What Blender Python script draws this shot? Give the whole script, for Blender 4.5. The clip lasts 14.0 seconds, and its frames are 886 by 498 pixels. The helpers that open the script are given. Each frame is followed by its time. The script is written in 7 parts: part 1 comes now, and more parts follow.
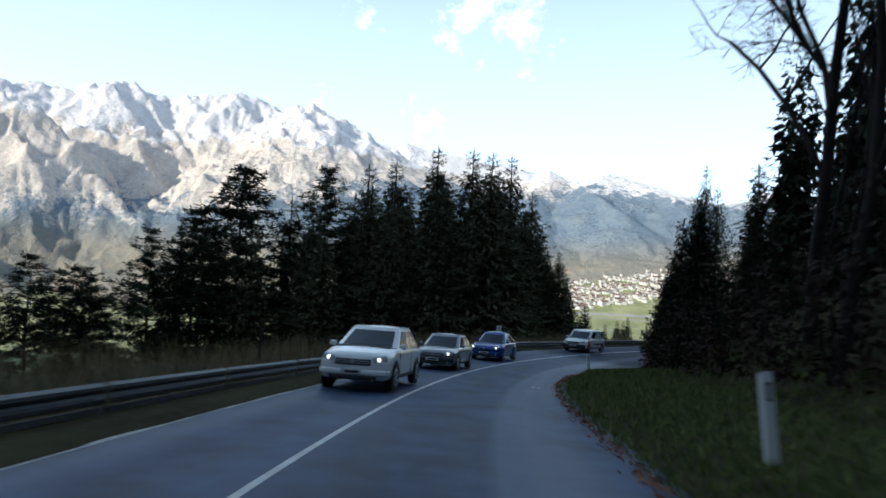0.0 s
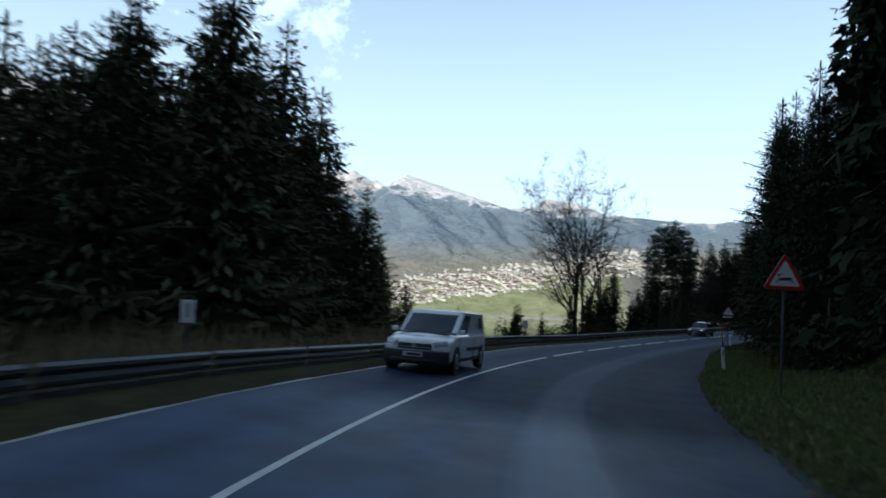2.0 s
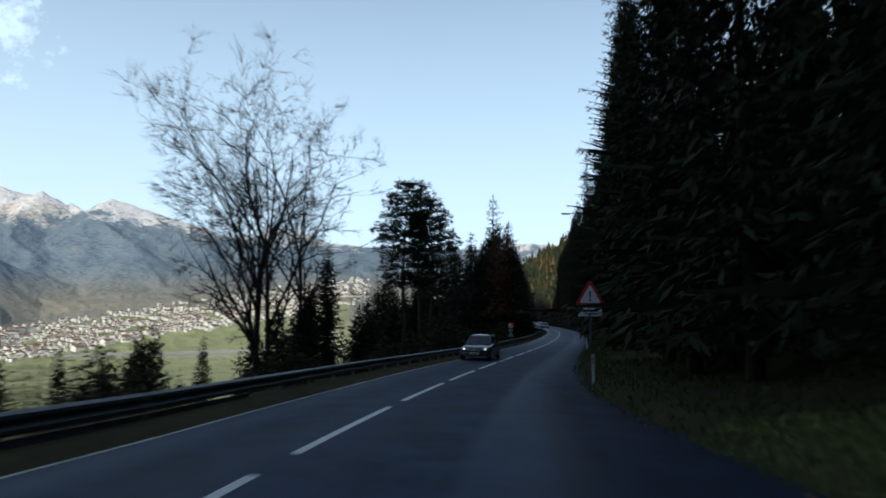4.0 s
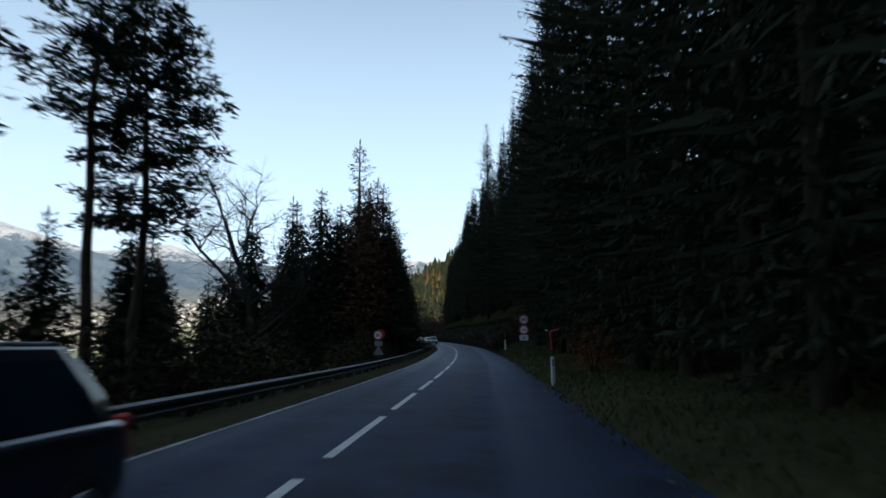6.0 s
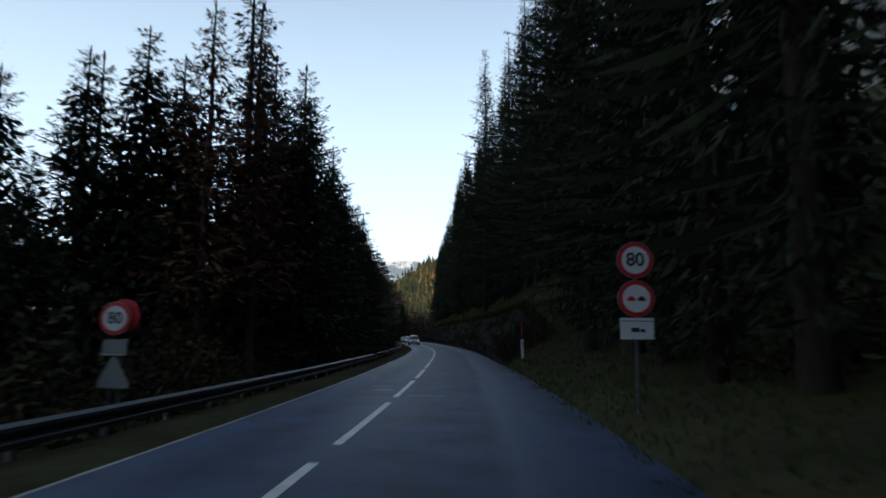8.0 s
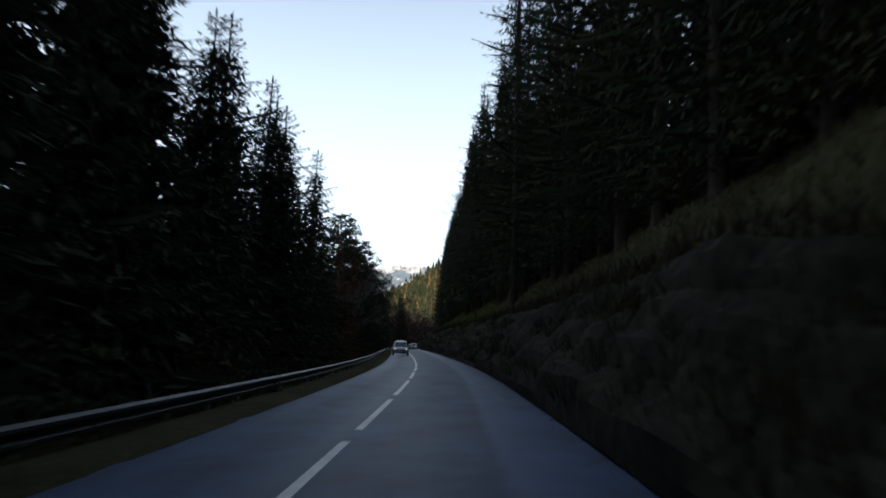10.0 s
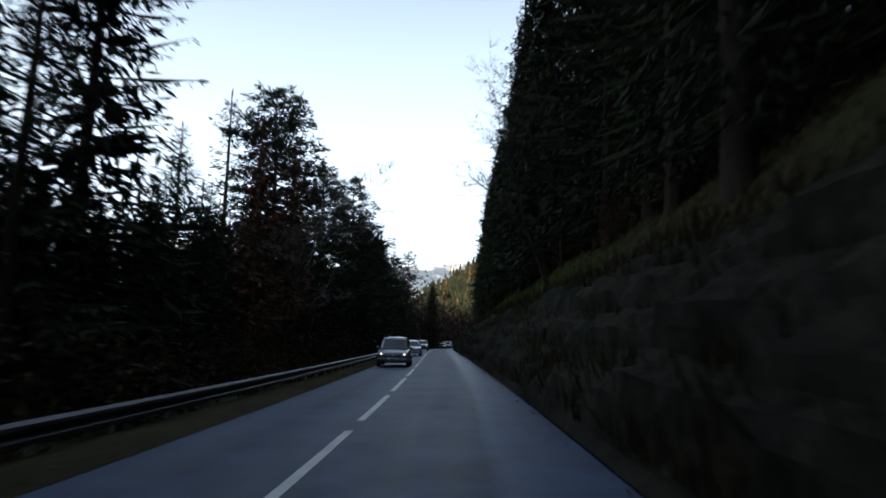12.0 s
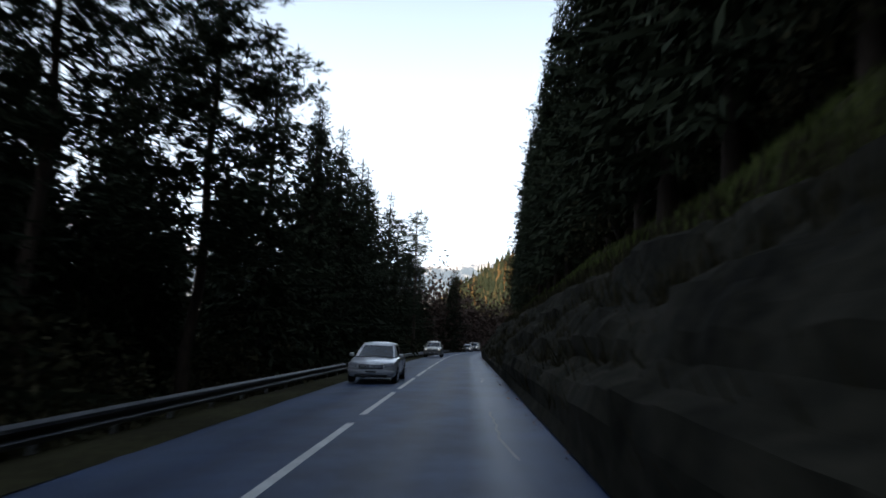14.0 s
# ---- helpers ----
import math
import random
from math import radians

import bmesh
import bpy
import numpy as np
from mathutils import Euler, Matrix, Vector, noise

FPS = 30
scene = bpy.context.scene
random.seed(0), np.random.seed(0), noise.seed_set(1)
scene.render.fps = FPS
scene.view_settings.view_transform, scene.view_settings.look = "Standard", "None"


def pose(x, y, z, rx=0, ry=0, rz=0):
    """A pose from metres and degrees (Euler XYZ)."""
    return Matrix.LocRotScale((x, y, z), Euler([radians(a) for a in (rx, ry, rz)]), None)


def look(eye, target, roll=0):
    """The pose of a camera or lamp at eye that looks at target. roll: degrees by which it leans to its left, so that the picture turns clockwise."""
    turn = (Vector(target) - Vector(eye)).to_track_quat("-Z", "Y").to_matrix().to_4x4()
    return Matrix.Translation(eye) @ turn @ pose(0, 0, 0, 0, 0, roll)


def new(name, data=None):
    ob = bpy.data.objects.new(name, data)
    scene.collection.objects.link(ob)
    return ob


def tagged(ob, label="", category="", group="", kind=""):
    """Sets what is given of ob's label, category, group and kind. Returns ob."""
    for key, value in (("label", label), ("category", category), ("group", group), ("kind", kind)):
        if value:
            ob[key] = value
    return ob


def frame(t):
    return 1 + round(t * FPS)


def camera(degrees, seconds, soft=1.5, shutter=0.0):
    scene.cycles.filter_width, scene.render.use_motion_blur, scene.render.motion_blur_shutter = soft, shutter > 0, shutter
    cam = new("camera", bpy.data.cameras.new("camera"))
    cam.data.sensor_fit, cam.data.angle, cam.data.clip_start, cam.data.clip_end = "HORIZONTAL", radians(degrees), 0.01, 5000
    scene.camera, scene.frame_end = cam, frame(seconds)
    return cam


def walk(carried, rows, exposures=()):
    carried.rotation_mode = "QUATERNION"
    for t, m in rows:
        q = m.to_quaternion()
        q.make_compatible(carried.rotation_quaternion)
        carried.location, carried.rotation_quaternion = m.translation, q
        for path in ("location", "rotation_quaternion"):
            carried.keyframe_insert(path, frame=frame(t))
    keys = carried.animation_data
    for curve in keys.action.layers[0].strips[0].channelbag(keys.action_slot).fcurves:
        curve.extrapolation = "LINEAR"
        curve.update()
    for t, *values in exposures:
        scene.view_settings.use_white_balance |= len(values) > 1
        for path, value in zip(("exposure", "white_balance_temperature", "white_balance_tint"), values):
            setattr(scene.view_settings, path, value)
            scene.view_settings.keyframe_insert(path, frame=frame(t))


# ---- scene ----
EXPOSURES = [(0.0, 0.28, 5520, 3), (1.5, 0.15, 5450, 2), (3.0, -0.3, 5500, 1), (5.5, -0.12, 5600, 2), (7.0, 0.0, 5750, 3), (10.5, 0.35, 6250, 8), (12.5, 0.5, 6150, 8), (14.0, 0.65, 6300, 10)]
SKY = 0.11
L_EDGE = 2.75                         # asphalt left of the centre line
R_WIDTH = [(-80, 3.7), (9, 3.75), (20, 3.3), (28, 3.3), (32, 4.0), (37, 4.9), (44, 5.6), (58, 5.95), (69, 5.85), (78, 5.1), (88, 4.1), (100, 3.7), (153, 3.5), (236, 3.0), (480, 3.0)]   # asphalt right of it, by distance
RAIL_U = -3.65
cam = camera(67.7, 14.0, soft=1.7, shutter=0.35)
PATH = [
    (0, (-0.163, 1.051, 0.843), (-0.120, 3.050, 0.901), 2.94),
    (0.5, (0.599, 9.021, -0.028), (0.672, 11.019, 0.027), 2.04),
    (1, (1.647, 17.370, -0.858), (1.831, 19.361, -0.802), 2.35),
    (1.5, (3.491, 25.193, -1.587), (3.856, 27.158, -1.507), 2.75),
    (2, (6.234, 33.881, -2.439), (6.858, 35.779, -2.350), 3.05),
    (2.5, (9.438, 41.230, -3.062), (10.292, 43.034, -2.941), 2.35),
    (3, (14.459, 49.333, -3.698), (15.518, 51.024, -3.556), 2.04),
    (3.2, (16.561, 52.096, -3.864), (17.684, 53.743, -3.706), 1.79),
    (3.7, (22.385, 58.996, -4.283), (23.641, 60.540, -4.093), 1.07),
    (4.3, (30.229, 67.104, -4.762), (31.601, 68.543, -4.544), 0.17),
    (4.8, (37.034, 73.367, -5.070), (38.473, 74.735, -4.833), -0.27),
    (5.3, (43.674, 78.866, -5.229), (45.164, 80.176, -4.977), -0.12),
    (5.5, (46.247, 80.820, -5.337), (47.754, 82.108, -5.077), -0.10),
    (6, (52.238, 85.431, -5.465), (53.788, 86.667, -5.205), 0.05),
    (6.5, (57.988, 89.648, -5.555), (59.563, 90.851, -5.286), -0.01),
    (7, (64.298, 94.173, -5.631), (65.887, 95.357, -5.361), 0.33),
    (7.5, (70.392, 98.377, -5.652), (71.972, 99.577, -5.400), 0.76),
    (8, (77.016, 102.906, -5.718), (78.575, 104.131, -5.457), 0.38),
    (8.2, (79.370, 104.617, -5.677), (80.924, 105.847, -5.406), 0.73),
    (8.7, (85.695, 109.258, -5.627), (87.241, 110.494, -5.344), 1.29),
    (9.3, (93.966, 115.417, -5.647), (95.509, 116.657, -5.362), 1.60),
    (9.8, (101.135, 120.834, -5.684), (102.674, 122.079, -5.401), 1.88),
    (10.3, (108.293, 126.313, -5.693), (109.819, 127.577, -5.415), 2.44),
    (10.5, (111.128, 128.506, -5.686), (112.644, 129.780, -5.409), 2.79),
    (11, (118.215, 133.994, -5.692), (119.712, 135.291, -5.422), 1.95),
    (11.5, (125.209, 139.597, -5.700), (126.689, 140.916, -5.433), 1.71),
    (12, (132.105, 145.324, -5.706), (133.562, 146.667, -5.436), 1.68),
    (12.5, (138.911, 151.154, -5.709), (140.347, 152.520, -5.442), 1.41),
    (13, (145.653, 157.064, -5.710), (147.075, 158.444, -5.441), 1.04),
    (13.5, (152.314, 163.061, -5.700), (153.731, 164.447, -5.432), 1.48),
    (14, (158.916, 169.121, -5.689), (160.314, 170.525, -5.421), 2.02),
]
walk(cam, [(t, look(eye, target, roll)) for t, eye, target, roll in PATH],
     exposures=EXPOSURES)

# ---- sky and sun ----
SUN_AZ, SUN_EL = 238.0, 22.0          # degrees clockwise from +y, degrees up
world = bpy.data.worlds.new("sky")
scene.world = world
world.use_nodes = True
wn, wl = world.node_tree.nodes, world.node_tree.links
wn.clear()
sky = wn.new("ShaderNodeTexSky")
sky.sky_type, sky.sun_disc = "NISHITA", False
sky.sun_elevation, sky.sun_rotation = radians(SUN_EL), radians(SUN_AZ)
sky.altitude, sky.air_density, sky.dust_density, sky.ozone_density = 600, 1.0, 0.6, 1.0
# thin cloud: soft streaks and a few bright puffs, mixed into the sky by direction
tc = wn.new("ShaderNodeTexCoord")
mp = wn.new("ShaderNodeMapping")
mp.inputs["Scale"].default_value = (3.2, 3.2, 9.0)
cn = wn.new("ShaderNodeTexNoise")
cn.inputs["Scale"].default_value, cn.inputs["Detail"].default_value, cn.inputs["Roughness"].default_value = 1.6, 7, 0.62
cr = wn.new("ShaderNodeValToRGB")
cr.color_ramp.elements[0].position, cr.color_ramp.elements[1].position = 0.60, 0.90
sx = wn.new("ShaderNodeSeparateXYZ")
hz = wn.new("ShaderNodeMapRange")            # haze whitens the sky low down
hz.inputs["From Min"].default_value, hz.inputs["From Max"].default_value = 0.06, 0.58
hz.inputs["To Min"].default_value, hz.inputs["To Max"].default_value = 0.86, 0.19
mx = wn.new("ShaderNodeMath")
mx.operation = "MAXIMUM"
mix = wn.new("ShaderNodeMixRGB")
mix.inputs["Color2"].default_value = (10.9, 12.0, 12.9, 1)
bg = wn.new("ShaderNodeBackground")
bg.inputs["Strength"].default_value = SKY
wo = wn.new("ShaderNodeOutputWorld")
wl.new(tc.outputs["Generated"], mp.inputs["Vector"])
wl.new(mp.outputs["Vector"], cn.inputs["Vector"])
wl.new(cn.outputs["Fac"], cr.inputs["Fac"])
wl.new(tc.outputs["Generated"], sx.inputs["Vector"])
wl.new(sx.outputs["Z"], hz.inputs["Value"])
pn = wn.new("ShaderNodeTexNoise")              # a few fair-weather puffs, each round its own direction
pn.inputs["Scale"].default_value, pn.inputs["Detail"].default_value, pn.inputs["Roughness"].default_value = 17.0, 7, 0.68
wl.new(tc.outputs["Generated"], pn.inputs["Vector"])
puffs = cr.outputs["Color"]
for c_az, c_el, c_size in ((6.6, 20.2, 0.15), (2.0, 21.2, 0.11), (-6.3, 20.0, 0.055), (-0.5, 12.4, 0.13), (-31.0, 19.5, 0.06), (-12.0, 12.6, 0.10)):
    far_ = wn.new("ShaderNodeVectorMath")
    far_.operation = "DISTANCE"
    far_.inputs[1].default_value = (math.sin(radians(c_az)) * math.cos(radians(c_el)), math.cos(radians(c_az)) * math.cos(radians(c_el)), math.sin(radians(c_el)))
    wl.new(tc.outputs["Generated"], far_.inputs[0])
    fall = wn.new("ShaderNodeMapRange")
    fall.inputs["From Min"].default_value, fall.inputs["From Max"].default_value, fall.inputs["To Min"].default_value, fall.inputs["To Max"].default_value = 0.0, c_size, 0.42, -0.25
    wl.new(far_.outputs["Value"], fall.inputs["Value"])
    add_ = wn.new("ShaderNodeMath")
    add_.operation = "MULTIPLY_ADD"
    add_.inputs[1].default_value = 1.9
    wl.new(pn.outputs["Fac"], add_.inputs[0])
    wl.new(fall.outputs["Result"], add_.inputs[2])
    cut = wn.new("ShaderNodeMapRange")
    cut.inputs["From Min"].default_value, cut.inputs["From Max"].default_value, cut.inputs["To Max"].default_value = 0.88, 1.36, 0.85
    wl.new(add_.outputs[0], cut.inputs["Value"])
    both = wn.new("ShaderNodeMath")
    both.operation = "MAXIMUM"
    wl.new(puffs, both.inputs[0])
    wl.new(cut.outputs["Result"], both.inputs[1])
    puffs = both.outputs[0]
wl.new(puffs, mx.inputs[0])
wl.new(hz.outputs["Result"], mx.inputs[1])
wl.new(mx.outputs["Value"], mix.inputs["Fac"])
wl.new(sky.outputs["Color"], mix.inputs["Color1"])
wl.new(mix.outputs["Color"], bg.inputs["Color"])
wl.new(bg.outputs["Background"], wo.inputs["Surface"])

sun = new("sun", bpy.data.lights.new("sun", "SUN"))
sun.data.energy, sun.data.angle, sun.data.color = 5.0, radians(0.5), (1.0, 0.83, 0.62)
a, e = radians(SUN_AZ), radians(SUN_EL)
sun.matrix_world = look((0, 0, 300), (-math.sin(a) * math.cos(e), -math.cos(a) * math.cos(e), 300 - math.sin(e)))


# ---- materials ----
def ramp(nt, fac, stops):
    r = nt.nodes.new("ShaderNodeValToRGB")
    els = r.color_ramp.elements
    while len(els) < len(stops):
        els.new(0.5)
    for el, (p, c) in zip(els, stops):
        el.position, el.color = p, (*c, 1)
    nt.links.new(fac, r.inputs["Fac"])
    return r.outputs["Color"]


def noise_of(nt, scale, detail=4.0, rough=0.55, coord="Object", stretch=None, kind="ShaderNodeTexNoise"):
    t = nt.nodes.new("ShaderNodeTexCoord")
    v = t.outputs[coord]
    if stretch:
        m = nt.nodes.new("ShaderNodeMapping")
        m.inputs["Scale"].default_value = stretch
        nt.links.new(v, m.inputs["Vector"])
        v = m.outputs["Vector"]
    n = nt.nodes.new(kind)
    n.inputs["Scale"].default_value = scale
    n.inputs["Detail"].default_value = detail
    n.inputs["Roughness"].default_value = rough
    nt.links.new(v, n.inputs["Vector"])
    return n.outputs["Fac"]


def blend(nt, a, b, fac, how="MIX"):
    m = nt.nodes.new("ShaderNodeMixRGB")
    m.blend_type = how
    for sock, val in (("Color1", a), ("Color2", b), ("Fac", fac)):
        if isinstance(val, (tuple, list)):
            m.inputs[sock].default_value = (*val, 1)
        elif isinstance(val, (int, float)):
            m.inputs[sock].default_value = val
        else:
            nt.links.new(val, m.inputs[sock])
    return m.outputs["Color"]


def base(name, rough=0.7, metal=0.0, spec=0.5):
    m = bpy.data.materials.new(name)
    m.use_nodes = True
    b = m.node_tree.nodes["Principled BSDF"]
    b.inputs["Roughness"].default_value, b.inputs["Metallic"].default_value = rough, metal
    b.inputs["Specular IOR Level"].default_value = spec
    return m, m.node_tree, b


def bump(nt, b, fac, strength, dist=0.02):
    n = nt.nodes.new("ShaderNodeBump")
    n.inputs["Strength"].default_value, n.inputs["Distance"].default_value = strength, dist
    nt.links.new(fac, n.inputs["Height"])
    nt.links.new(n.outputs["Normal"], b.inputs["Normal"])


def grained(name, c1, c2, scale=8.0, rough=0.7, metal=0.0, wide=0.6, strength=0.3, spec=0.4, stretch=None, per_object=0.0, rvar=0.0):
    """Two colours mixed by grain and by broad stains, with fine relief."""
    m, nt, b = base(name, rough, metal, spec)
    fine = noise_of(nt, scale, 5, 0.6, stretch=stretch)
    broad = noise_of(nt, wide, 3, 0.5)
    col = blend(nt, ramp(nt, fine, [(0.35, c1), (0.68, c2)]), ramp(nt, broad, [(0.35, tuple(v * 0.72 for v in c1)), (0.7, c2)]), 0.45)
    if per_object:
        oi = nt.nodes.new("ShaderNodeObjectInfo")
        hsv = nt.nodes.new("ShaderNodeHueSaturation")
        mr = nt.nodes.new("ShaderNodeMapRange")
        mr.inputs["To Min"].default_value, mr.inputs["To Max"].default_value = 1 - per_object, 1 + per_object
        nt.links.new(oi.outputs["Random"], mr.inputs["Value"])
        nt.links.new(mr.outputs["Result"], hsv.inputs["Value"])
        nt.links.new(col, hsv.inputs["Color"])
        col = hsv.outputs["Color"]
    nt.links.new(col, b.inputs["Base Color"])
    if rvar:
        mr = nt.nodes.new("ShaderNodeMapRange")
        mr.inputs["To Min"].default_value, mr.inputs["To Max"].default_value = rough - rvar, rough + rvar
        nt.links.new(broad, mr.inputs["Value"])
        nt.links.new(mr.outputs["Result"], b.inputs["Roughness"])
    bump(nt, b, fine, strength)
    return m


def leafy(name, c1, c2, per_object=0.25, rough=0.75):
    """Foliage: colour varies leaf clump by leaf clump and tree by tree."""
    m, nt, b = base(name, rough, 0, 0.03)
    geo = nt.nodes.new("ShaderNodeNewGeometry")
    oi = nt.nodes.new("ShaderNodeObjectInfo")
    col = ramp(nt, geo.outputs["Random Per Island"], [(0.0, c1), (1.0, c2)])
    hsv = nt.nodes.new("ShaderNodeHueSaturation")
    mr = nt.nodes.new("ShaderNodeMapRange")
    mr.inputs["To Min"].default_value, mr.inputs["To Max"].default_value = 1 - per_object, 1 + per_object
    nt.links.new(oi.outputs["Random"], mr.inputs["Value"])
    nt.links.new(mr.outputs["Result"], hsv.inputs["Value"])
    nt.links.new(col, hsv.inputs["Color"])
    nt.links.new(hsv.outputs["Color"], b.inputs["Base Color"])
    return m


def asphalt_material():
    m, nt, b = base("asphalt", 0.5, 0, 0.28)
    uv = nt.nodes.new("ShaderNodeUVMap")
    uv.uv_map = "road"
    sep = nt.nodes.new("ShaderNodeSeparateXYZ")
    nt.links.new(uv.outputs["UV"], sep.inputs["Vector"])
    grit = noise_of(nt, 55, 4, 0.7)
    # stains run along the road
    mp2 = nt.nodes.new("ShaderNodeMapping")
    mp2.inputs["Scale"].default_value = (1.5, 0.06, 1)
    nt.links.new(uv.outputs["UV"], mp2.inputs["Vector"])
    st = nt.nodes.new("ShaderNodeTexNoise")
    st.inputs["Scale"].default_value, st.inputs["Detail"].default_value = 1.0, 6
    nt.links.new(mp2.outputs["Vector"], st.inputs["Vector"])
    # polished bands along the lanes, painted with sky sheen, edges wandering a little
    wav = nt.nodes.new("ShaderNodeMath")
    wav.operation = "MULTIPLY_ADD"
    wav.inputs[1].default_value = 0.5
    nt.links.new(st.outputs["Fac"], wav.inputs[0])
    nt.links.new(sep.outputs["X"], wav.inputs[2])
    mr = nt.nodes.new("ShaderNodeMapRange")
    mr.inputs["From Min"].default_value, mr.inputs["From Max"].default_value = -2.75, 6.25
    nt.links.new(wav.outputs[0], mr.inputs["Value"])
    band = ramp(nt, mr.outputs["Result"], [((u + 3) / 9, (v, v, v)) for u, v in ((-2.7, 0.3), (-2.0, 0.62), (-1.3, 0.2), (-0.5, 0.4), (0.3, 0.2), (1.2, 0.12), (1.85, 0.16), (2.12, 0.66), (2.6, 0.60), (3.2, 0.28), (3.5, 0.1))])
    # asphalt greys tinted with the blue of the sky's light
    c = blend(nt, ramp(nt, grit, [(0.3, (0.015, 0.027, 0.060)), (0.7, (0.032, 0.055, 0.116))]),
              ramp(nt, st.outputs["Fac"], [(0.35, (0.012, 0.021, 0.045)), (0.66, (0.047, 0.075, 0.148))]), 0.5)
    # metre-wide blotches and older patches
    blot = noise_of(nt, 0.9, 6, 0.65)
    c = blend(nt, c, ramp(nt, blot, [(0.38, (0.42, 0.44, 0.48)), (0.62, (1.4, 1.4, 1.4))]), 0.85, "MULTIPLY")
    # pale blue reflection of the sky mixed into the colour along the bands
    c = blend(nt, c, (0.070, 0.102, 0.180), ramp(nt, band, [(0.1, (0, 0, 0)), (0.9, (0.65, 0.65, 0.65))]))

    def span(sock, a0, a1, b0, b1):
        """1 between a1 and b0, falling to 0 at a0 and b1."""
        out_ = []
        for lo_, hi_ in ((a0, a1), (b1, b0)):
            q = nt.nodes.new("ShaderNodeMapRange")
            q.inputs["From Min"].default_value, q.inputs["From Max"].default_value = lo_, hi_
            nt.links.new(sock, q.inputs["Value"])
            out_.append(q.outputs["Result"])
        q = nt.nodes.new("ShaderNodeMath")
        q.operation = "MULTIPLY"
        nt.links.new(out_[0], q.inputs[0])
        nt.links.new(out_[1], q.inputs[1])
        return q.outputs[0]

    # a stretch with tree shade painted in, and the dark lay-by beside the lane
    shade_stretch = span(sep.outputs["Y"], 43.0, 46.0, 117.0, 150.0)
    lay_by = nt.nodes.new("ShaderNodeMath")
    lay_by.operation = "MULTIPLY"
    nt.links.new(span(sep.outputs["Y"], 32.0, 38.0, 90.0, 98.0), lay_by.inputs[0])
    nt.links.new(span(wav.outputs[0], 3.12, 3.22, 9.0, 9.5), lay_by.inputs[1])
    # shade of the trees put into the road's colour along this stretch
    c = blend(nt, c, (0.45, 0.48, 0.56), shade_stretch, "MULTIPLY")
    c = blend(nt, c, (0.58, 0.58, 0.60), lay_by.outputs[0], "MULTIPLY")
    nt.links.new(c, b.inputs["Base Color"])
    rr = nt.nodes.new("ShaderNodeMapRange")
    rr.inputs["To Min"].default_value, rr.inputs["To Max"].default_value = 0.52, 0.32
    nt.links.new(band, rr.inputs["Value"])
    ra = nt.nodes.new("ShaderNodeMath")
    ra.operation = "MULTIPLY_ADD"
    ra.inputs[1].default_value = 0.25
    nt.links.new(st.outputs["Fac"], ra.inputs[0])
    nt.links.new(rr.outputs["Result"], ra.inputs[2])
    rn = nt.nodes.new("ShaderNodeMath")
    rn.operation = "MULTIPLY_ADD"
    rn.inputs[1].default_value = 0.14
    nt.links.new(shade_stretch, rn.inputs[0])
    nt.links.new(ra.outputs[0], rn.inputs[2])
    nt.links.new(rn.outputs[0], b.inputs["Roughness"])
    gl = nt.nodes.new("ShaderNodeMapRange")
    gl.inputs["To Min"].default_value, gl.inputs["To Max"].default_value = 0.28, 0.17
    nt.links.new(shade_stretch, gl.inputs["Value"])
    nt.links.new(gl.outputs["Result"], b.inputs["Specular IOR Level"])
    bump(nt, b, grit, 0.35, 0.006)
    return m


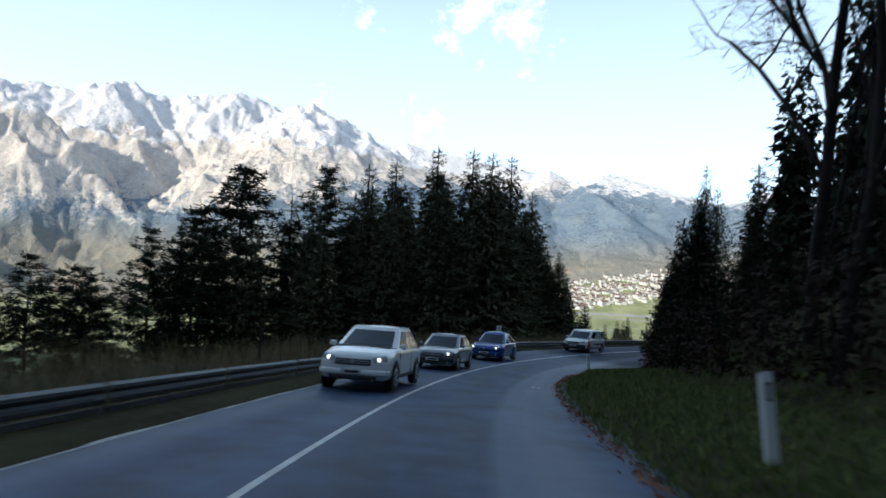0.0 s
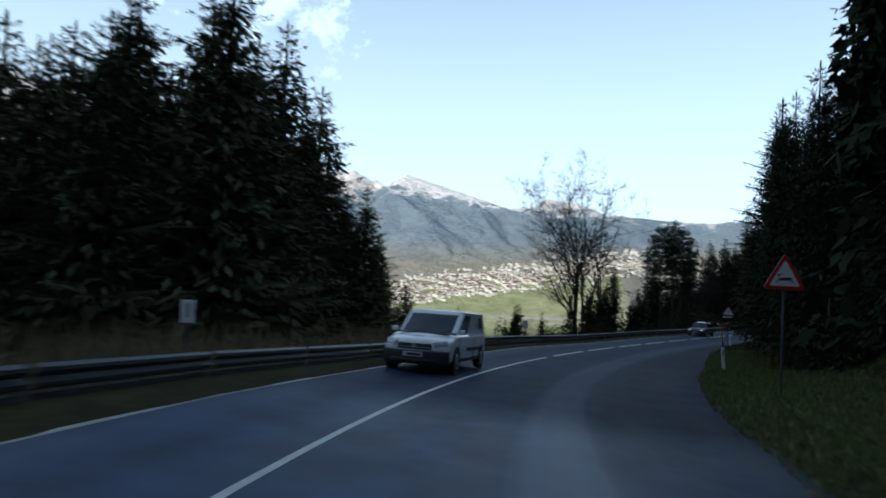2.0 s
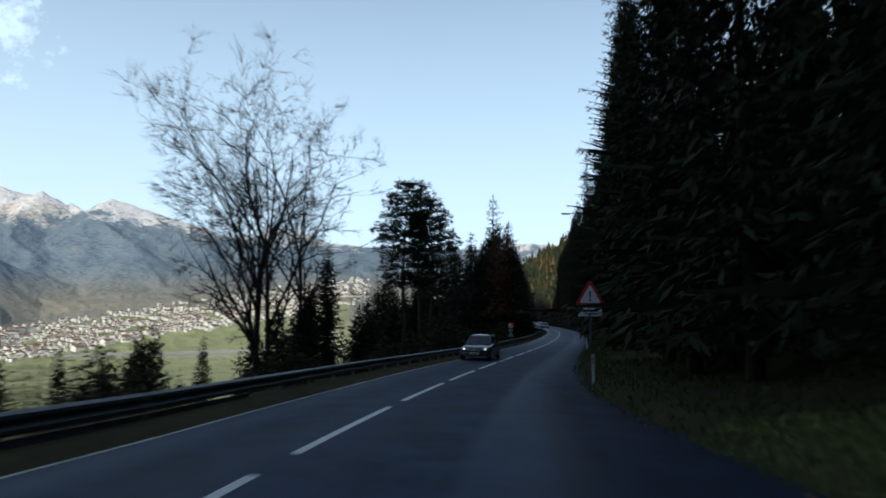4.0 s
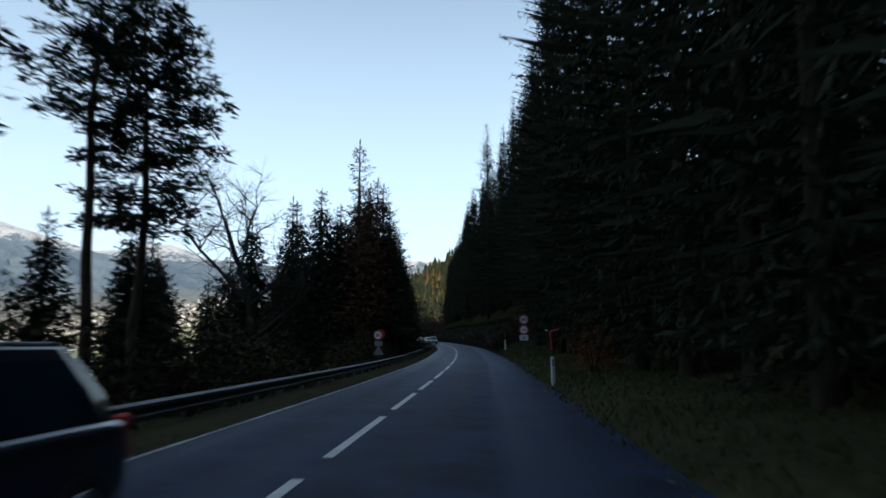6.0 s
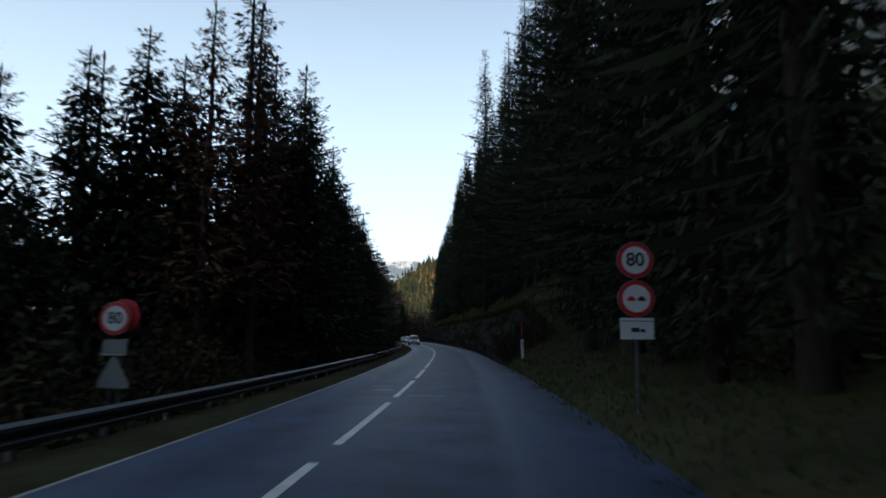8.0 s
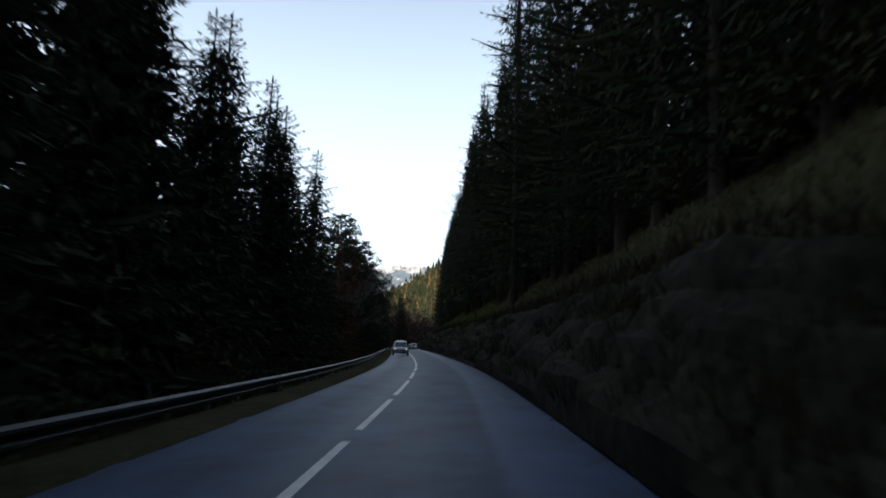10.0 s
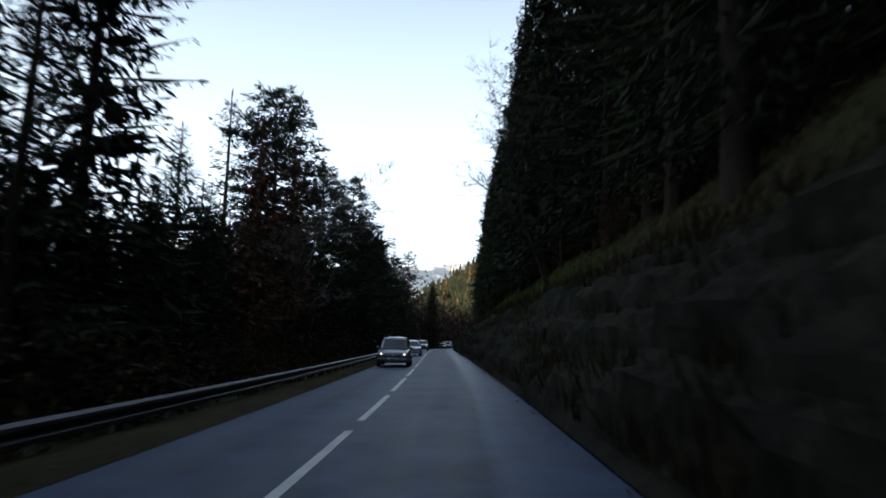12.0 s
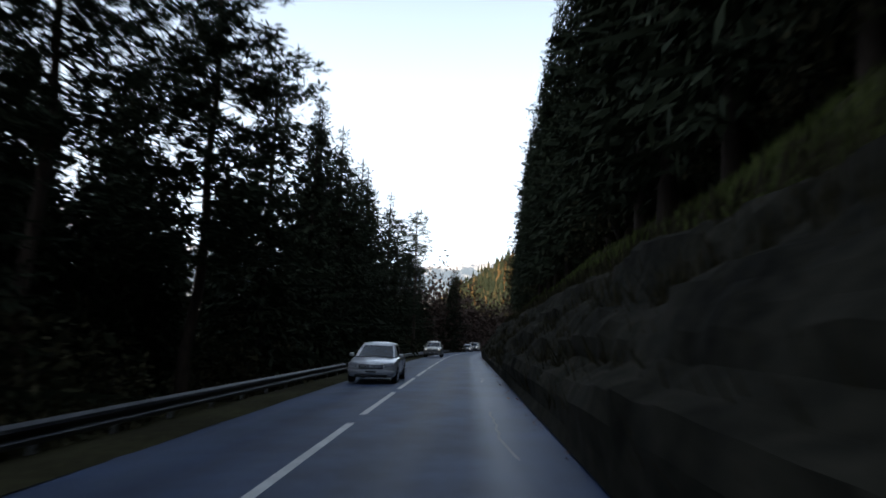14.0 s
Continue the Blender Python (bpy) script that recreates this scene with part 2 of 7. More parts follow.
def far_land_material():
    """Rock, scree, forest and snow by height, slope and noise; one sheet from the valley to the ridge."""
    m, nt, b = base("far_land", 0.9, 0, 0.1)
    geo = nt.nodes.new("ShaderNodeNewGeometry")
    sp = nt.nodes.new("ShaderNodeSeparateXYZ")
    nt.links.new(geo.outputs["Position"], sp.inputs["Vector"])
    nn = nt.nodes.new("ShaderNodeSeparateXYZ")
    nt.links.new(geo.outputs["Normal"], nn.inputs["Vector"])

    def pos_noise(scale, detail=8, rough=0.6, stretch=(1, 1, 1)):
        mp3 = nt.nodes.new("ShaderNodeMapping")
        mp3.inputs["Scale"].default_value = stretch
        nt.links.new(geo.outputs["Position"], mp3.inputs["Vector"])
        n = nt.nodes.new("ShaderNodeTexNoise")
        n.inputs["Scale"].default_value, n.inputs["Detail"].default_value, n.inputs["Roughness"].default_value = scale, detail, rough
        nt.links.new(mp3.outputs["Vector"], n.inputs["Vector"])
        return n.outputs["Fac"]

    def math_node(op, x, y, z=None):
        q = nt.nodes.new("ShaderNodeMath")
        q.operation = op
        for i, v in enumerate((x, y) if z is None else (x, y, z)):
            if isinstance(v, (int, float)):
                q.inputs[i].default_value = v
            else:
                nt.links.new(v, q.inputs[i])
        return q.outputs[0]

    big, mid, tiny = pos_noise(0.0022, 6), pos_noise(0.010, 8, 0.62), pos_noise(0.055, 8, 0.7)
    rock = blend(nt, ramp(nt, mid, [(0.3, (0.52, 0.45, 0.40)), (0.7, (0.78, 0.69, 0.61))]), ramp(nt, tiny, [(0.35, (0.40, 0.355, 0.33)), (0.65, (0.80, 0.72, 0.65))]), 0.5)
    # forest colours paled and blued: the distance's haze is in the base colour
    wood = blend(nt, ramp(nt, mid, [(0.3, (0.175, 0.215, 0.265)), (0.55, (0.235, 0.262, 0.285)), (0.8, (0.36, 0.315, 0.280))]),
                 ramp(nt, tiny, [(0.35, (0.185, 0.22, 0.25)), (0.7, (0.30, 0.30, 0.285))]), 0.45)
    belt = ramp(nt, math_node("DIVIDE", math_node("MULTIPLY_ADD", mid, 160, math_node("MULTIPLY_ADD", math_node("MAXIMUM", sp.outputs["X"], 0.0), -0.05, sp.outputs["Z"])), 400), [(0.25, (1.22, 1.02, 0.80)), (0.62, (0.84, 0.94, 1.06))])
    wood = blend(nt, wood, belt, 1.0, "MULTIPLY")          # brown broadleaf woods low down, conifers above blued as by haze
    meadow = ramp(nt, mid, [(0.3, (0.25, 0.27, 0.13)), (0.7, (0.42, 0.41, 0.23))])
    # forest gives way to rock with height and steepness; further east it reaches higher
    east = math_node("MAXIMUM", math_node("ADD", sp.outputs["X"], 1000), 0.0)
    h1 = math_node("MULTIPLY_ADD", big, 380, math_node("MULTIPLY_ADD", mid, 300, sp.outputs["Z"]))
    h1 = math_node("MULTIPLY_ADD", nn.outputs["Z"], -420, math_node("MULTIPLY_ADD", tiny, 420, h1))
    h1 = math_node("MULTIPLY_ADD", east, -0.17, h1)
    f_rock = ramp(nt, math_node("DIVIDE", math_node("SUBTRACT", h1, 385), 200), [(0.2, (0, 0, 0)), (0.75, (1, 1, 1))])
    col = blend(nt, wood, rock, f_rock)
    h2 = math_node("MULTIPLY_ADD", mid, 800, math_node("MULTIPLY_ADD", big, 300, math_node("MULTIPLY", sp.outputs["Z"], 1.7)))
    h2 = math_node("MULTIPLY_ADD", nn.outputs["Z"], 640, h2)
    h2 = math_node("MULTIPLY_ADD", tiny, 500, h2)
    h2 = math_node("MULTIPLY_ADD", math_node("MAXIMUM", sp.outputs["X"], 0.0), 0.06, h2)
    f_snow = ramp(nt, math_node("DIVIDE", math_node("SUBTRACT", h2, 2210), 300), [(0.25, (0, 0, 0)), (0.6, (1, 1, 1))])
    col = blend(nt, col, ramp(nt, tiny, [(0.3, (0.66, 0.63, 0.64)), (0.7, (0.82, 0.78, 0.77))]), f_snow)
    f_low = ramp(nt, math_node("DIVIDE", math_node("ADD", math_node("MULTIPLY_ADD", math_node("MINIMUM", math_node("MAXIMUM", sp.outputs["X"], 0.0), 1350), -0.16, sp.outputs["Z"]), 175), 60), [(0.0, (1, 1, 1)), (1.0, (0, 0, 0))])
    flat = ramp(nt, nn.outputs["Z"], [(0.93, (0, 0, 0)), (0.965, (1, 1, 1))])
    col = blend(nt, col, meadow, math_node("MULTIPLY", f_low, flat))
    nt.links.new(col, b.inputs["Base Color"])
    bump(nt, b, math_node("MULTIPLY_ADD", mid, 4.0, tiny), 0.6, 22.0)
    return m


M = {
    "asphalt": asphalt_material(),
    "paint": grained("road_paint", (0.50, 0.50, 0.49), (0.72, 0.72, 0.70), 30, 0.55, wide=3, strength=0.2),
    "edge_paint": grained("worn_edge_paint", (0.20, 0.20, 0.20), (0.52, 0.52, 0.50), 9, 0.6, wide=1.2, strength=0.2),
    "soil": grained("verge_soil", (0.028, 0.024, 0.015), (0.062, 0.060, 0.028), 5, 0.95, wide=0.4, strength=0.6, spec=0.03),
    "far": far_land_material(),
    "steel": grained("galvanised_steel", (0.055, 0.058, 0.066), (0.115, 0.12, 0.13), 14, 0.50, 0.6, wide=1.5, strength=0.08, rvar=0.12),
    "dull_steel": grained("weathered_steel", (0.07, 0.073, 0.08), (0.14, 0.145, 0.155), 10, 0.6, 0.5, wide=1.2, strength=0.15),
    "post_steel": grained("pale_post_steel", (0.17, 0.175, 0.185), (0.30, 0.305, 0.315), 10, 0.55, 0.5, wide=1.2, strength=0.15),
    "bark": grained("spruce_bark", (0.026, 0.020, 0.016), (0.066, 0.050, 0.040), 9, 0.9, stretch=(1, 1, 0.2), strength=0.6, spec=0.1, per_object=0.2),
    "pine_bark": grained("pine_bark", (0.040, 0.030, 0.024), (0.11, 0.078, 0.058), 7, 0.9, stretch=(1, 1, 0.25), strength=0.6, spec=0.1, per_object=0.2),
    "grey_bark": grained("bare_bark", (0.024, 0.021, 0.019), (0.062, 0.053, 0.046), 9, 0.9, stretch=(1, 1, 0.2), strength=0.5, spec=0.1, per_object=0.2),
    "birch_bark": grained("birch_bark", (0.05, 0.045, 0.04), (0.26, 0.24, 0.22), 6, 0.8, stretch=(0.5, 0.5, 1.6), strength=0.3, spec=0.1),
    # one needle colour twice: darkened for the shaded wood, paled for the brighter grove
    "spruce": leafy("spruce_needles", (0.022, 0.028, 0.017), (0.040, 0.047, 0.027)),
    "grove": leafy("lit_spruce_needles", (0.062, 0.064, 0.038), (0.120, 0.116, 0.070)),
    "pine": leafy("pine_needles", (0.022, 0.031, 0.019), (0.056, 0.064, 0.038)),
    "brown": leafy("autumn_leaves", (0.056, 0.030, 0.020), (0.135, 0.070, 0.044)),
    "bush": leafy("shrub_leaves", (0.028, 0.032, 0.017), (0.070, 0.060, 0.032)),
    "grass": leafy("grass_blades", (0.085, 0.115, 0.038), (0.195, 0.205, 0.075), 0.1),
    "dry": leafy("dry_grass_blades", (0.16, 0.125, 0.07), (0.34, 0.27, 0.16), 0.1),
    "thicket": leafy("thicket_leaves", (0.030, 0.022, 0.018), (0.085, 0.056, 0.044)),
    "red_leaf": leafy("red_autumn_leaves", (0.16, 0.028, 0.014), (0.34, 0.14, 0.035)),
    "leaf": leafy("fallen_leaves", (0.12, 0.055, 0.025), (0.27, 0.13, 0.06), 0.1),
}
for m in M.values():
    m.use_backface_culling = False


# ---- mesh helpers ----
def mesh_of(name, verts, faces, material, uvs=None, smooth=False):
    me = bpy.data.meshes.new(name)
    me.from_pydata([tuple(v) for v in verts], [], [tuple(f) for f in faces])
    if uvs is not None:
        lay = me.uv_layers.new(name="road")
        idx = np.empty(len(me.loops), dtype=np.int32)
        me.loops.foreach_get("vertex_index", idx)
        lay.data.foreach_set("uv", np.asarray(uvs, dtype=np.float32)[idx].ravel())
    if smooth:
        me.polygons.foreach_set("use_smooth", [True] * len(me.polygons))
    for mat in (material if isinstance(material, (list, tuple)) else [material]):
        me.materials.append(mat)
    me.update()
    return me


def part(name, bm, material, parent, label=""):
    """Links a bmesh, or a ready mesh, as one mesh object under a thing."""
    if isinstance(bm, bpy.types.Mesh):
        me = bm
    else:
        me = bpy.data.meshes.new(name)
        bm.to_mesh(me)
        bm.free()
        me.materials.append(material)
    ob = new(name, me)
    ob.parent = parent
    if label:
        tagged(ob, label)
    return ob


def thing(name, label, category, group="", kind="", m=None):
    ob = tagged(new(name), label, category, group, kind)
    if m is not None:
        ob.matrix_basis = m
    return ob


def box(bm, size, at=(0, 0, 0), rot=None, bevel=0.0, seg=1):
    r = bmesh.ops.create_cube(bm, size=1.0, matrix=Matrix.LocRotScale(at, rot, size))
    if bevel:
        edges = list({e for v in r["verts"] for e in v.link_edges})
        bmesh.ops.bevel(bm, geom=edges, offset=bevel, segments=seg, affect="EDGES", profile=0.6)
    return r["verts"]


def tube(bm, p, q, r1, r2, n=8, caps=True):
    p, q = Vector(p), Vector(q)
    m = Matrix.Translation((p + q) / 2) @ (q - p).to_track_quat("Z", "Y").to_matrix().to_4x4()
    return bmesh.ops.create_cone(bm, cap_ends=caps, segments=n, radius1=r1, radius2=r2, depth=(q - p).length, matrix=m)["verts"]


def boxed(size, at=(0, 0, 0), rot=None, bevel=0.0, seg=1):
    bm = bmesh.new()
    box(bm, size, at, rot, bevel, seg)
    return bm


def tubed(p, q, r1, r2, n=8):
    bm = bmesh.new()
    tube(bm, p, q, r1, r2, n)
    return bm


# ---- the road's line: distance along it, heading (clockwise from +y) and grade, in degrees ----
LINE = [
    (-80, 0.18, -6.5), (0, 3.2, -5.88), (10.62, 7.4, -5.56), (21.24, 13.2, -5.15), (31.86, 20.5, -4.61), (42.48, 27.9, -3.92),
    (53.1, 35.1, -3.23), (63.72, 41.7, -2.6), (74.34, 46.8, -2.03), (84.96, 50.4, -1.56), (95.58, 52.9, -1.16), (106.2, 54.5, -0.82),
    (116.82, 55, -0.58), (127.44, 55, -0.43), (138.06, 54.7, -0.25), (148.68, 54, -0.07), (159.3, 53.1, 0.03), (169.92, 52.5, 0.05),
    (180.54, 52, 0.03), (191.16, 51.1, -0), (201.78, 49.9, -0.04), (212.4, 48.5, -0.02), (223.02, 47.7, -0), (233.64, 47.4, 0.02),
    (243.08, 47.1, 0.01), (295, 47.4, -0.48), (360, 54, -0.3), (430, 66, -0.3), (480, 72, 0),
]
BANK = [(0, -0.008), (14, -0.017), (28, -0.024), (42, -0.064), (54, -0.035), (66, -0.049), (78, -0.009), (94, -0.025), (118, -0.014), (142, -0.002), (177, 0.01), (212, 0.015), (248, 0.036)]          # rise to the right, per metre
START = (-1.813, 2.48, -0.714)
S = np.arange(-80, 480.5, 0.5)
_h, _g = (np.radians(np.interp(S, [r[0] for r in LINE], [r[k] for r in LINE])) for k in (1, 2))
_h = np.convolve(np.r_[[_h[0]] * 6, _h, [_h[-1]] * 6], np.ones(13) / 13, "valid")
CX, CY, CZ = np.cumsum(np.sin(_h)) * 0.5, np.cumsum(np.cos(_h)) * 0.5, np.cumsum(np.tan(_g)) * 0.5
CX, CY, CZ = CX - CX[160] + START[0], CY - CY[160] + START[1], CZ - CZ[160] + START[2]


def on(s, u, z=0.0):
    """The place s metres along the road and u metres right of its centre line, z above the road."""
    a = np.interp(s, S, _h)
    return np.stack(np.broadcast_arrays(np.interp(s, S, CX) + u * np.cos(a), np.interp(s, S, CY) - u * np.sin(a), np.interp(s, S, CZ) + np.clip(u, -5, 5) * np.interp(s, [b[0] for b in BANK], [b[1] for b in BANK]) + z), -1)


def heading(s):
    return float(np.interp(s, S, _h))


def place(s, u, z=0.0, turn=0.0):
    """A pose whose +y runs along the road."""
    x, y, zz = on(s, u, z)
    return pose(x, y, zz, 0, 0, -math.degrees(heading(s)) + turn)


def edge_r(s):
    return np.interp(s, [w[0] for w in R_WIDTH], [w[1] for w in R_WIDTH])


def smooth01(x, a, b):
    t = np.clip((x - a) / (b - a), 0, 1)
    return t * t * (3 - 2 * t)


def hum(x, y, f, seed=0.0):
    """Cheap wavy relief between -1 and 1."""
    return (np.sin(x * f + seed) * np.cos(y * f * 1.13 + 1.7 * seed) + 0.5 * np.sin(x * f * 2.3 + y * f * 1.7 + seed * 2.1)) / 1.5


def land(s, u):
    """Height of the near ground over the road's level, beside the road."""
    s, u = np.asarray(s, float), np.asarray(u, float)
    cut = smooth01(s, 160, 180) * (1 - smooth01(s, 390, 410))      # the steep rock bank
    r = np.maximum(u - edge_r(s), 0)
    mild = 0.30 * smooth01(r, 0.08, 0.85) + 0.10 * np.minimum(r, 3.5) + 0.55 * np.maximum(r - 3.5, 0) * smooth01(r, 3.0, 7.0)
    bank = 1.3 * np.minimum(np.maximum(r - 0.1, 0), 2.5) + 0.95 * np.clip(r - 2.6, 0, 2.6) + 0.55 * np.maximum(r - 5.2, 0)
    right = mild * (1 - cut) + bank * cut
    l = np.maximum(-u - L_EDGE, 0)
    left = -0.42 * smooth01(l, 0.15, 1.1) - 0.05 * np.minimum(l, 4.5) - (0.40 + 0.22 * smooth01(s, 70, 100)) * np.maximum(l - 4.5, 0)
    shelf = 1 - smooth01(s, 55, 80)
    left = left + shelf * 0.75 * smooth01(l, 1.2, 4.5)
    z = np.where(u > 0, right, left)
    bumps = 0.10 * hum(s, u, 0.9) + 0.35 * hum(s, u, 0.23, 2.0)
    off = np.maximum(r, l)
    return z + bumps * smooth01(off, 0.6, 6.0) - 0.03 * smooth01(off, 0.0, 0.3)


# ---- road and near ground ----
R_EDGE_S = np.arange(-60, 460.1, 1.0)


def ribbon(name, us, ss, zf, material, uv=False):
    """A strip along the road through the offsets us."""
    ss, us = np.asarray(ss, float), np.asarray(us, float)
    A, B = np.meshgrid(ss, us, indexing="ij")
    v = on(A, B, zf(A, B)).reshape(-1, 3)
    n, k = len(ss), len(us)
    f = [(i * k + j, i * k + j + 1, (i + 1) * k + j + 1, (i + 1) * k + j) for i in range(n - 1) for j in range(k - 1)]
    return mesh_of(name, v, f, material, np.stack([B, A], -1).reshape(-1, 2) if uv else None, smooth=True)


def crown(s, u):
    return 0.0 * u


def strip(name, offs, side, zf, material, uv=False):
    """As ribbon, but the offsets count from the asphalt's right edge (side 1) or run from edge to edge (side 0)."""
    A, F = np.meshgrid(R_EDGE_S, np.asarray(offs, float), indexing="ij")
    B = edge_r(A) + F if side else -L_EDGE - 0.25 + (edge_r(A) + 0.3 + L_EDGE + 0.25) * F
    v = on(A, B, zf(A, B)).reshape(-1, 3)
    n, k = A.shape
    f = [(i * k + j, i * k + j + 1, (i + 1) * k + j + 1, (i + 1) * k + j) for i in range(n - 1) for j in range(k - 1)]
    return mesh_of(name, v, f, material, np.stack([B, A], -1).reshape(-1, 2) if uv else None, smooth=True)


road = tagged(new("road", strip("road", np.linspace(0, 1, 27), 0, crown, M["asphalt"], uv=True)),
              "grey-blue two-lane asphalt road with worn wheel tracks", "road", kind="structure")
us = np.r_[-160, -130, -100, -80, -65, -50, -40, -32, -26, -21, -17, -14, -11.5, -9.5, -8, -7, -6.2, -5.5, -5, -4.6, -4.2, -L_EDGE - 0.45, -L_EDGE - 0.2, -L_EDGE - 0.02]
tagged(new("ground", ribbon("ground", us, R_EDGE_S, lambda s, u: land(s, u) - 0.055, M["soil"])),
                  "rough grassy ground falling away below the road", "ground", kind="structure")
us = np.r_[0.02, 0.2, 0.45, 0.8, 1.2, 1.7, 2.2, 2.7, 3.2, 3.8, 4.6, 5.5, 6.5, 8, 10, 13, 17, 21, 26, 32, 40, 52, 72, 97, 137, 187, 247]
tagged(new("ground", strip("ground", us, 1, lambda s, u: land(s, u) - 0.055, M["soil"])),
                  "dark wooded hillside rising above the road", "ground", kind="structure")


# ---- valley, mountains: one sheet in rings round the road ----
RIDGE = [(-75, 14.5), (-50, 13.5), (-40, 12.2), (-33.3, 11.4), (-31.9, 11.9), (-29.4, 11.4), (-25.4, 12.8), (-22.4, 12.3), (-16.8, 13.4), (-13.1, 12.1), (-10.3, 12.8), (-7.3, 11.1), (-3.8, 10.1),
         (-2.9, 10.6), (4, 9.4), (6.3, 9.1), (10.5, 8.4), (12.5, 7.45), (15.2, 8.75), (18.2, 7.75), (20.6, 7.15), (23.2, 6.3), (25.6, 6.5), (26.8, 7.4), (29.5, 6.9), (31.7, 6.1),
         (38, 5.6), (45.3, 5.9), (47, 6.4), (52, 6.2), (60, 5), (70, 5)]
rng = np.random.default_rng(3)


def fbm(x, y, seed, octaves=6, ridged=False):
    out, amp, f = np.zeros_like(x), 1.0, 1.0
    for o in range(octaves):
        n = np.array([noise.noise((px * f + seed, py * f - seed, seed * 0.7)) for px, py in zip(x.ravel(), y.ravel())]).reshape(x.shape)
        out += amp * ((1 - 2 * np.abs(n)) if ridged else n)
        amp, f = amp * 0.5, f * 2.1
    return out


# crests of the ranges' ridges and spurs: bearing in degrees, distance and height in metres
WALL = [(-75, 4300, 1150), (-52, 4350, 1020), (-40, 4300, 930), (-34.1, 4373, 910), (-30.6, 4419, 912), (-26.7, 4315, 998), (-24.4, 4363, 990), (-22.3, 4380, 955), (-18.0, 4306, 1043), (-16.1, 4354, 1020), (-13.3, 4252, 960)]
SPURS = [
    [(-46, 4000, 900), (-38, 3850, 800), (-34.3, 3723, 736), (-31.6, 3570, 641), (-30.2, 3449, 504), (-28.6, 3317, 359), (-26.6, 3195, 250), (-23.3, 2961, 100)],
    [(-33.1, 3672, 700), (-32.8, 3371, 450), (-32.4, 3121, 210)],
    [(-30.2, 3449, 490), (-30.7, 3219, 250), (-29.3, 3018, 80)],
    [(-26.7, 4315, 990), (-27.6, 4116, 790), (-26.1, 3864, 620), (-24.9, 3613, 470), (-25.2, 3413, 300)],
    [(-24.4, 4363, 980), (-22.7, 4061, 730), (-21.3, 3759, 510), (-20.6, 3458, 300)],
    [(-16.1, 4354, 1010), (-16.7, 4005, 782), (-18.4, 3706, 503), (-19.9, 3458, 330), (-21.1, 3159, 110)],
    [(-16.7, 4005, 782), (-14.6, 3953, 695), (-13.0, 4001, 789), (-11.1, 4050, 934)],
]
CONES = [
    [(-13.3, 4252, 930), (-11.1, 4050, 934), (-9.0, 3998, 860), (-6.5, 3946, 778), (-4.0, 3894, 690), (-0.4, 3791, 560), (4.2, 3638, 370), (9.3, 3335, 100)],
    [(-11.1, 4050, 920), (-11.6, 3800, 680), (-10.8, 3549, 440), (-11.6, 3250, 180)],
    [(12.0, 4425, 630), (13.9, 4174, 530), (15.9, 3874, 395), (17.9, 3473, 150)],
    [(10.1, 4426, 690), (8.3, 4177, 500), (9.4, 3676, 220)],
    [(14.9, 4474, 688), (17.8, 4423, 615), (20.3, 4172, 490), (22.3, 3871, 310)],
    [(21.6, 4371, 520), (25.5, 4100, 400), (28.5, 3700, 230)],
]


def crest_tents(X, Y, lines, slope):
    """Height of the roofs that fall away on both sides of the given crest lines."""
    out = np.full(X.shape, -900.0)
    for line in lines:
        pts_ = [(r * math.sin(radians(a_)), r * math.cos(radians(a_)), z) for a_, r, z in line]
        for (x0, y0, z0), (x1, y1, z1) in zip(pts_, pts_[1:]):
            dx, dy = x1 - x0, y1 - y0
            t = np.clip(((X - x0) * dx + (Y - y0) * dy) / (dx * dx + dy * dy), 0, 1)
            d = np.hypot(X - x0 - t * dx, Y - y0 - t * dy)
            out = np.maximum(out, z0 + t * (z1 - z0) - slope * d)
    return out


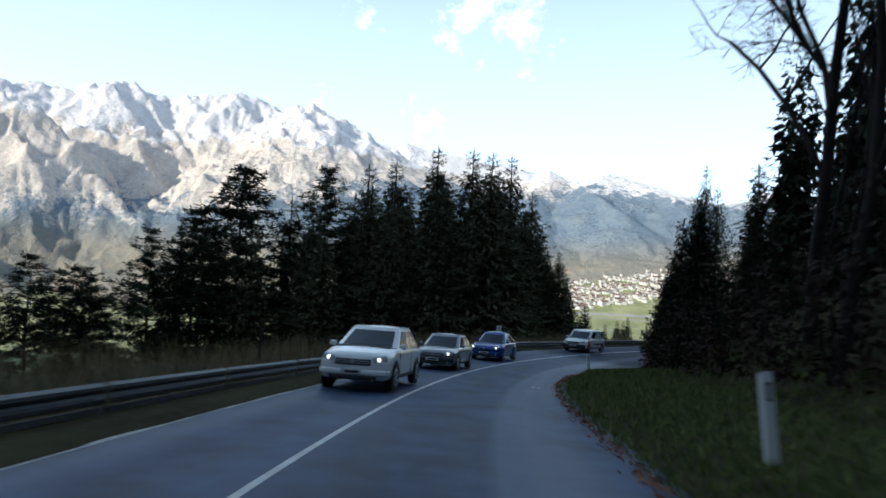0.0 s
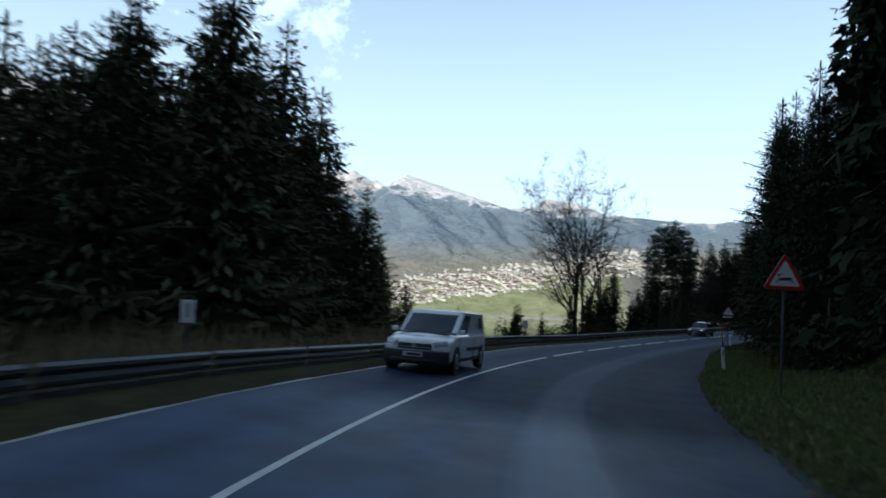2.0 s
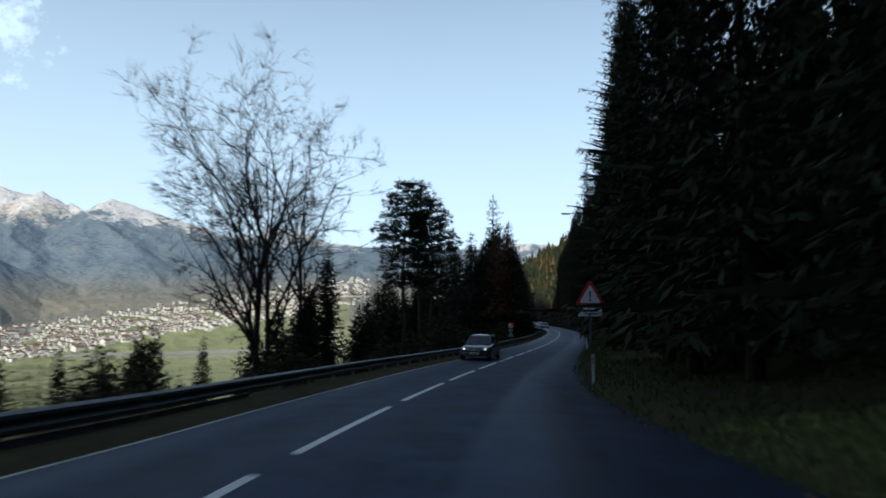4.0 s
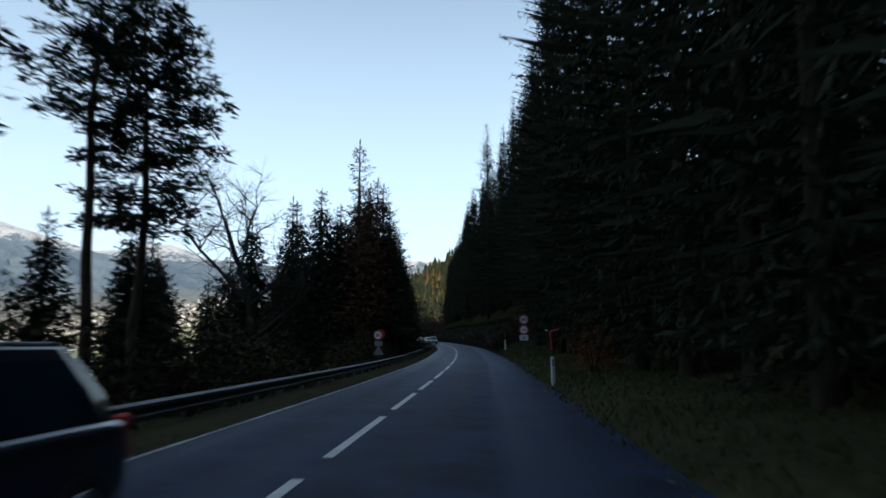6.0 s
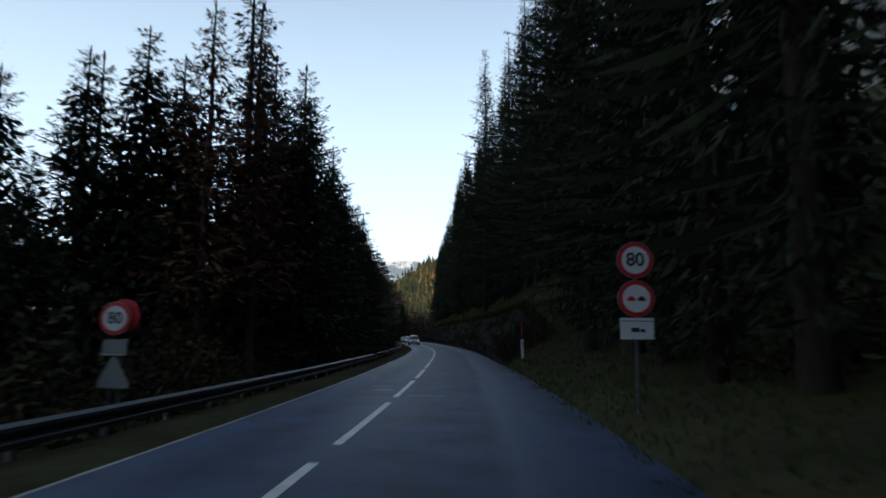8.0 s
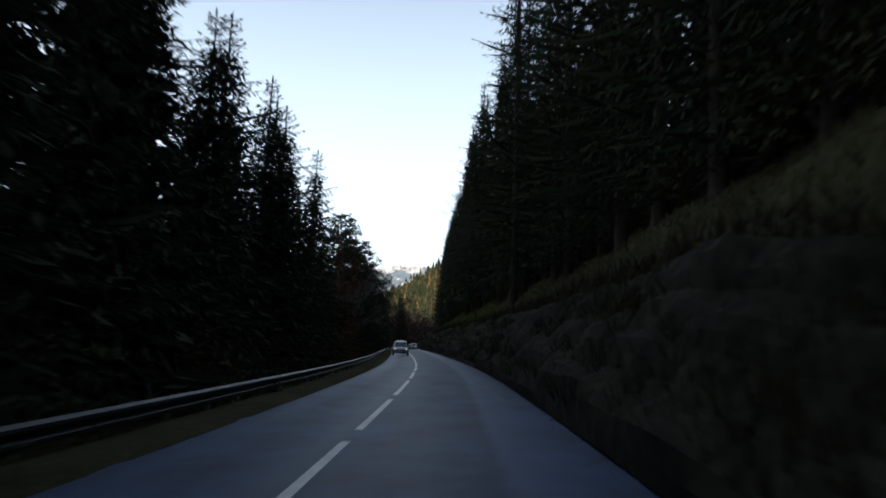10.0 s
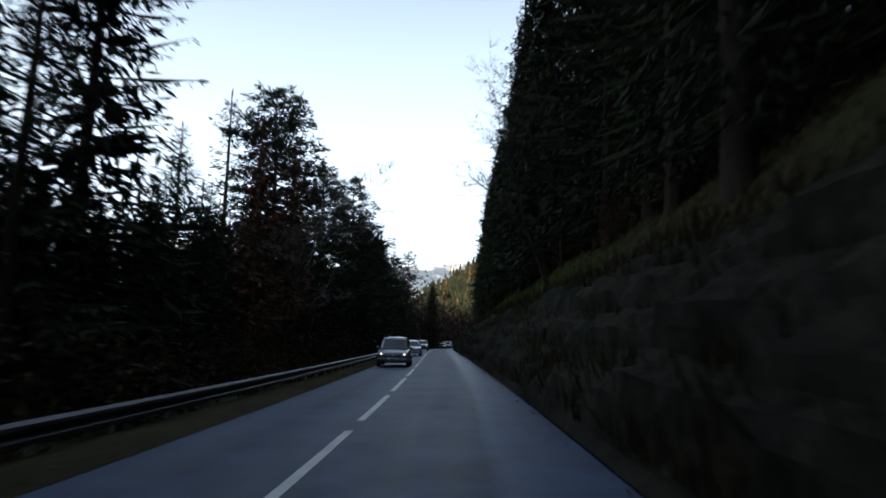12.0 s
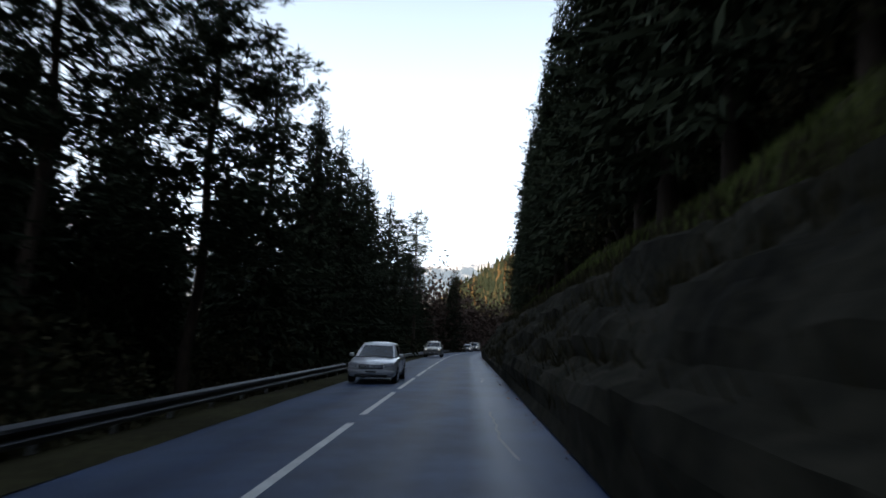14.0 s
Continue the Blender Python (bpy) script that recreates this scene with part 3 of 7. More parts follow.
def far_land():
    az = np.radians(np.r_[np.arange(-180, -80, 6), np.arange(-80, -40, 1.0), np.arange(-40, 13, 0.16), np.arange(13, 42, 0.25), np.arange(42, 75, 0.6), np.arange(75, 180, 6), 180])
    rad = np.r_[1.5, 25, np.linspace(70, 900, 12), np.linspace(1050, 2350, 10), np.linspace(2400, 4650, 120), 4700, 4760, 4800]
    A, R = np.meshgrid(az, rad, indexing="ij")
    X, Y = R * np.sin(A), R * np.cos(A)
    deg = np.degrees(A)
    crest = np.tan(np.radians(np.interp(deg, [r[0] for r in RIDGE], [r[1] for r in RIDGE]))) * 4600
    open_side = smooth01(deg, -92, -74) * (1 - smooth01(deg, 68, 78))
    floor_z = -62 - 108 * smooth01(R, 100, 900)
    fan = smooth01(deg, 2, 13) * (1 - smooth01(deg, 33, 40)) * np.clip((R - 2350) / 800, 0, 1) * (195 + 4 * np.clip(deg - 18, -8, 14))      # the town's gently rising ground
    floor_z = floor_z + fan
    rise = np.clip((R - FOOT(deg)) / (4600 - FOOT(deg)), 0, 1)
    west = 1 - smooth01(deg, -12, 2)                 # the high massif; lower, rounder mountains east of it
    shape = 0.30 * rise + 0.70 * rise ** 1.6
    slope_z = shape * (crest + 170 - fan) * (1 - 0.30 * west * np.sin(np.pi * rise))
    n = fbm(X / 700, Y / 700, 5.3, 6, True)
    n2 = fbm(X / 190, Y / 190, 9.1, 5, True)
    # gullies run slantwise down the slope
    across = A * 4000
    g = fbm((across + 0.55 * R) / 430 + 0.35 * n, R / 2400, 2.2, 5, True)
    rough_ = 0.30 + 0.70 * west
    ground_z = floor_z + slope_z + np.sin(np.pi * rise) ** 0.7 * rough_ * (120 * (g - 0.95) + 60 * (n - 0.95))
    wob = 70 * (n - 0.9)
    tents = np.maximum(crest_tents(X + wob, Y, [WALL], 0.95), np.maximum(crest_tents(X + wob, Y, SPURS, 1.05), crest_tents(X + wob, Y, CONES, 0.62)))
    tents = tents + rough_ * (34 * (g - 0.95) + 22 * (n - 0.95))
    Z = np.maximum(ground_z, tents)
    Z = Z + smooth01(rise, 0.05, 0.3) * (0.22 + 0.78 * west) * 44 * (n2 - 0.95)
    Z = np.where(R > 4660, Z - (R - 4660) * 2.0, Z)
    # unseen land beside and behind the road, raised until it blocks the sun
    hill = -62 + 480 * smooth01(R, 60, 560) + (230 + 600 * smooth01(deg, 0, 70) * (1 - smooth01(deg, 120, 178))) * smooth01(R, 400, 2300)
    Z = Z * open_side + hill * (1 - open_side)
    n0, k = A.shape
    v = np.stack([X + 40, Y + 60, Z], -1).reshape(-1, 3)
    f = [(i * k + j, (i + 1) * k + j, (i + 1) * k + j + 1, i * k + j + 1) for i in range(n0 - 1) for j in range(k - 1)]
    return mesh_of("mountains", v, f, M["far"], smooth=True)


def FOOT(deg):
    return np.interp(deg, [-60, -10, 5, 30, 60], [2400, 2600, 2950, 3130, 3130])


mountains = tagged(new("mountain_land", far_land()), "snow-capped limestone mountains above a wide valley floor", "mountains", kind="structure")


# ---- trees ----
def unit(v):
    return v / np.maximum(np.linalg.norm(v, axis=-1, keepdims=True), 1e-6)


def blades(p, d, length, width, rng, flat=0.5):
    """Diamond-shaped twigs from the points p along d."""
    d = unit(d)
    up = unit(np.cross(d, rng.normal(size=d.shape)) * (1 - flat) + np.cross(d, np.cross(np.broadcast_to([0, 0, 1.0], d.shape), d)) * flat)
    side = np.cross(d, up)
    L, W = np.asarray(length)[:, None], np.asarray(width)[:, None]
    mid = p + d * L * 0.45 + np.array([0, 0, -0.06]) * L
    v = np.stack([p, mid + side * W / 2, p + d * L + np.array([0, 0, -0.14]) * L, mid - side * W / 2], 1)
    return v.reshape(-1, 3)


def quads(n, start=0):
    i = np.arange(n)[:, None] * 4 + start
    return np.concatenate([i, i + 1, i + 2, i + 3], 1)


def trunk_mesh(name, H, r, material, rng, n=8, top=0.02, bend=0.25, from_z=-0.6):
    zs = np.linspace(0, 1, 9)
    ox, oy = np.cumsum(rng.normal(0, bend / 9, 9)), np.cumsum(rng.normal(0, bend / 9, 9))
    ox[:2] = oy[:2] = 0
    v, f = [], []
    for i, t in enumerate(zs):
        z = from_z + (H - from_z) * t
        rr = r * (1 - t) ** 0.8 + top + (0.35 * r if i == 0 else 0)
        for j in range(n):
            a = 2 * math.pi * j / n
            v.append((ox[i] + rr * math.cos(a), oy[i] + rr * math.sin(a), z))
    for i in range(8):
        for j in range(n):
            f.append((i * n + j, i * n + (j + 1) % n, (i + 1) * n + (j + 1) % n, (i + 1) * n + j))
    return mesh_of(name, v, f, material, smooth=True), lambda z: (np.interp((z - from_z) / (H - from_z), zs, ox), np.interp((z - from_z) / (H - from_z), zs, oy))


def spruce(name, H, R, seed, bare=0.06, tier=0.52, per=6, leaf="spruce", wood="bark", twig=1.0, power=0.8, ragged=0.25, gap=0.46, core=420, low=1.0, girth=0.0065, open_top=0.72, fine=5, boughs=True, slim=1.45, fringe=False, heart=110):
    """Tiers of boughs that sag and turn up at the tip, each hung with short sprays; the thin top shows the sky between its tiers."""
    rng = np.random.default_rng(seed)
    trunk, axis = trunk_mesh("trunk", H, girth * H + 0.03, M[wood], rng)
    P, D, L, W = [], [], [], []
    bv, bf = [], []
    z = H * bare
    while z < H - 0.3:
        f = z / H
        n = max(3, int(round(per * (1 - 0.35 * f) + rng.uniform(-0.7, 0.7))))
        a0 = rng.uniform(0, 6.3)
        ring = R * (1 - f) ** power * rng.uniform(1 - ragged, 1 + ragged * 0.5) * min(1.0, 0.6 + (f - bare) * 6) * (low + (1 - low) * float(smooth01(f, 0.08, 0.38)))
        thin = float(smooth01(f, open_top, 1.0))
        for b in range(n):
            if rng.random() < 0.07:
                continue
            a = a0 + 6.283 * b / n + rng.normal(0, 0.22)
            ln = max(0.28, ring * rng.uniform(1 - ragged * 1.3, 1 + ragged * 0.45))
            out, side = np.array([math.cos(a), math.sin(a), 0]), np.array([-math.sin(a), math.cos(a), 0])
            o = np.array([*axis(z), z + rng.uniform(-0.12, 0.12)])
            sag, lift = -0.52 + 0.85 * f + rng.normal(0, 0.07), 0.24 + 0.1 * rng.random()

            def at(t):
                return o + out * ln * t + np.array([0, 0, ln * (sag * t + lift * t * t)])

            k, wd, mid = len(bv), side * 0.022 * (1 + ln * 0.25), at(0.55)
            if boughs:
                bf += [(k, k + 1, k + 2), (k, k + 2, k + 3), (k + 1, k + 3, k + 2)]
                bv += [o + wd, o - wd, mid + np.array([0, 0, 0.02]), at(0.97)]
            close = fringe and f < 0.60
            m = max(3, int(ln / (gap * (1 - 0.5 * f)) * (1.7 if close else 1.0)))
            for q in range(m):
                t = 0.16 + 0.84 * (q + rng.uniform(0.3, 0.9)) / m
                pt = at(t)
                size = twig * (1.12 - 0.5 * f) * (1.08 - 0.5 * t) * rng.uniform(0.75, 1.2) * (0.60 if close else 1.0)
                for e in range(fine):
                    sg = (-1, 1, 0, rng.choice((-1, 1)), rng.uniform(-1, 1))[e % 5]
                    hang = -0.65 if e % 5 > 2 else -0.12
                    P.append(pt + rng.normal(0, 0.05, 3))
                    D.append(out * rng.uniform(0.45, 0.95) + side * sg * rng.uniform(0.55, 1.1) + np.array([0, 0, hang + rng.normal(0, 0.22) - 0.25 * (1 - f)]))
                    L.append(size * rng.uniform(0.40, 0.66))
                    W.append(slim * size * rng.uniform(0.085, 0.145) * (1 - 0.3 * thin))
            P.append(at(0.9))
            D.append(out + np.array([0, 0, sag + 1.8 * lift]))
            L.append(min(0.18 + 0.10 * ln, 0.42))
            W.append(0.11)
        z += tier * rng.uniform(0.75, 1.25) * (1.2 - 0.45 * f)
    for k in range(int(core * (2.6 if fringe else 1.8))):
        zz = H * (bare + (0.90 - bare) * rng.random() ** 1.15)
        rr = R * (1 - zz / H) ** power * (low + (1 - low) * float(smooth01(zz / H, 0.08, 0.38)))
        a = rng.uniform(0, 6.283)
        out = np.array([math.cos(a), math.sin(a), 0])
        P.append(np.array([*axis(zz), zz]) + out * rr * rng.uniform(0.02, 0.62))
        D.append(out * rng.uniform(0.2, 1) + np.array([0, 0, -0.6]) + rng.normal(0, 0.4, 3))
        L.append((0.36 + rr * 0.13 if not fringe else 0.48) * twig)
        W.append((0.12 + rr * 0.02 if not fringe else 0.13) * twig * slim)
    for k in range(heart):
        zz = H * (bare + (0.72 - bare) * rng.random())
        rr = R * (1 - zz / H) ** power * (low + (1 - low) * float(smooth01(zz / H, 0.08, 0.38)))
        a = rng.uniform(0, 6.283)
        P.append(np.array([*axis(zz), zz]) + np.array([math.cos(a), math.sin(a), 0]) * rr * rng.uniform(0, 0.3))
        D.append(rng.normal(0, 1, 3))
        L.append(0.25 * H ** 0.5 * rng.uniform(0.8, 1.3))
        W.append(0.15 * H ** 0.5 * rng.uniform(0.7, 1.2))
    for k in range(3):
        P.append(np.array([*axis(H - 0.5), H - 0.55]))
        D.append(np.array([rng.normal(0, 0.05), rng.normal(0, 0.05), 1.0]))
        L.append(0.9)
        W.append(0.08)
    v = blades(np.array(P), np.array(D), np.array(L), np.array(W), rng, 0.6)
    n = len(v)
    return trunk, mesh_of("crown", np.concatenate([v, np.array(bv).reshape(-1, 3)]), [tuple(q) for q in quads(len(P))] + [tuple(i + n for i in t) for t in bf], M[leaf])


def pine(name, H, R, seed, bare=0.45, leaf="pine", per=4, tufts=15, high=False):
    rng = np.random.default_rng(seed)
    trunk, axis = trunk_mesh("trunk", H, 0.009 * H + 0.04, M["pine_bark"], rng, bend=0.7)
    P, D, L, W = [], [], [], []
    bv, bf = [], []
    z = H * bare
    while z < H - 0.2:
        f = (z / H - bare) / (1 - bare)
        ring = R * ((0.62 + 0.7 * f) * (1 - f ** 2.2) ** 0.9 if high else (1.12 - 0.5 * f) * (1 - f ** 2.6) ** 0.9 * min(1.0, 0.55 + 2.2 * f)) + 0.32
        a0 = rng.uniform(0, 6.3)
        for b in range(int(per + rng.integers(-1, 2))):
            a = a0 + 6.283 * b / per + rng.normal(0, 0.35)
            ln = ring * rng.uniform(0.55, 1.2)
            out = np.array([math.cos(a), math.sin(a), 0])
            ax, ay = axis(z)
            rise = rng.uniform(-0.18, 0.12) + 0.3 * f
            o = np.array([ax, ay, z])
            tip = o + out * ln + np.array([0, 0, rise * ln])
            k = len(bv)
            w = np.cross(out, [0, 0, 1.0]) * 0.035
            bv += [o + w, o - w, tip, o + np.array([0, 0, 0.06])]
            bf += [(k, k + 1, k + 2), (k + 1, k + 3, k + 2), (k + 3, k, k + 2)]
            for q in range(max(2, int(ln / 0.42))):
                t = 1 - q * 0.36 / max(ln, 0.5)
                if t < 0.25:
                    break
                c = o + (tip - o) * t + np.array([rng.normal(0, 0.16), rng.normal(0, 0.16), rng.uniform(0, 0.2)])
                for _ in range(tufts):
                    P.append(c + rng.normal(0, 0.14, 3))
                    D.append(rng.normal(0, 1, 3) * np.array([1, 1, 0.35]) + out * 0.5 + np.array([0, 0, 0.25]))
                    L.append(rng.uniform(0.34, 0.60))
                    W.append(rng.uniform(0.075, 0.13))
        z += rng.uniform(0.42, 0.8)
    v = blades(np.array(P), np.array(D), np.array(L), np.array(W), rng, 0.3)
    n = len(v)
    me = mesh_of("crown", np.concatenate([v, np.array(bv)]), [tuple(q) for q in quads(len(P))] + [tuple(i + n for i in t) for t in bf], M[leaf])
    return trunk, me


def bare_tree(name, H, seed, spread=0.55, wood="grey_bark", r0=None, levels=4, lean=0.0, round_=0.34, skip=0.48):
    """Leafless tree: branches fork again and again; the stem is one mesh, the limbs and twigs another."""
    rng = np.random.default_rng(seed)
    stem, limbs, tips = ([], []), ([], []), []

    def seg(store, p, q, r1, r2, n):
        v, f = store
        d = unit(q - p)
        a = unit(np.cross(d, [0.31, 0.2, 0.93]))
        b = np.cross(d, a)
        k = len(v)
        for c, r in ((p, r1), (q, r2)):
            for j in range(n):
                t = 6.283 * j / n
                v.append(c + (a * math.cos(t) + b * math.sin(t)) * r)
        f.extend([(k + j, k + (j + 1) % n, k + n + (j + 1) % n, k + n + j) for j in range(n)])

    def twig(store, p, q, r):
        v, f = store
        d = unit(q - p)
        a = unit(np.cross(d, [0.31, 0.2, 0.93]))
        b = np.cross(d, a)
        k = len(v)
        v.extend([p + a * r, p - a * r * 0.5 + b * r * 0.87, p - a * r * 0.5 - b * r * 0.87, q])
        f.extend([(k, k + 1, k + 3), (k + 1, k + 2, k + 3), (k + 2, k, k + 3)])

    def grow(p, d, ln, r, level):
        if level == levels:
            for _ in range(3):
                e = unit(d + rng.normal(0, 0.28, 3))
                m = p + e * ln * 0.5
                twig(limbs, p, p + e * ln * rng.uniform(0.7, 1.2), max(r, 0.011))
                twig(limbs, m, m + unit(e + rng.normal(0, 0.5, 3)) * ln * rng.uniform(0.4, 0.7), 0.009)
            return
        steps = 4 if level < 3 else 3
        n = (8, 6, 5, 4, 3, 3)[min(level, 5)]
        for i in range(steps):
            d = unit(d + rng.normal(0, 0.10 + 0.04 * level, 3) + np.array([0, 0, 0.07 if level < 2 else 0.0]))
            q = p + d * ln / steps
            r2 = r * (0.88 if level < 2 else 0.8)
            seg(stem if level == 0 else limbs, p, q, r, r2, n)
            if level < levels and (level > 0 or i >= 1):
                kids = 2
                for _ in range(kids if i < steps - 1 else kids + 1):
                    if level > 0 and rng.random() < skip:
                        continue
                    s = unit(rng.normal(0, 1, 3) * np.array([1, 1, 0.35]))
                    grow(q, unit(d * (1 - spread * 0.55) + s * spread * (1 + 0.15 * level) + np.array([0, 0, 0.12 if level < 1 else 0.0])), ln * rng.uniform(0.42, 0.66), r2 * (rng.uniform(0.55, 0.74) if level < 2 else rng.uniform(0.45, 0.62)), level + 1)
            p, r = q, r2
        tips.append(p)

    grow(np.array([0, 0, -0.6]), unit(np.array([lean, 0, 1.0])), H * 0.62, r0 or 0.017 * H, 0)
    sv, lv = np.array(stem[0]), np.array(limbs[0])
    kz = H / lv[:, 2].max()
    kr = min(1.0, round_ * H / np.percentile(np.hypot(lv[:, 0], lv[:, 1]), 97))
    sv, lv = sv * np.array([kr, kr, kz]), lv * np.array([kr, kr, kz])
    return mesh_of("trunk", sv, stem[1], M[wood], smooth=True), mesh_of("crown", lv, limbs[1], M[wood])


def shrub(name, R, H, seed, n=700, leaf="bush", size=0.22):
    rng = np.random.default_rng(seed)
    d = unit(rng.normal(size=(n, 3)))
    d[:, 2] = np.abs(d[:, 2])
    lump = 0.75 + 0.35 * np.sin(d[:, 0] * 5 + seed) * np.cos(d[:, 1] * 4 + seed)
    p = d * (rng.uniform(0.35, 1.0, n) ** 0.5 * lump)[:, None] * np.array([R, R, H])
    v = blades(p, rng.normal(size=(n, 3)) + d * 0.6, rng.uniform(0.6, 1.4, n) * size, rng.uniform(0.5, 1.0, n) * size * 0.55, rng, 0.2)
    sv, sf = [], []
    for k in range(7):
        a = rng.uniform(0, 6.28)
        tip = np.array([math.cos(a) * R * 0.6, math.sin(a) * R * 0.6, H * rng.uniform(0.5, 0.9)])
        i = len(sv)
        sv += [np.array([0.04, 0, -0.3]), np.array([-0.03, 0.03, -0.3]), np.array([-0.02, -0.04, -0.3]), tip]
        sf += [(i, i + 1, i + 3), (i + 1, i + 2, i + 3), (i + 2, i, i + 3)]
    return mesh_of("trunk", sv, sf, M["grey_bark"]), mesh_of("crown", v, quads(n), M[leaf])


KINDS = {}


def kind_of(name, label, category, meshes, height):
    KINDS[name] = (label, category, meshes, height)


kind_of("spruce_a", "tall dark green spruce with drooping branches", "tree", spruce("spruce", 20, 4.3, 11, core=1000, twig=0.76, gap=0.33, fine=6, slim=1.5, heart=110), 20)
kind_of("spruce_b", "slim dark green spruce with a pointed top", "tree", spruce("spruce", 20, 3.4, 12, core=800, twig=0.76, gap=0.36, fine=6, slim=1.35, heart=80), 20)
kind_of("spruce_c", "broad dark spruce with ragged branches", "tree", spruce("spruce", 20, 5.0, 13, ragged=0.36, core=1200, open_top=0.75, twig=0.78, gap=0.33, fine=6, slim=1.5, heart=130), 20)
kind_of("spruce_thin", "sparse spruce with an open see-through crown", "tree", spruce("spruce", 20, 3.3, 14, tier=0.62, per=6, ragged=0.40, power=0.7, core=30, gap=0.40, girth=0.006, open_top=0.3, twig=0.8, heart=0), 20)
kind_of("spruce_far", "dark spruce standing deep in the wood", "tree", spruce("spruce", 20, 4.1, 15, tier=1.1, per=5, twig=1.3, gap=1.2, core=120, fine=3, boughs=False, slim=1.7, heart=170), 20)
kind_of("spruce_tall", "very tall dark spruce hung with drooping branches", "tree", spruce("spruce", 30, 6.0, 18, low=0.62, girth=0.007, bare=0.03, tier=0.62, per=7, gap=0.58, core=1300, power=0.82, twig=0.85, slim=0.85, fringe=True, heart=0), 30)
kind_of("spruce_high", "tall pointed spruce with a dense black-green crown", "tree", spruce("spruce", 30, 5.2, 19, low=0.64, girth=0.007, bare=0.04, tier=0.60, per=7, gap=0.58, core=1200, power=0.8, ragged=0.36, twig=0.85, slim=0.85, open_top=0.6, fringe=True, heart=0), 30)
kind_of("spruce_near", "dark spruce with hanging boughs close to the guard rail", "tree", spruce("spruce", 20, 4.6, 17, ragged=0.36, core=1100, twig=0.70, gap=0.40, fine=6, slim=1.15, tier=0.48, heart=30), 20)
kind_of("spruce_young", "young dark spruce at the roadside", "tree", spruce("spruce", 9, 2.5, 16, bare=0.02, tier=0.30, twig=0.62, gap=0.28, core=420, per=7), 9)
kind_of("pine_a", "tall pine with a bare reddish trunk and layered crown", "tree", pine("pine", 20, 3.2, 21, bare=0.45, tufts=18, per=7, high=True), 20)
kind_of("pine_b", "pine with a high crown of dense tufts", "tree", pine("pine", 20, 4.0, 22, bare=0.28, tufts=18, per=6), 20)
kind_of("pine_c", "slender pine with a small flat crown", "tree", pine("pine", 20, 1.9, 23, bare=0.6), 20)
kind_of("larch", "brown autumn larch with a thin crown", "tree", spruce("larch", 20, 3.2, 24, bare=0.25, tier=0.55, per=6, leaf="brown", wood="pine_bark", twig=0.75, ragged=0.42, core=220, gap=0.30, girth=0.006, heart=0), 20)
kind_of("bare_a", "leafless broadleaf tree with fine spreading twigs", "tree", bare_tree("bare", 16, 31, spread=0.5, r0=0.18), 16)
kind_of("bare_b", "leafless broadleaf tree with upright limbs", "tree", bare_tree("bare", 16, 32, spread=0.42, r0=0.17), 16)
kind_of("bare_d", "slender leafless tree with steep open limbs", "tree", bare_tree("bare", 16, 37, spread=0.40, r0=0.17, round_=0.30), 16)
kind_of("bare_e", "leafless tree forking into upright stems", "tree", bare_tree("bare", 16, 39, spread=0.44, r0=0.17, round_=0.28), 16)
kind_of("bare_c", "crooked leafless tree with few heavy limbs", "tree", bare_tree("bare", 16, 36, spread=0.62, r0=0.26, levels=3, lean=-0.06, round_=0.42, skip=0.28), 16)
kind_of("birch", "slim leafless birch with a pale trunk", "tree", bare_tree("birch", 16, 33, spread=0.4, wood="birch_bark", r0=0.06), 16)
kind_of("beech", "small broadleaf tree with brown autumn leaves", "tree", shrub("beech", 2.2, 5.0, 34, 2200, "brown", 0.13), 5)
kind_of("red_shrub", "small shrub with glowing red and orange autumn leaves", "shrub", shrub("shrub", 1.2, 2.2, 45, 900, "red_leaf", 0.09), 2.2)
kind_of("shrub_b", "tangled brownish shrub on the slope", "shrub", shrub("shrub", 1.5, 2.2, 42, 1000, "bush", 0.18), 2.2)
kind_of("thicket", "tangled brown undergrowth beside the road", "shrub", shrub("thicket", 1.9, 5.0, 44, 700, "thicket", 0.26), 5)


def tree(kind, s, u, height=None, turn=None, group="", lean=(0, 0), wide=1.0, rng=random.Random(5), sink=0.0):
    label, category, meshes, h0 = KINDS[kind]
    sc = (height or h0) / h0
    x, y, z = on(s, u, float(land(s, u)) - 0.05 - sink)
    rot = Euler((radians(lean[0]), radians(lean[1]), rng.uniform(0, 6.28) if turn is None else radians(turn)))
    name = "shrub" if category == "shrub" else kind.split("_")[0] + ("" if kind.split("_")[0] in ("birch", "beech", "larch") else "_tree")
    ob = thing(name, label, category, group or "roadside trees")
    ob.matrix_basis = Matrix.LocRotScale((x, y, z), rot, (sc * wide, sc * wide, sc))
    part("trunk", meshes[0], None, ob)
    top_ = part("crown", meshes[1], None, ob)
    # grove crowns take the paled copy, lifting the dark of their own shade
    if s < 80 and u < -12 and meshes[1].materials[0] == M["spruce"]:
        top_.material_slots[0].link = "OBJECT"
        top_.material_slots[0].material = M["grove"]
    return ob


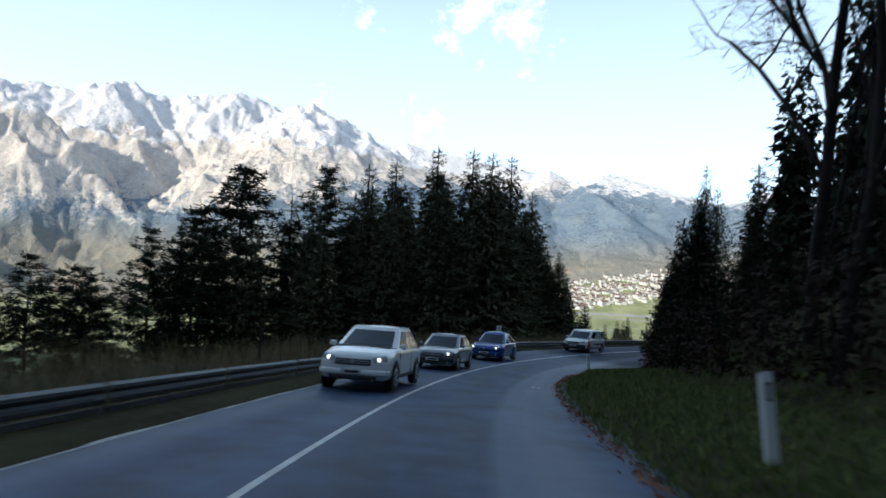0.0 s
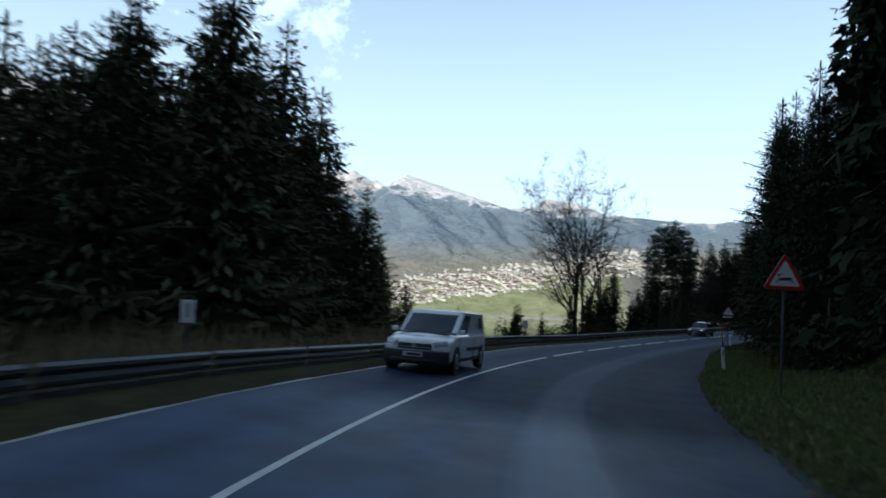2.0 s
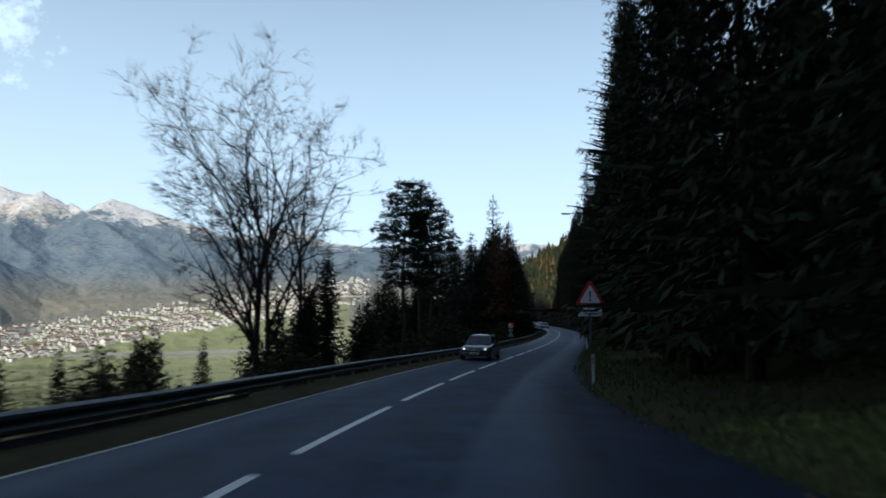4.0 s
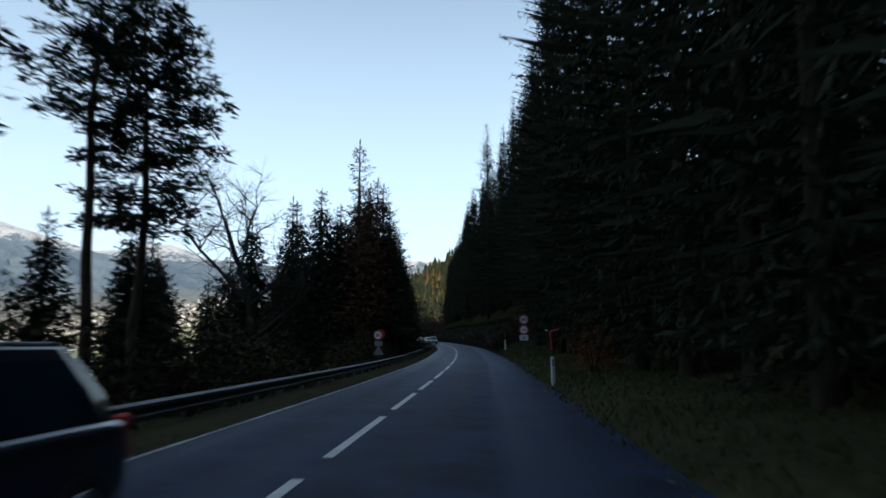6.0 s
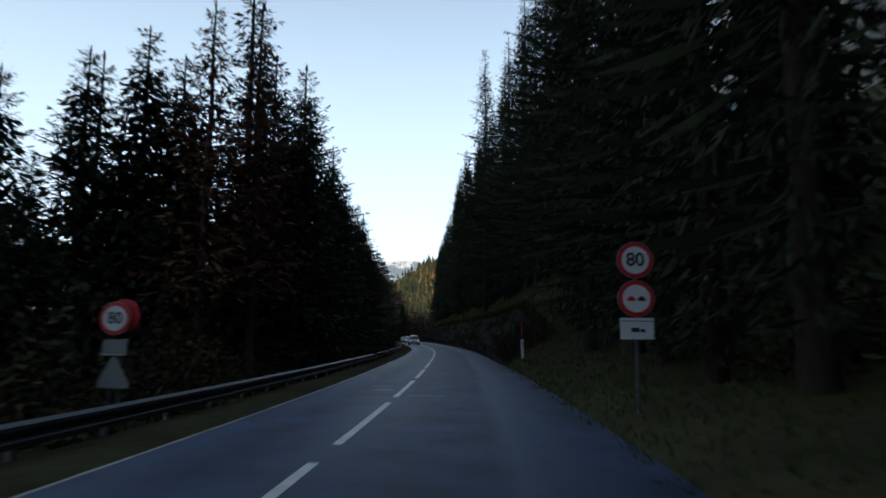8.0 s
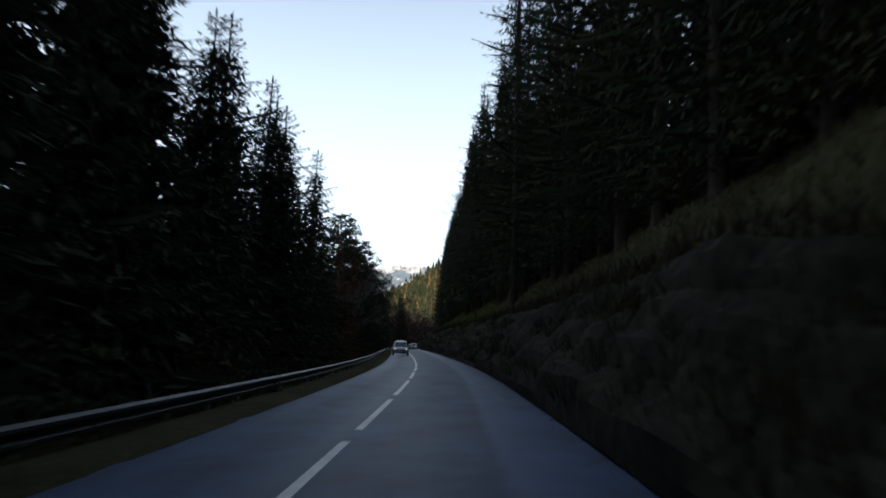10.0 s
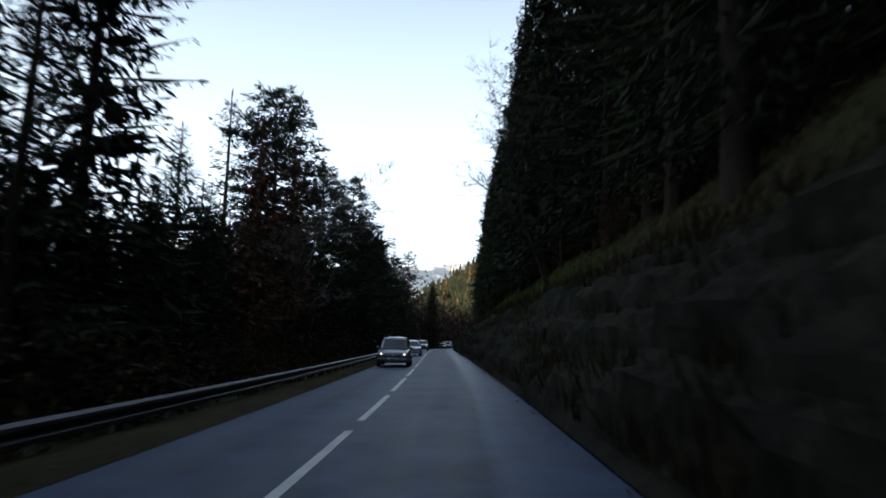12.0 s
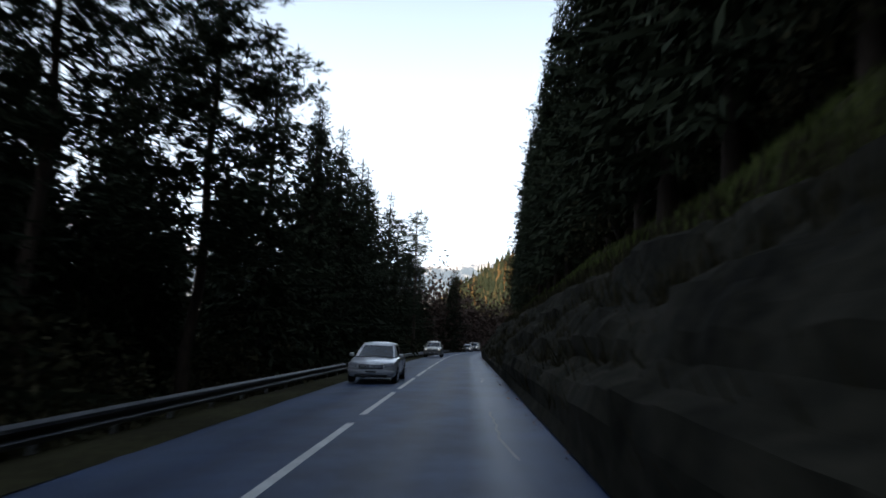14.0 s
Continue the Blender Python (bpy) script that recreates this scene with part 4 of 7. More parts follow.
# ---- the trees where they stand: kind, metres along the road, metres right of its middle, height of the top over the road ----
GROVE_TREES_A = [
    ("spruce_c", 71.8, -16.0, 9.4), ("spruce_c", 74.4, -17.0, 6.4), ("spruce_c", 56.5, -19.5, 14.0), ("spruce_c", 66.0, -20.5, 17.5),
    ("spruce_a", 50.0, -27.0, 9.5), ("spruce_c", 61.0, -24.5, 17.0), ("spruce_c", 69.0, -32.0, 17.5), ("spruce_c", 57.0, -29.0, 14.5),
    ("spruce_c", 53.5, -23.0, 11.5), ("pine_b", 45.9, -38.0, 9.8), ("pine_a", 50.6, -40.0, 15.4), ("spruce_c", 54.3, -38.0, 13.0),
    ("pine_b", 55.6, -34.5, 16.4), ("spruce_a", 61.7, -36.0, 18.5), ("spruce_c", 65.4, -36.0, 19.8), ("spruce_c", 62.8, -26.0, 20.2),
    ("spruce_c", 65.6, -24.0, 20.5), ("spruce_c", 59.8, -16.0, 18.1), ("spruce_a", 70.0, -22.0, 20.6), ("spruce_c", 71.2, -20.0, 16.3),
    ("spruce_c", 73.3, -19.0, 9.4),
]
GROVE_TREES_B = [
    ("spruce_young", 75.6, -18.0, 5.2), ("spruce_young", 79.4, -18.0, 3.1), ("pine_b", 37.1, -42.0, 4.1), ("pine_a", 39.5, -42.0, 3.4),
    ("pine_b", 40.8, -42.0, 2.5), ("pine_b", 44.7, -42.0, 7.6), ("pine_b", 47.8, -42.0, 10.2), ("spruce_c", 75.9, -22.0, 11.3),
    ("spruce_a", 77.0, -25.0, 11.2), ("spruce_c", 57.0, -24.0, 13.5), ("spruce_a", 62.0, -20.0, 15.0), ("spruce_c", 67.0, -29.0, 17.0),
    ("spruce_c", 60.0, -30.0, 15.0), ("spruce_a", 67.5, -17.5, 13.5), ("spruce_a", 52.0, -31.0, 11.0), ("spruce_c", 64.0, -33.0, 16.5),
    ("spruce_c", 71.0, -26.0, 17.0), ("spruce_a", 58.0, -33.0, 14.0), ("spruce_c", 48.0, -34.0, 9.0), ("spruce_b", 54.0, -27.0, 11.0),
    ("spruce_a", 73.0, -29.0, 17.0), ("spruce_c", 63.5, -15.5, 11.0),
]
SLOPE_TREES_A = [
    ("spruce_c", 94.0, -24.0, 0.9), ("spruce_a", 99.0, -26.0, 1.2), ("spruce_c", 104.5, -22.0, 1.0), ("spruce_c", 109.0, -24.0, 1.8),
    ("spruce_a", 87.0, -26.0, 0.4), ("spruce_c", 91.5, -29.0, 0.8), ("spruce_c", 115.0, -20.0, 2.2), ("spruce_a", 101.0, -21.0, 0.2),
    ("spruce_c", 83.0, -25.0, 0.2), ("bare_d", 107.6, -16.4, 17.6), ("bare_e", 105.8, -14.2, 20.8), ("bare_b", 108.8, -15.6, 20.3), ("bare_d", 112.0, -14.2, 17.8),
    ("spruce_a", 111.8, -13.0, 7.3), ("spruce_b", 106.4, -23.0, 1.6), ("spruce_b", 113.0, -23.0, 0.8), ("spruce_b", 102.3, -25.0, 0.2),
    ("spruce_a", 96.7, -25.0, 0.7), ("spruce_b", 96.1, -28.0, -0.1), ("spruce_a", 90.9, -28.0, 0.2),
]
SLOPE_TREES_B = [
    ("spruce_b", 85.0, -27.0, -0.6), ("spruce_a", 88.0, -30.0, 0.5), ("pine_a", 113.3, -8.0, 11.7), ("pine_c", 121.3, -9.0, 13.6),
    ("pine_a", 122.9, -8.5, 12.4), ("spruce_a", 123.8, -12.0, 5.6), ("spruce_b", 123.8, -14.5, 4.6), ("spruce_a", 127.0, -11.0, 6.0),
    ("spruce_a", 134.7, -26.0, 4.8), ("spruce_b", 137.5, -26.0, 3.7), ("spruce_a", 129.7, -26.0, -0.4), ("spruce_a", 117.0, -12.5, 3.2),
    ("spruce_b", 131.0, -12.0, 5.0), ("spruce_c", 129.0, -11.5, 3.9), ("spruce_c", 133.4, -13.0, 4.4), ("spruce_c", 137.0, -15.0, 5.6),
    ("spruce_a", 141.0, -14.0, 5.0), ("spruce_c", 145.5, -13.5, 5.8), ("spruce_b", 143.0, -20.0, 6.9),
]
PASS_TREES = [
    ("spruce_a", 149.5, -12.5, 6.6), ("bare_c", 145.5, -11.7, 14.0), ("spruce_a", 146.3, -20.0, 8.5), ("spruce_c", 150.0, -16.0, 7.5),
    ("spruce_a", 154.0, -12.0, 7.0), ("spruce_a", 160.3, -18.0, 12.7), ("spruce_a", 161.2, -12.0, 14.7), ("spruce_a", 159.9, -14.0, 13.3),
    ("spruce_thin", 167.8, -10.0, 21.1), ("spruce_c", 169.5, -9.0, 17.0), ("spruce_a", 172.5, -8.0, 17.7), ("larch", 160.5, -7.0, 15.5),
    ("larch", 166.0, -8.5, 15.5), ("spruce_thin", 163.3, -15.0, 14.4), ("spruce_a", 169.4, -6.8, 14.5), ("spruce_c", 177.1, -6.8, 14.0),
    ("spruce_a", 184.0, -8.0, 14.5), ("spruce_c", 188.0, -9.0, 16.0), ("spruce_a", 192.0, -8.0, 14.0), ("spruce_c", 196.0, -9.0, 16.0),
    ("spruce_c", 199.8, -8.0, 14.5), ("spruce_a", 201.5, -7.5, 13.6), ("spruce_b", 211.7, -7.5, 12.1), ("spruce_thin", 217.5, -8.0, 13.3),
    ("spruce_c", 221.5, -9.0, 17.0),
]
CUTTING_TREES = [
    ("spruce_a", 222.0, -10.5, 7.0), ("spruce_c", 225.0, -11.0, 7.2), ("spruce_c", 228.3, -9.0, 9.6), ("spruce_c", 231.4, -11.5, 8.3),
    ("spruce_a", 234.2, -10.0, 8.4), ("spruce_c", 237.0, -10.5, 8.4), ("spruce_a", 240.5, -11.0, 8.6), ("spruce_c", 243.0, -10.5, 9.0),
    ("pine_a", 238.1, -8.0, 14.9), ("larch", 235.2, -8.0, 12.2), ("larch", 235.6, -6.4, 11.5), ("pine_a", 253.7, -8.0, 14.7),
    ("pine_b", 260.0, -7.0, 15.3), ("spruce_c", 249.4, -7.5, 11.5), ("spruce_a", 245.0, -8.5, 12.0), ("spruce_a", 267.2, -7.0, 13.6),
    ("spruce_b", 275.6, -7.0, 15.2), ("spruce_a", 280.4, -6.5, 15.1), ("spruce_a", 291.5, -7.0, 16.1), ("pine_b", 286.0, -7.5, 14.5),
    ("spruce_c", 303.8, -6.5, 16.3), ("spruce_a", 297.0, -7.0, 15.0), ("pine_c", 316.1, -5.0, 17.1), ("pine_b", 312.0, -7.0, 15.0),
    ("spruce_a", 347.6, -3.6, 13.7), ("spruce_a", 325.0, -7.0, 14.0), ("spruce_c", 335.0, -7.0, 13.0), ("spruce_thin", 251.0, -15.0, 19.5),
    ("spruce_a", 285.0, -9.0, 18.5), ("spruce_b", 305.0, -9.0, 19.0),
]
BACK_TREES = [
    ("spruce_a", 186.0, -12.5, 19.0), ("spruce_b", 189.5, -11.5, 20.0), ("spruce_a", 193.0, -12.5, 19.0), ("spruce_b", 197.0, -13.0, 19.0),
    ("spruce_a", 204.0, -11.0, 15.0), ("spruce_c", 206.2, -9.0, 15.6), ("spruce_b", 209.5, -8.8, 13.6), ("spruce_b", 206.0, -13.5, 16.0), ("spruce_b", 255.0, -12.5, 11.4),
    ("spruce_b", 252.0, -12.0, 10.8), ("spruce_a", 259.0, -12.5, 12.3), ("spruce_b", 263.0, -11.5, 12.6), ("spruce_a", 266.0, -12.5, 13.4),
    ("spruce_b", 105.6, -13.2, 3.2), ("spruce_b", 107.6, -12.4, 4.2), ("spruce_b", 109.6, -13.0, 4.0),
    ("spruce_c", 160.8, -10.2, 13.2), ("larch", 158.6, -8.3, 14.6), ("spruce_a", 245.0, -10.6, 13.6), ("birch", 235.4, -6.5, 10.5),
]
BEND_TREES = [
    ("spruce_young", 33.0, 6.9, 4.9), ("spruce_young", 35.4, 6.8, 4.8), ("spruce_young", 38.0, 7.1, 5.2), ("spruce_young", 40.6, 7.9, 5.6),
    ("spruce_young", 33.5, 7.4, 6.2), ("spruce_young", 36.5, 7.6, 5.6), ("spruce_young", 31.0, 7.2, 5.4), ("spruce_young", 39.5, 8.4, 6.6),
    ("spruce_c", 28.5, 10.3, 9.2), ("spruce_young", 26.0, 8.0, 7.3), ("spruce_young", 24.0, 9.5, 6.3), ("spruce_a", 31.2, 8.5, 9.8), ("spruce_young", 29.0, 7.6, 7.0),
    ("spruce_a", 35.0, 8.3, 9.4), ("bare_b", 14.0, 9.0, 20.0), ("bare_a", 18.0, 9.8, 20.0), ("bare_a", 10.0, 11.0, 20.0),
    ("bare_b", 21.0, 11.5, 19.0), ("bare_a", 12.5, 12.5, 19.0), ("bare_b", 16.0, 14.0, 20.0), ("bare_b", 25.0, 12.0, 17.0),
    ("bare_a", 6.0, 13.0, 20.0), ("bare_a", 20.0, 15.0, 19.0), ("spruce_a", 41.8, 9.0, 11.1), ("spruce_c", 38.0, 11.0, 10.5),
    ("spruce_a", 48.0, 10.5, 10.0), ("spruce_c", 54.0, 11.0, 11.2), ("spruce_c", 51.0, 12.5, 10.5), ("spruce_a", 45.0, 12.0, 10.2),
    ("spruce_a", 62.1, 9.9, 12.4), ("spruce_c", 68.0, 9.4, 13.0), ("spruce_a", 74.5, 8.9, 14.5), ("spruce_a", 80.0, 8.6, 16.0),
    ("spruce_c", 86.0, 7.8, 16.5), ("spruce_c", 92.0, 7.6, 18.2), ("spruce_c", 98.0, 7.6, 20.0), ("larch", 96.0, 8.0, 17.0),
]
HILL_TREES = [("bare_d", 239.5, 7.6, 18.5), ("spruce_high", 216.0, 6.8, 38.5)]
hill_rng = random.Random(41)
q = 105.0
while q < 346:
    top = float(np.interp(q, [104, 121, 130, 150, 163, 185, 200, 215, 250, 277, 290, 346], [21.5, 28, 33, 32, 28.5, 33, 34.5, 32.5, 32.5, 31, 26.5, 27])) + hill_rng.uniform(-1.6, 1.6)
    HILL_TREES.append((hill_rng.choice(("spruce_high", "spruce_tall", "spruce_tall")) if q < 236 else "spruce_b", q, (7.4 if q < 170 else 8.3) + hill_rng.uniform(-0.5, 0.9), top))
    q += hill_rng.uniform(3.9, 5.2)
# undergrowth of the near grove
GROVE = [(58 + 2.0 * i + 1.1 * (j % 2), -20.5 - 4.2 * j, (6.5 + 0.55 * i) * (1.0 if i < 8 else 0.75)) for i in range(10) for j in range(2, 5)]
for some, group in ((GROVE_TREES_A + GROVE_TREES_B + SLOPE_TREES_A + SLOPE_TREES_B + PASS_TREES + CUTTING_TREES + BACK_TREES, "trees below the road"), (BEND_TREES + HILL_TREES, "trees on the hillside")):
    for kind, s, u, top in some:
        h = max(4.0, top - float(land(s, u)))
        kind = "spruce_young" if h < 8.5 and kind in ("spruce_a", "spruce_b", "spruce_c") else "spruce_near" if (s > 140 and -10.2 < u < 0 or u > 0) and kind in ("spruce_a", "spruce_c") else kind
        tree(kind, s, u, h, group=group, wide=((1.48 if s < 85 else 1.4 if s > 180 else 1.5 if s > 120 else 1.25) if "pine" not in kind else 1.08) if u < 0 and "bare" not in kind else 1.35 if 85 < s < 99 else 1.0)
# a leafless tree leaning out over the road
side = heading(237.0)
tree("bare_e", 237.0, 6.5, 13.0, turn=0, group="trees on the hillside", lean=(-22 * math.sin(side), -22 * math.cos(side)))
# smaller growth between them
wood_rng = random.Random(17)
for s in np.arange(112, 330, 3.2):
    tree("shrub_b", float(s) + wood_rng.uniform(-2, 2), wood_rng.uniform(-7.6, -5.8), wood_rng.uniform(1.8, 3.4), group="shrubs behind the guard rail", rng=wood_rng)
for s in np.arange(34, 160, 4.2):
    tree("shrub_b", float(s) + wood_rng.uniform(-1.5, 1.5), float(edge_r(s)) + wood_rng.uniform(4.6, 6.6), wood_rng.uniform(2.0, 3.6), group="shrubs at the wood's edge", rng=wood_rng)
for s in np.arange(164, 332, 3.6):
    tree("shrub_b", float(s) + wood_rng.uniform(-1.5, 1.5), float(edge_r(s)) + wood_rng.uniform(5.8, 8.0), wood_rng.uniform(2.6, 4.6), group="shrubs at the wood's edge", rng=wood_rng)
for s, u, h in ((9, 9, 4.2), (13, 8.6, 4.6), (17, 8.8, 4.4), (20.5, 8.2, 4.0), (23, 7.6, 3.6), (11, 11, 5), (16, 11.5, 5), (5, 10.5, 4.2), (1, 11.5, 4.5), (27.5, 7.2, 3.4)):
    tree("thicket", s, u, h, group="shrubs at the wood's edge", rng=wood_rng)
for s in np.arange(118, 182, 3.4):
    tree("shrub_b", float(s) + wood_rng.uniform(-1.5, 1.5), wood_rng.uniform(-12.5, -8.5), wood_rng.uniform(3.2, 5.2), group="shrubs behind the guard rail", rng=wood_rng)
for s in np.arange(182, 330, 3.4):
    tree("shrub_b", float(s) + wood_rng.uniform(-1.5, 1.5), wood_rng.uniform(-11.0, -8.5), wood_rng.uniform(3.6, 6.0), group="shrubs behind the guard rail", rng=wood_rng)
for s in np.arange(221, 264, 2.8):
    tree("spruce_young", float(s) + wood_rng.uniform(-1, 1), wood_rng.uniform(-10.5, -8.6), wood_rng.uniform(7.5, 9.5), group="trees below the road", rng=wood_rng)
for s in np.arange(80, 116, 2.6):
    tree("shrub_b", float(s), wood_rng.uniform(-9.5, -6.5), wood_rng.uniform(1.2, 2.2), group="shrubs behind the guard rail", rng=wood_rng)
for s, u, h in ((128.0, 5.6, 2.3), (129.4, 6.3, 1.8)):
    tree("red_shrub", s, u, h, group="brown saplings", rng=wood_rng)
for s, u, h in ((30, 6.9, 2.4), (66, 9.2, 3.2), (134, 7.0, 3.6), (139, 7.6, 4.0), (246, 8.2, 3.0), (228, 7.6, 2.6), (152, -6.2, 3.4), (176, -6.0, 3.0), (231, -6.4, 4.4), (84, -9.0, 3.0)):
    tree("beech", s, u, h, group="brown saplings", rng=wood_rng)


def grove(name, label, spots, kind):
    """Many trees of one kind as one object."""
    meshes = KINDS[kind][2]
    out_v, out_f, off = [], [], 0
    rg = np.random.default_rng(8)
    for me in meshes[1:]:
        v0 = np.empty(len(me.vertices) * 3)
        me.vertices.foreach_get("co", v0)
        v0 = v0.reshape(-1, 3)
        f0 = np.array([tuple(p.vertices) for p in me.polygons])
        for x, y, z, sc in spots:
            a = rg.uniform(0, 6.28)
            c, q = math.cos(a), math.sin(a)
            v = v0 @ np.array([[c, q, 0], [-q, c, 0], [0, 0, 1]]) * sc + np.array([x, y, z])
            out_v.append(v)
            out_f.append(f0 + off)
            off += len(v0)
    v, f = np.concatenate(out_v), np.concatenate(out_f)
    me = bpy.data.meshes.new(name)
    me.vertices.add(len(v))
    me.vertices.foreach_set("co", v.ravel())
    me.loops.add(f.size)
    me.loops.foreach_set("vertex_index", f.ravel().astype(np.int32))
    me.polygons.add(len(f))
    me.polygons.foreach_set("loop_start", np.arange(0, f.size, f.shape[1], dtype=np.int32))
    me.polygons.foreach_set("loop_total", np.full(len(f), f.shape[1], dtype=np.int32))
    me.materials.append(meshes[1].materials[0])
    me.update(calc_edges=True)
    return tagged(new(name, me), label, "forest", kind="stuff")


spots = []
for s in np.arange(-60, 350, 4.6):
    for u, h in ((13, 20), (18, 21), (24, 22), (40, 24), (52, 25)):
        if (s < 42 and u < 28) or (s > 44 and u > 32) or (s > 100 and u > 22) or wood_rng.random() < 0.1:
            continue
        q, w = float(s) + wood_rng.uniform(-2, 2), u + wood_rng.uniform(-2, 2)
        x, y, z = on(q, w, float(land(q, w)) - 0.3)
        spots.append((x, y, z, h / 20 * wood_rng.uniform(0.8, 1.15)))
for s in np.arange(166, 345, 3.0):
    q, w = float(s) + wood_rng.uniform(-1, 1), wood_rng.uniform(11.4, 12.8)
    x, y, z = on(q, w, float(land(q, w)) - 0.3)
    spots.append((x, y, z, wood_rng.uniform(0.75, 1.15)))
grove("forest", "dense dark spruce forest on the hillside", spots, "spruce_far")
spots = []
for s in np.arange(85, 345, 5.0):
    for u, h in ((-20, 20), (-27, 20)):
        if s < 165 and u > -26:
            continue
        q, w = float(s) + wood_rng.uniform(-2, 2), u + wood_rng.uniform(-2.5, 2.5)
        x, y, z = on(q, w, float(land(q, w)) - 0.3)
        spots.append((x, y, z, (h if s > 165 else 13) / 20 * wood_rng.uniform(0.7, 1.05)))
for s in np.arange(166, 345, 3.4):
    for u in (-11.5, -15.0):
        q, w = float(s) + wood_rng.uniform(-1.5, 1.5), u + wood_rng.uniform(-1.2, 1.2)
        x, y, z = on(q, w, float(land(q, w)) - 0.3)
        spots.append((x, y, z, wood_rng.uniform(0.44, 0.54) + (0.14 if u < -12 else 0.0) if 222 < s < 248 else wood_rng.uniform(0.74, 0.96) - ((0.20 if u > -12 else 0.03) if 248 < s < 272 else 0.0)))
for s in np.arange(196, 345, 2.9):
    for u in (-12.0, -16.5):
        q, w = float(s) + wood_rng.uniform(-1, 1), u + wood_rng.uniform(-1.2, 1.2)
        x, y, z = on(q, w, float(land(q, w)) - 0.3)
        spots.append((x, y, z, (wood_rng.uniform(5.0, 8.5) - float(land(q, w))) / 20))
for s in np.arange(112, 166, 3.6):
    q, w = float(s), wood_rng.uniform(-20, -13)
    x, y, z = on(q, w, float(land(q, w)) - 0.3)
    spots.append((x, y, z, wood_rng.uniform(0.40, 0.55)))
for q, w, top in GROVE:
    x, y, z = on(q, w, float(land(q, w)) - 0.3)
    spots.append((x, y, z, (top - float(land(q, w))) / 20))
grove("forest", "dark spruce forest on the slope below the road", spots, "spruce_far")

# the brown thicket where the road bends away, and a lone spruce over it
spots = []
for s in np.arange(346, 442, 2.6):
    for u in (-7, -10.5, -15):
        q, w = float(s) + wood_rng.uniform(-1.2, 1.2), u + wood_rng.uniform(-1.2, 1.2)
        x, y, z = on(q, w, float(land(q, w)) - 0.3)
        spots.append((x, y, z, wood_rng.uniform(2.3, 4.0)))
for s in np.arange(352, 430, 5.0):
    q, w = float(s), 6.5 + wood_rng.uniform(0, 3)
    x, y, z = on(q, w, float(land(q, w)) - 0.3)
    spots.append((x, y, z, wood_rng.uniform(1.4, 2.6)))
grove("thicket", "tangled brown thicket of broadleaf trees at the bend", spots, "thicket")
tree("spruce_c", 397, -12, 20.0 - float(land(397, -12)), group="trees below the road")


# ---- markings ----
def dash_mesh(s0, s1, u, w, mat, lift=0.004, n=None):
    ss = np.linspace(s0, s1, n or max(2, int((s1 - s0) / 1.5) + 1))
    us_ = np.array([u - w / 2, u + w / 2])
    return ribbon("line", us_, ss, lambda s, q: crown(s, q) + lift, mat)


def marking(name, me):
    return part(name, me, None, road)


CENTRE = -0.15
marking("centre_line", dash_mesh(-60, 62.0, CENTRE, 0.09, M["paint"]))
# where each gap of the broken line begins
GAPS = np.interp(np.arange(0, 42), [0, 1, 6, 7, 10, 11, 12, 13, 18, 19, 22, 23, 27, 28, 41], [62.0, 69.2, 103.5, 110.8, 128.2, 135.5, 141.9, 148.9, 184.9, 193.3, 214.2, 220.8, 250.9, 257.6, 350])
for g0, g1 in zip(GAPS, GAPS[1:]):
    marking("dash", dash_mesh(g0 + 1.3, g1, CENTRE, 0.13, M["paint"]))
marking("edge_line", dash_mesh(-60, 60, -2.36, 0.10, M["edge_paint"]))
marking("edge_line", dash_mesh(60, 172, -2.34, 0.08, M["edge_paint"]))
# soil and turf have crept over the asphalt's left edge
tagged(new("verge", ribbon("verge", np.array([-2.36, -2.44, -2.6, -2.9, -3.3, -3.7]), np.arange(-60, 430, 1.5), lambda s, q: 0.006 + 0.05 * smooth01(-q, 2.36, 2.75) - 0.10 * smooth01(-q, 2.9, 3.7) + 0.012 * hum(s, q, 1.3), M["soil"])),
       "strip of dark soil and moss along the asphalt's edge", "verge", kind="structure")


# ---- guard rail ----
def beam_mesh(length, n=3):
    """A W-shaped steel beam 0.31 m high, folded sheet 4 mm thick, along +y."""
    prof = [(-0.155, 0.0), (-0.14, 0.03), (-0.115, 0.078), (-0.065, 0.082), (-0.035, 0.035), (0, 0.01), (0.035, 0.035), (0.065, 0.082), (0.115, 0.078), (0.14, 0.03), (0.155, 0.0)]
    ys = np.linspace(0, length, n)
    v, f = [], []
    for side in (0, 1):
        for y in ys:
            for z, x in prof:
                v.append((x - 0.005 * side, y, z))
    k = len(prof)
    off = n * k
    for i in range(n - 1):
        for j in range(k - 1):
            a = i * k + j
            f.append((a, a + k, a + k + 1, a + 1))
            f.append((off + a, off + a + 1, off + a + k + 1, off + a + k))
        for j in (0, k - 1):
            a = i * k + j
            f.append((a, a + k, off + a + k, off + a) if j else (a, off + a, off + a + k, a + k))
    return mesh_of("beam", v, f, M["steel"])


def post_mesh():
    bm = bmesh.new()
    box(bm, (0.012, 0.10, 1.05), (0, 0, -0.30))
    box(bm, (0.055, 0.012, 1.05), (-0.03, 0.046, -0.30))
    box(bm, (0.055, 0.012, 1.05), (-0.03, -0.046, -0.30))
    me = bpy.data.meshes.new("post")
    bm.to_mesh(me)
    bm.free()
    me.materials.append(M["post_steel"])
    return me


def board_mesh(length):
    """A flat lower board that closes the gap under the beam."""
    me = bpy.data.meshes.new("lower_board")
    bm = boxed((0.03, length, 0.30), (0, length / 2, 0), bevel=0.008)
    bm.to_mesh(me)
    bm.free()
    me.materials.append(M["dull_steel"])
    return me


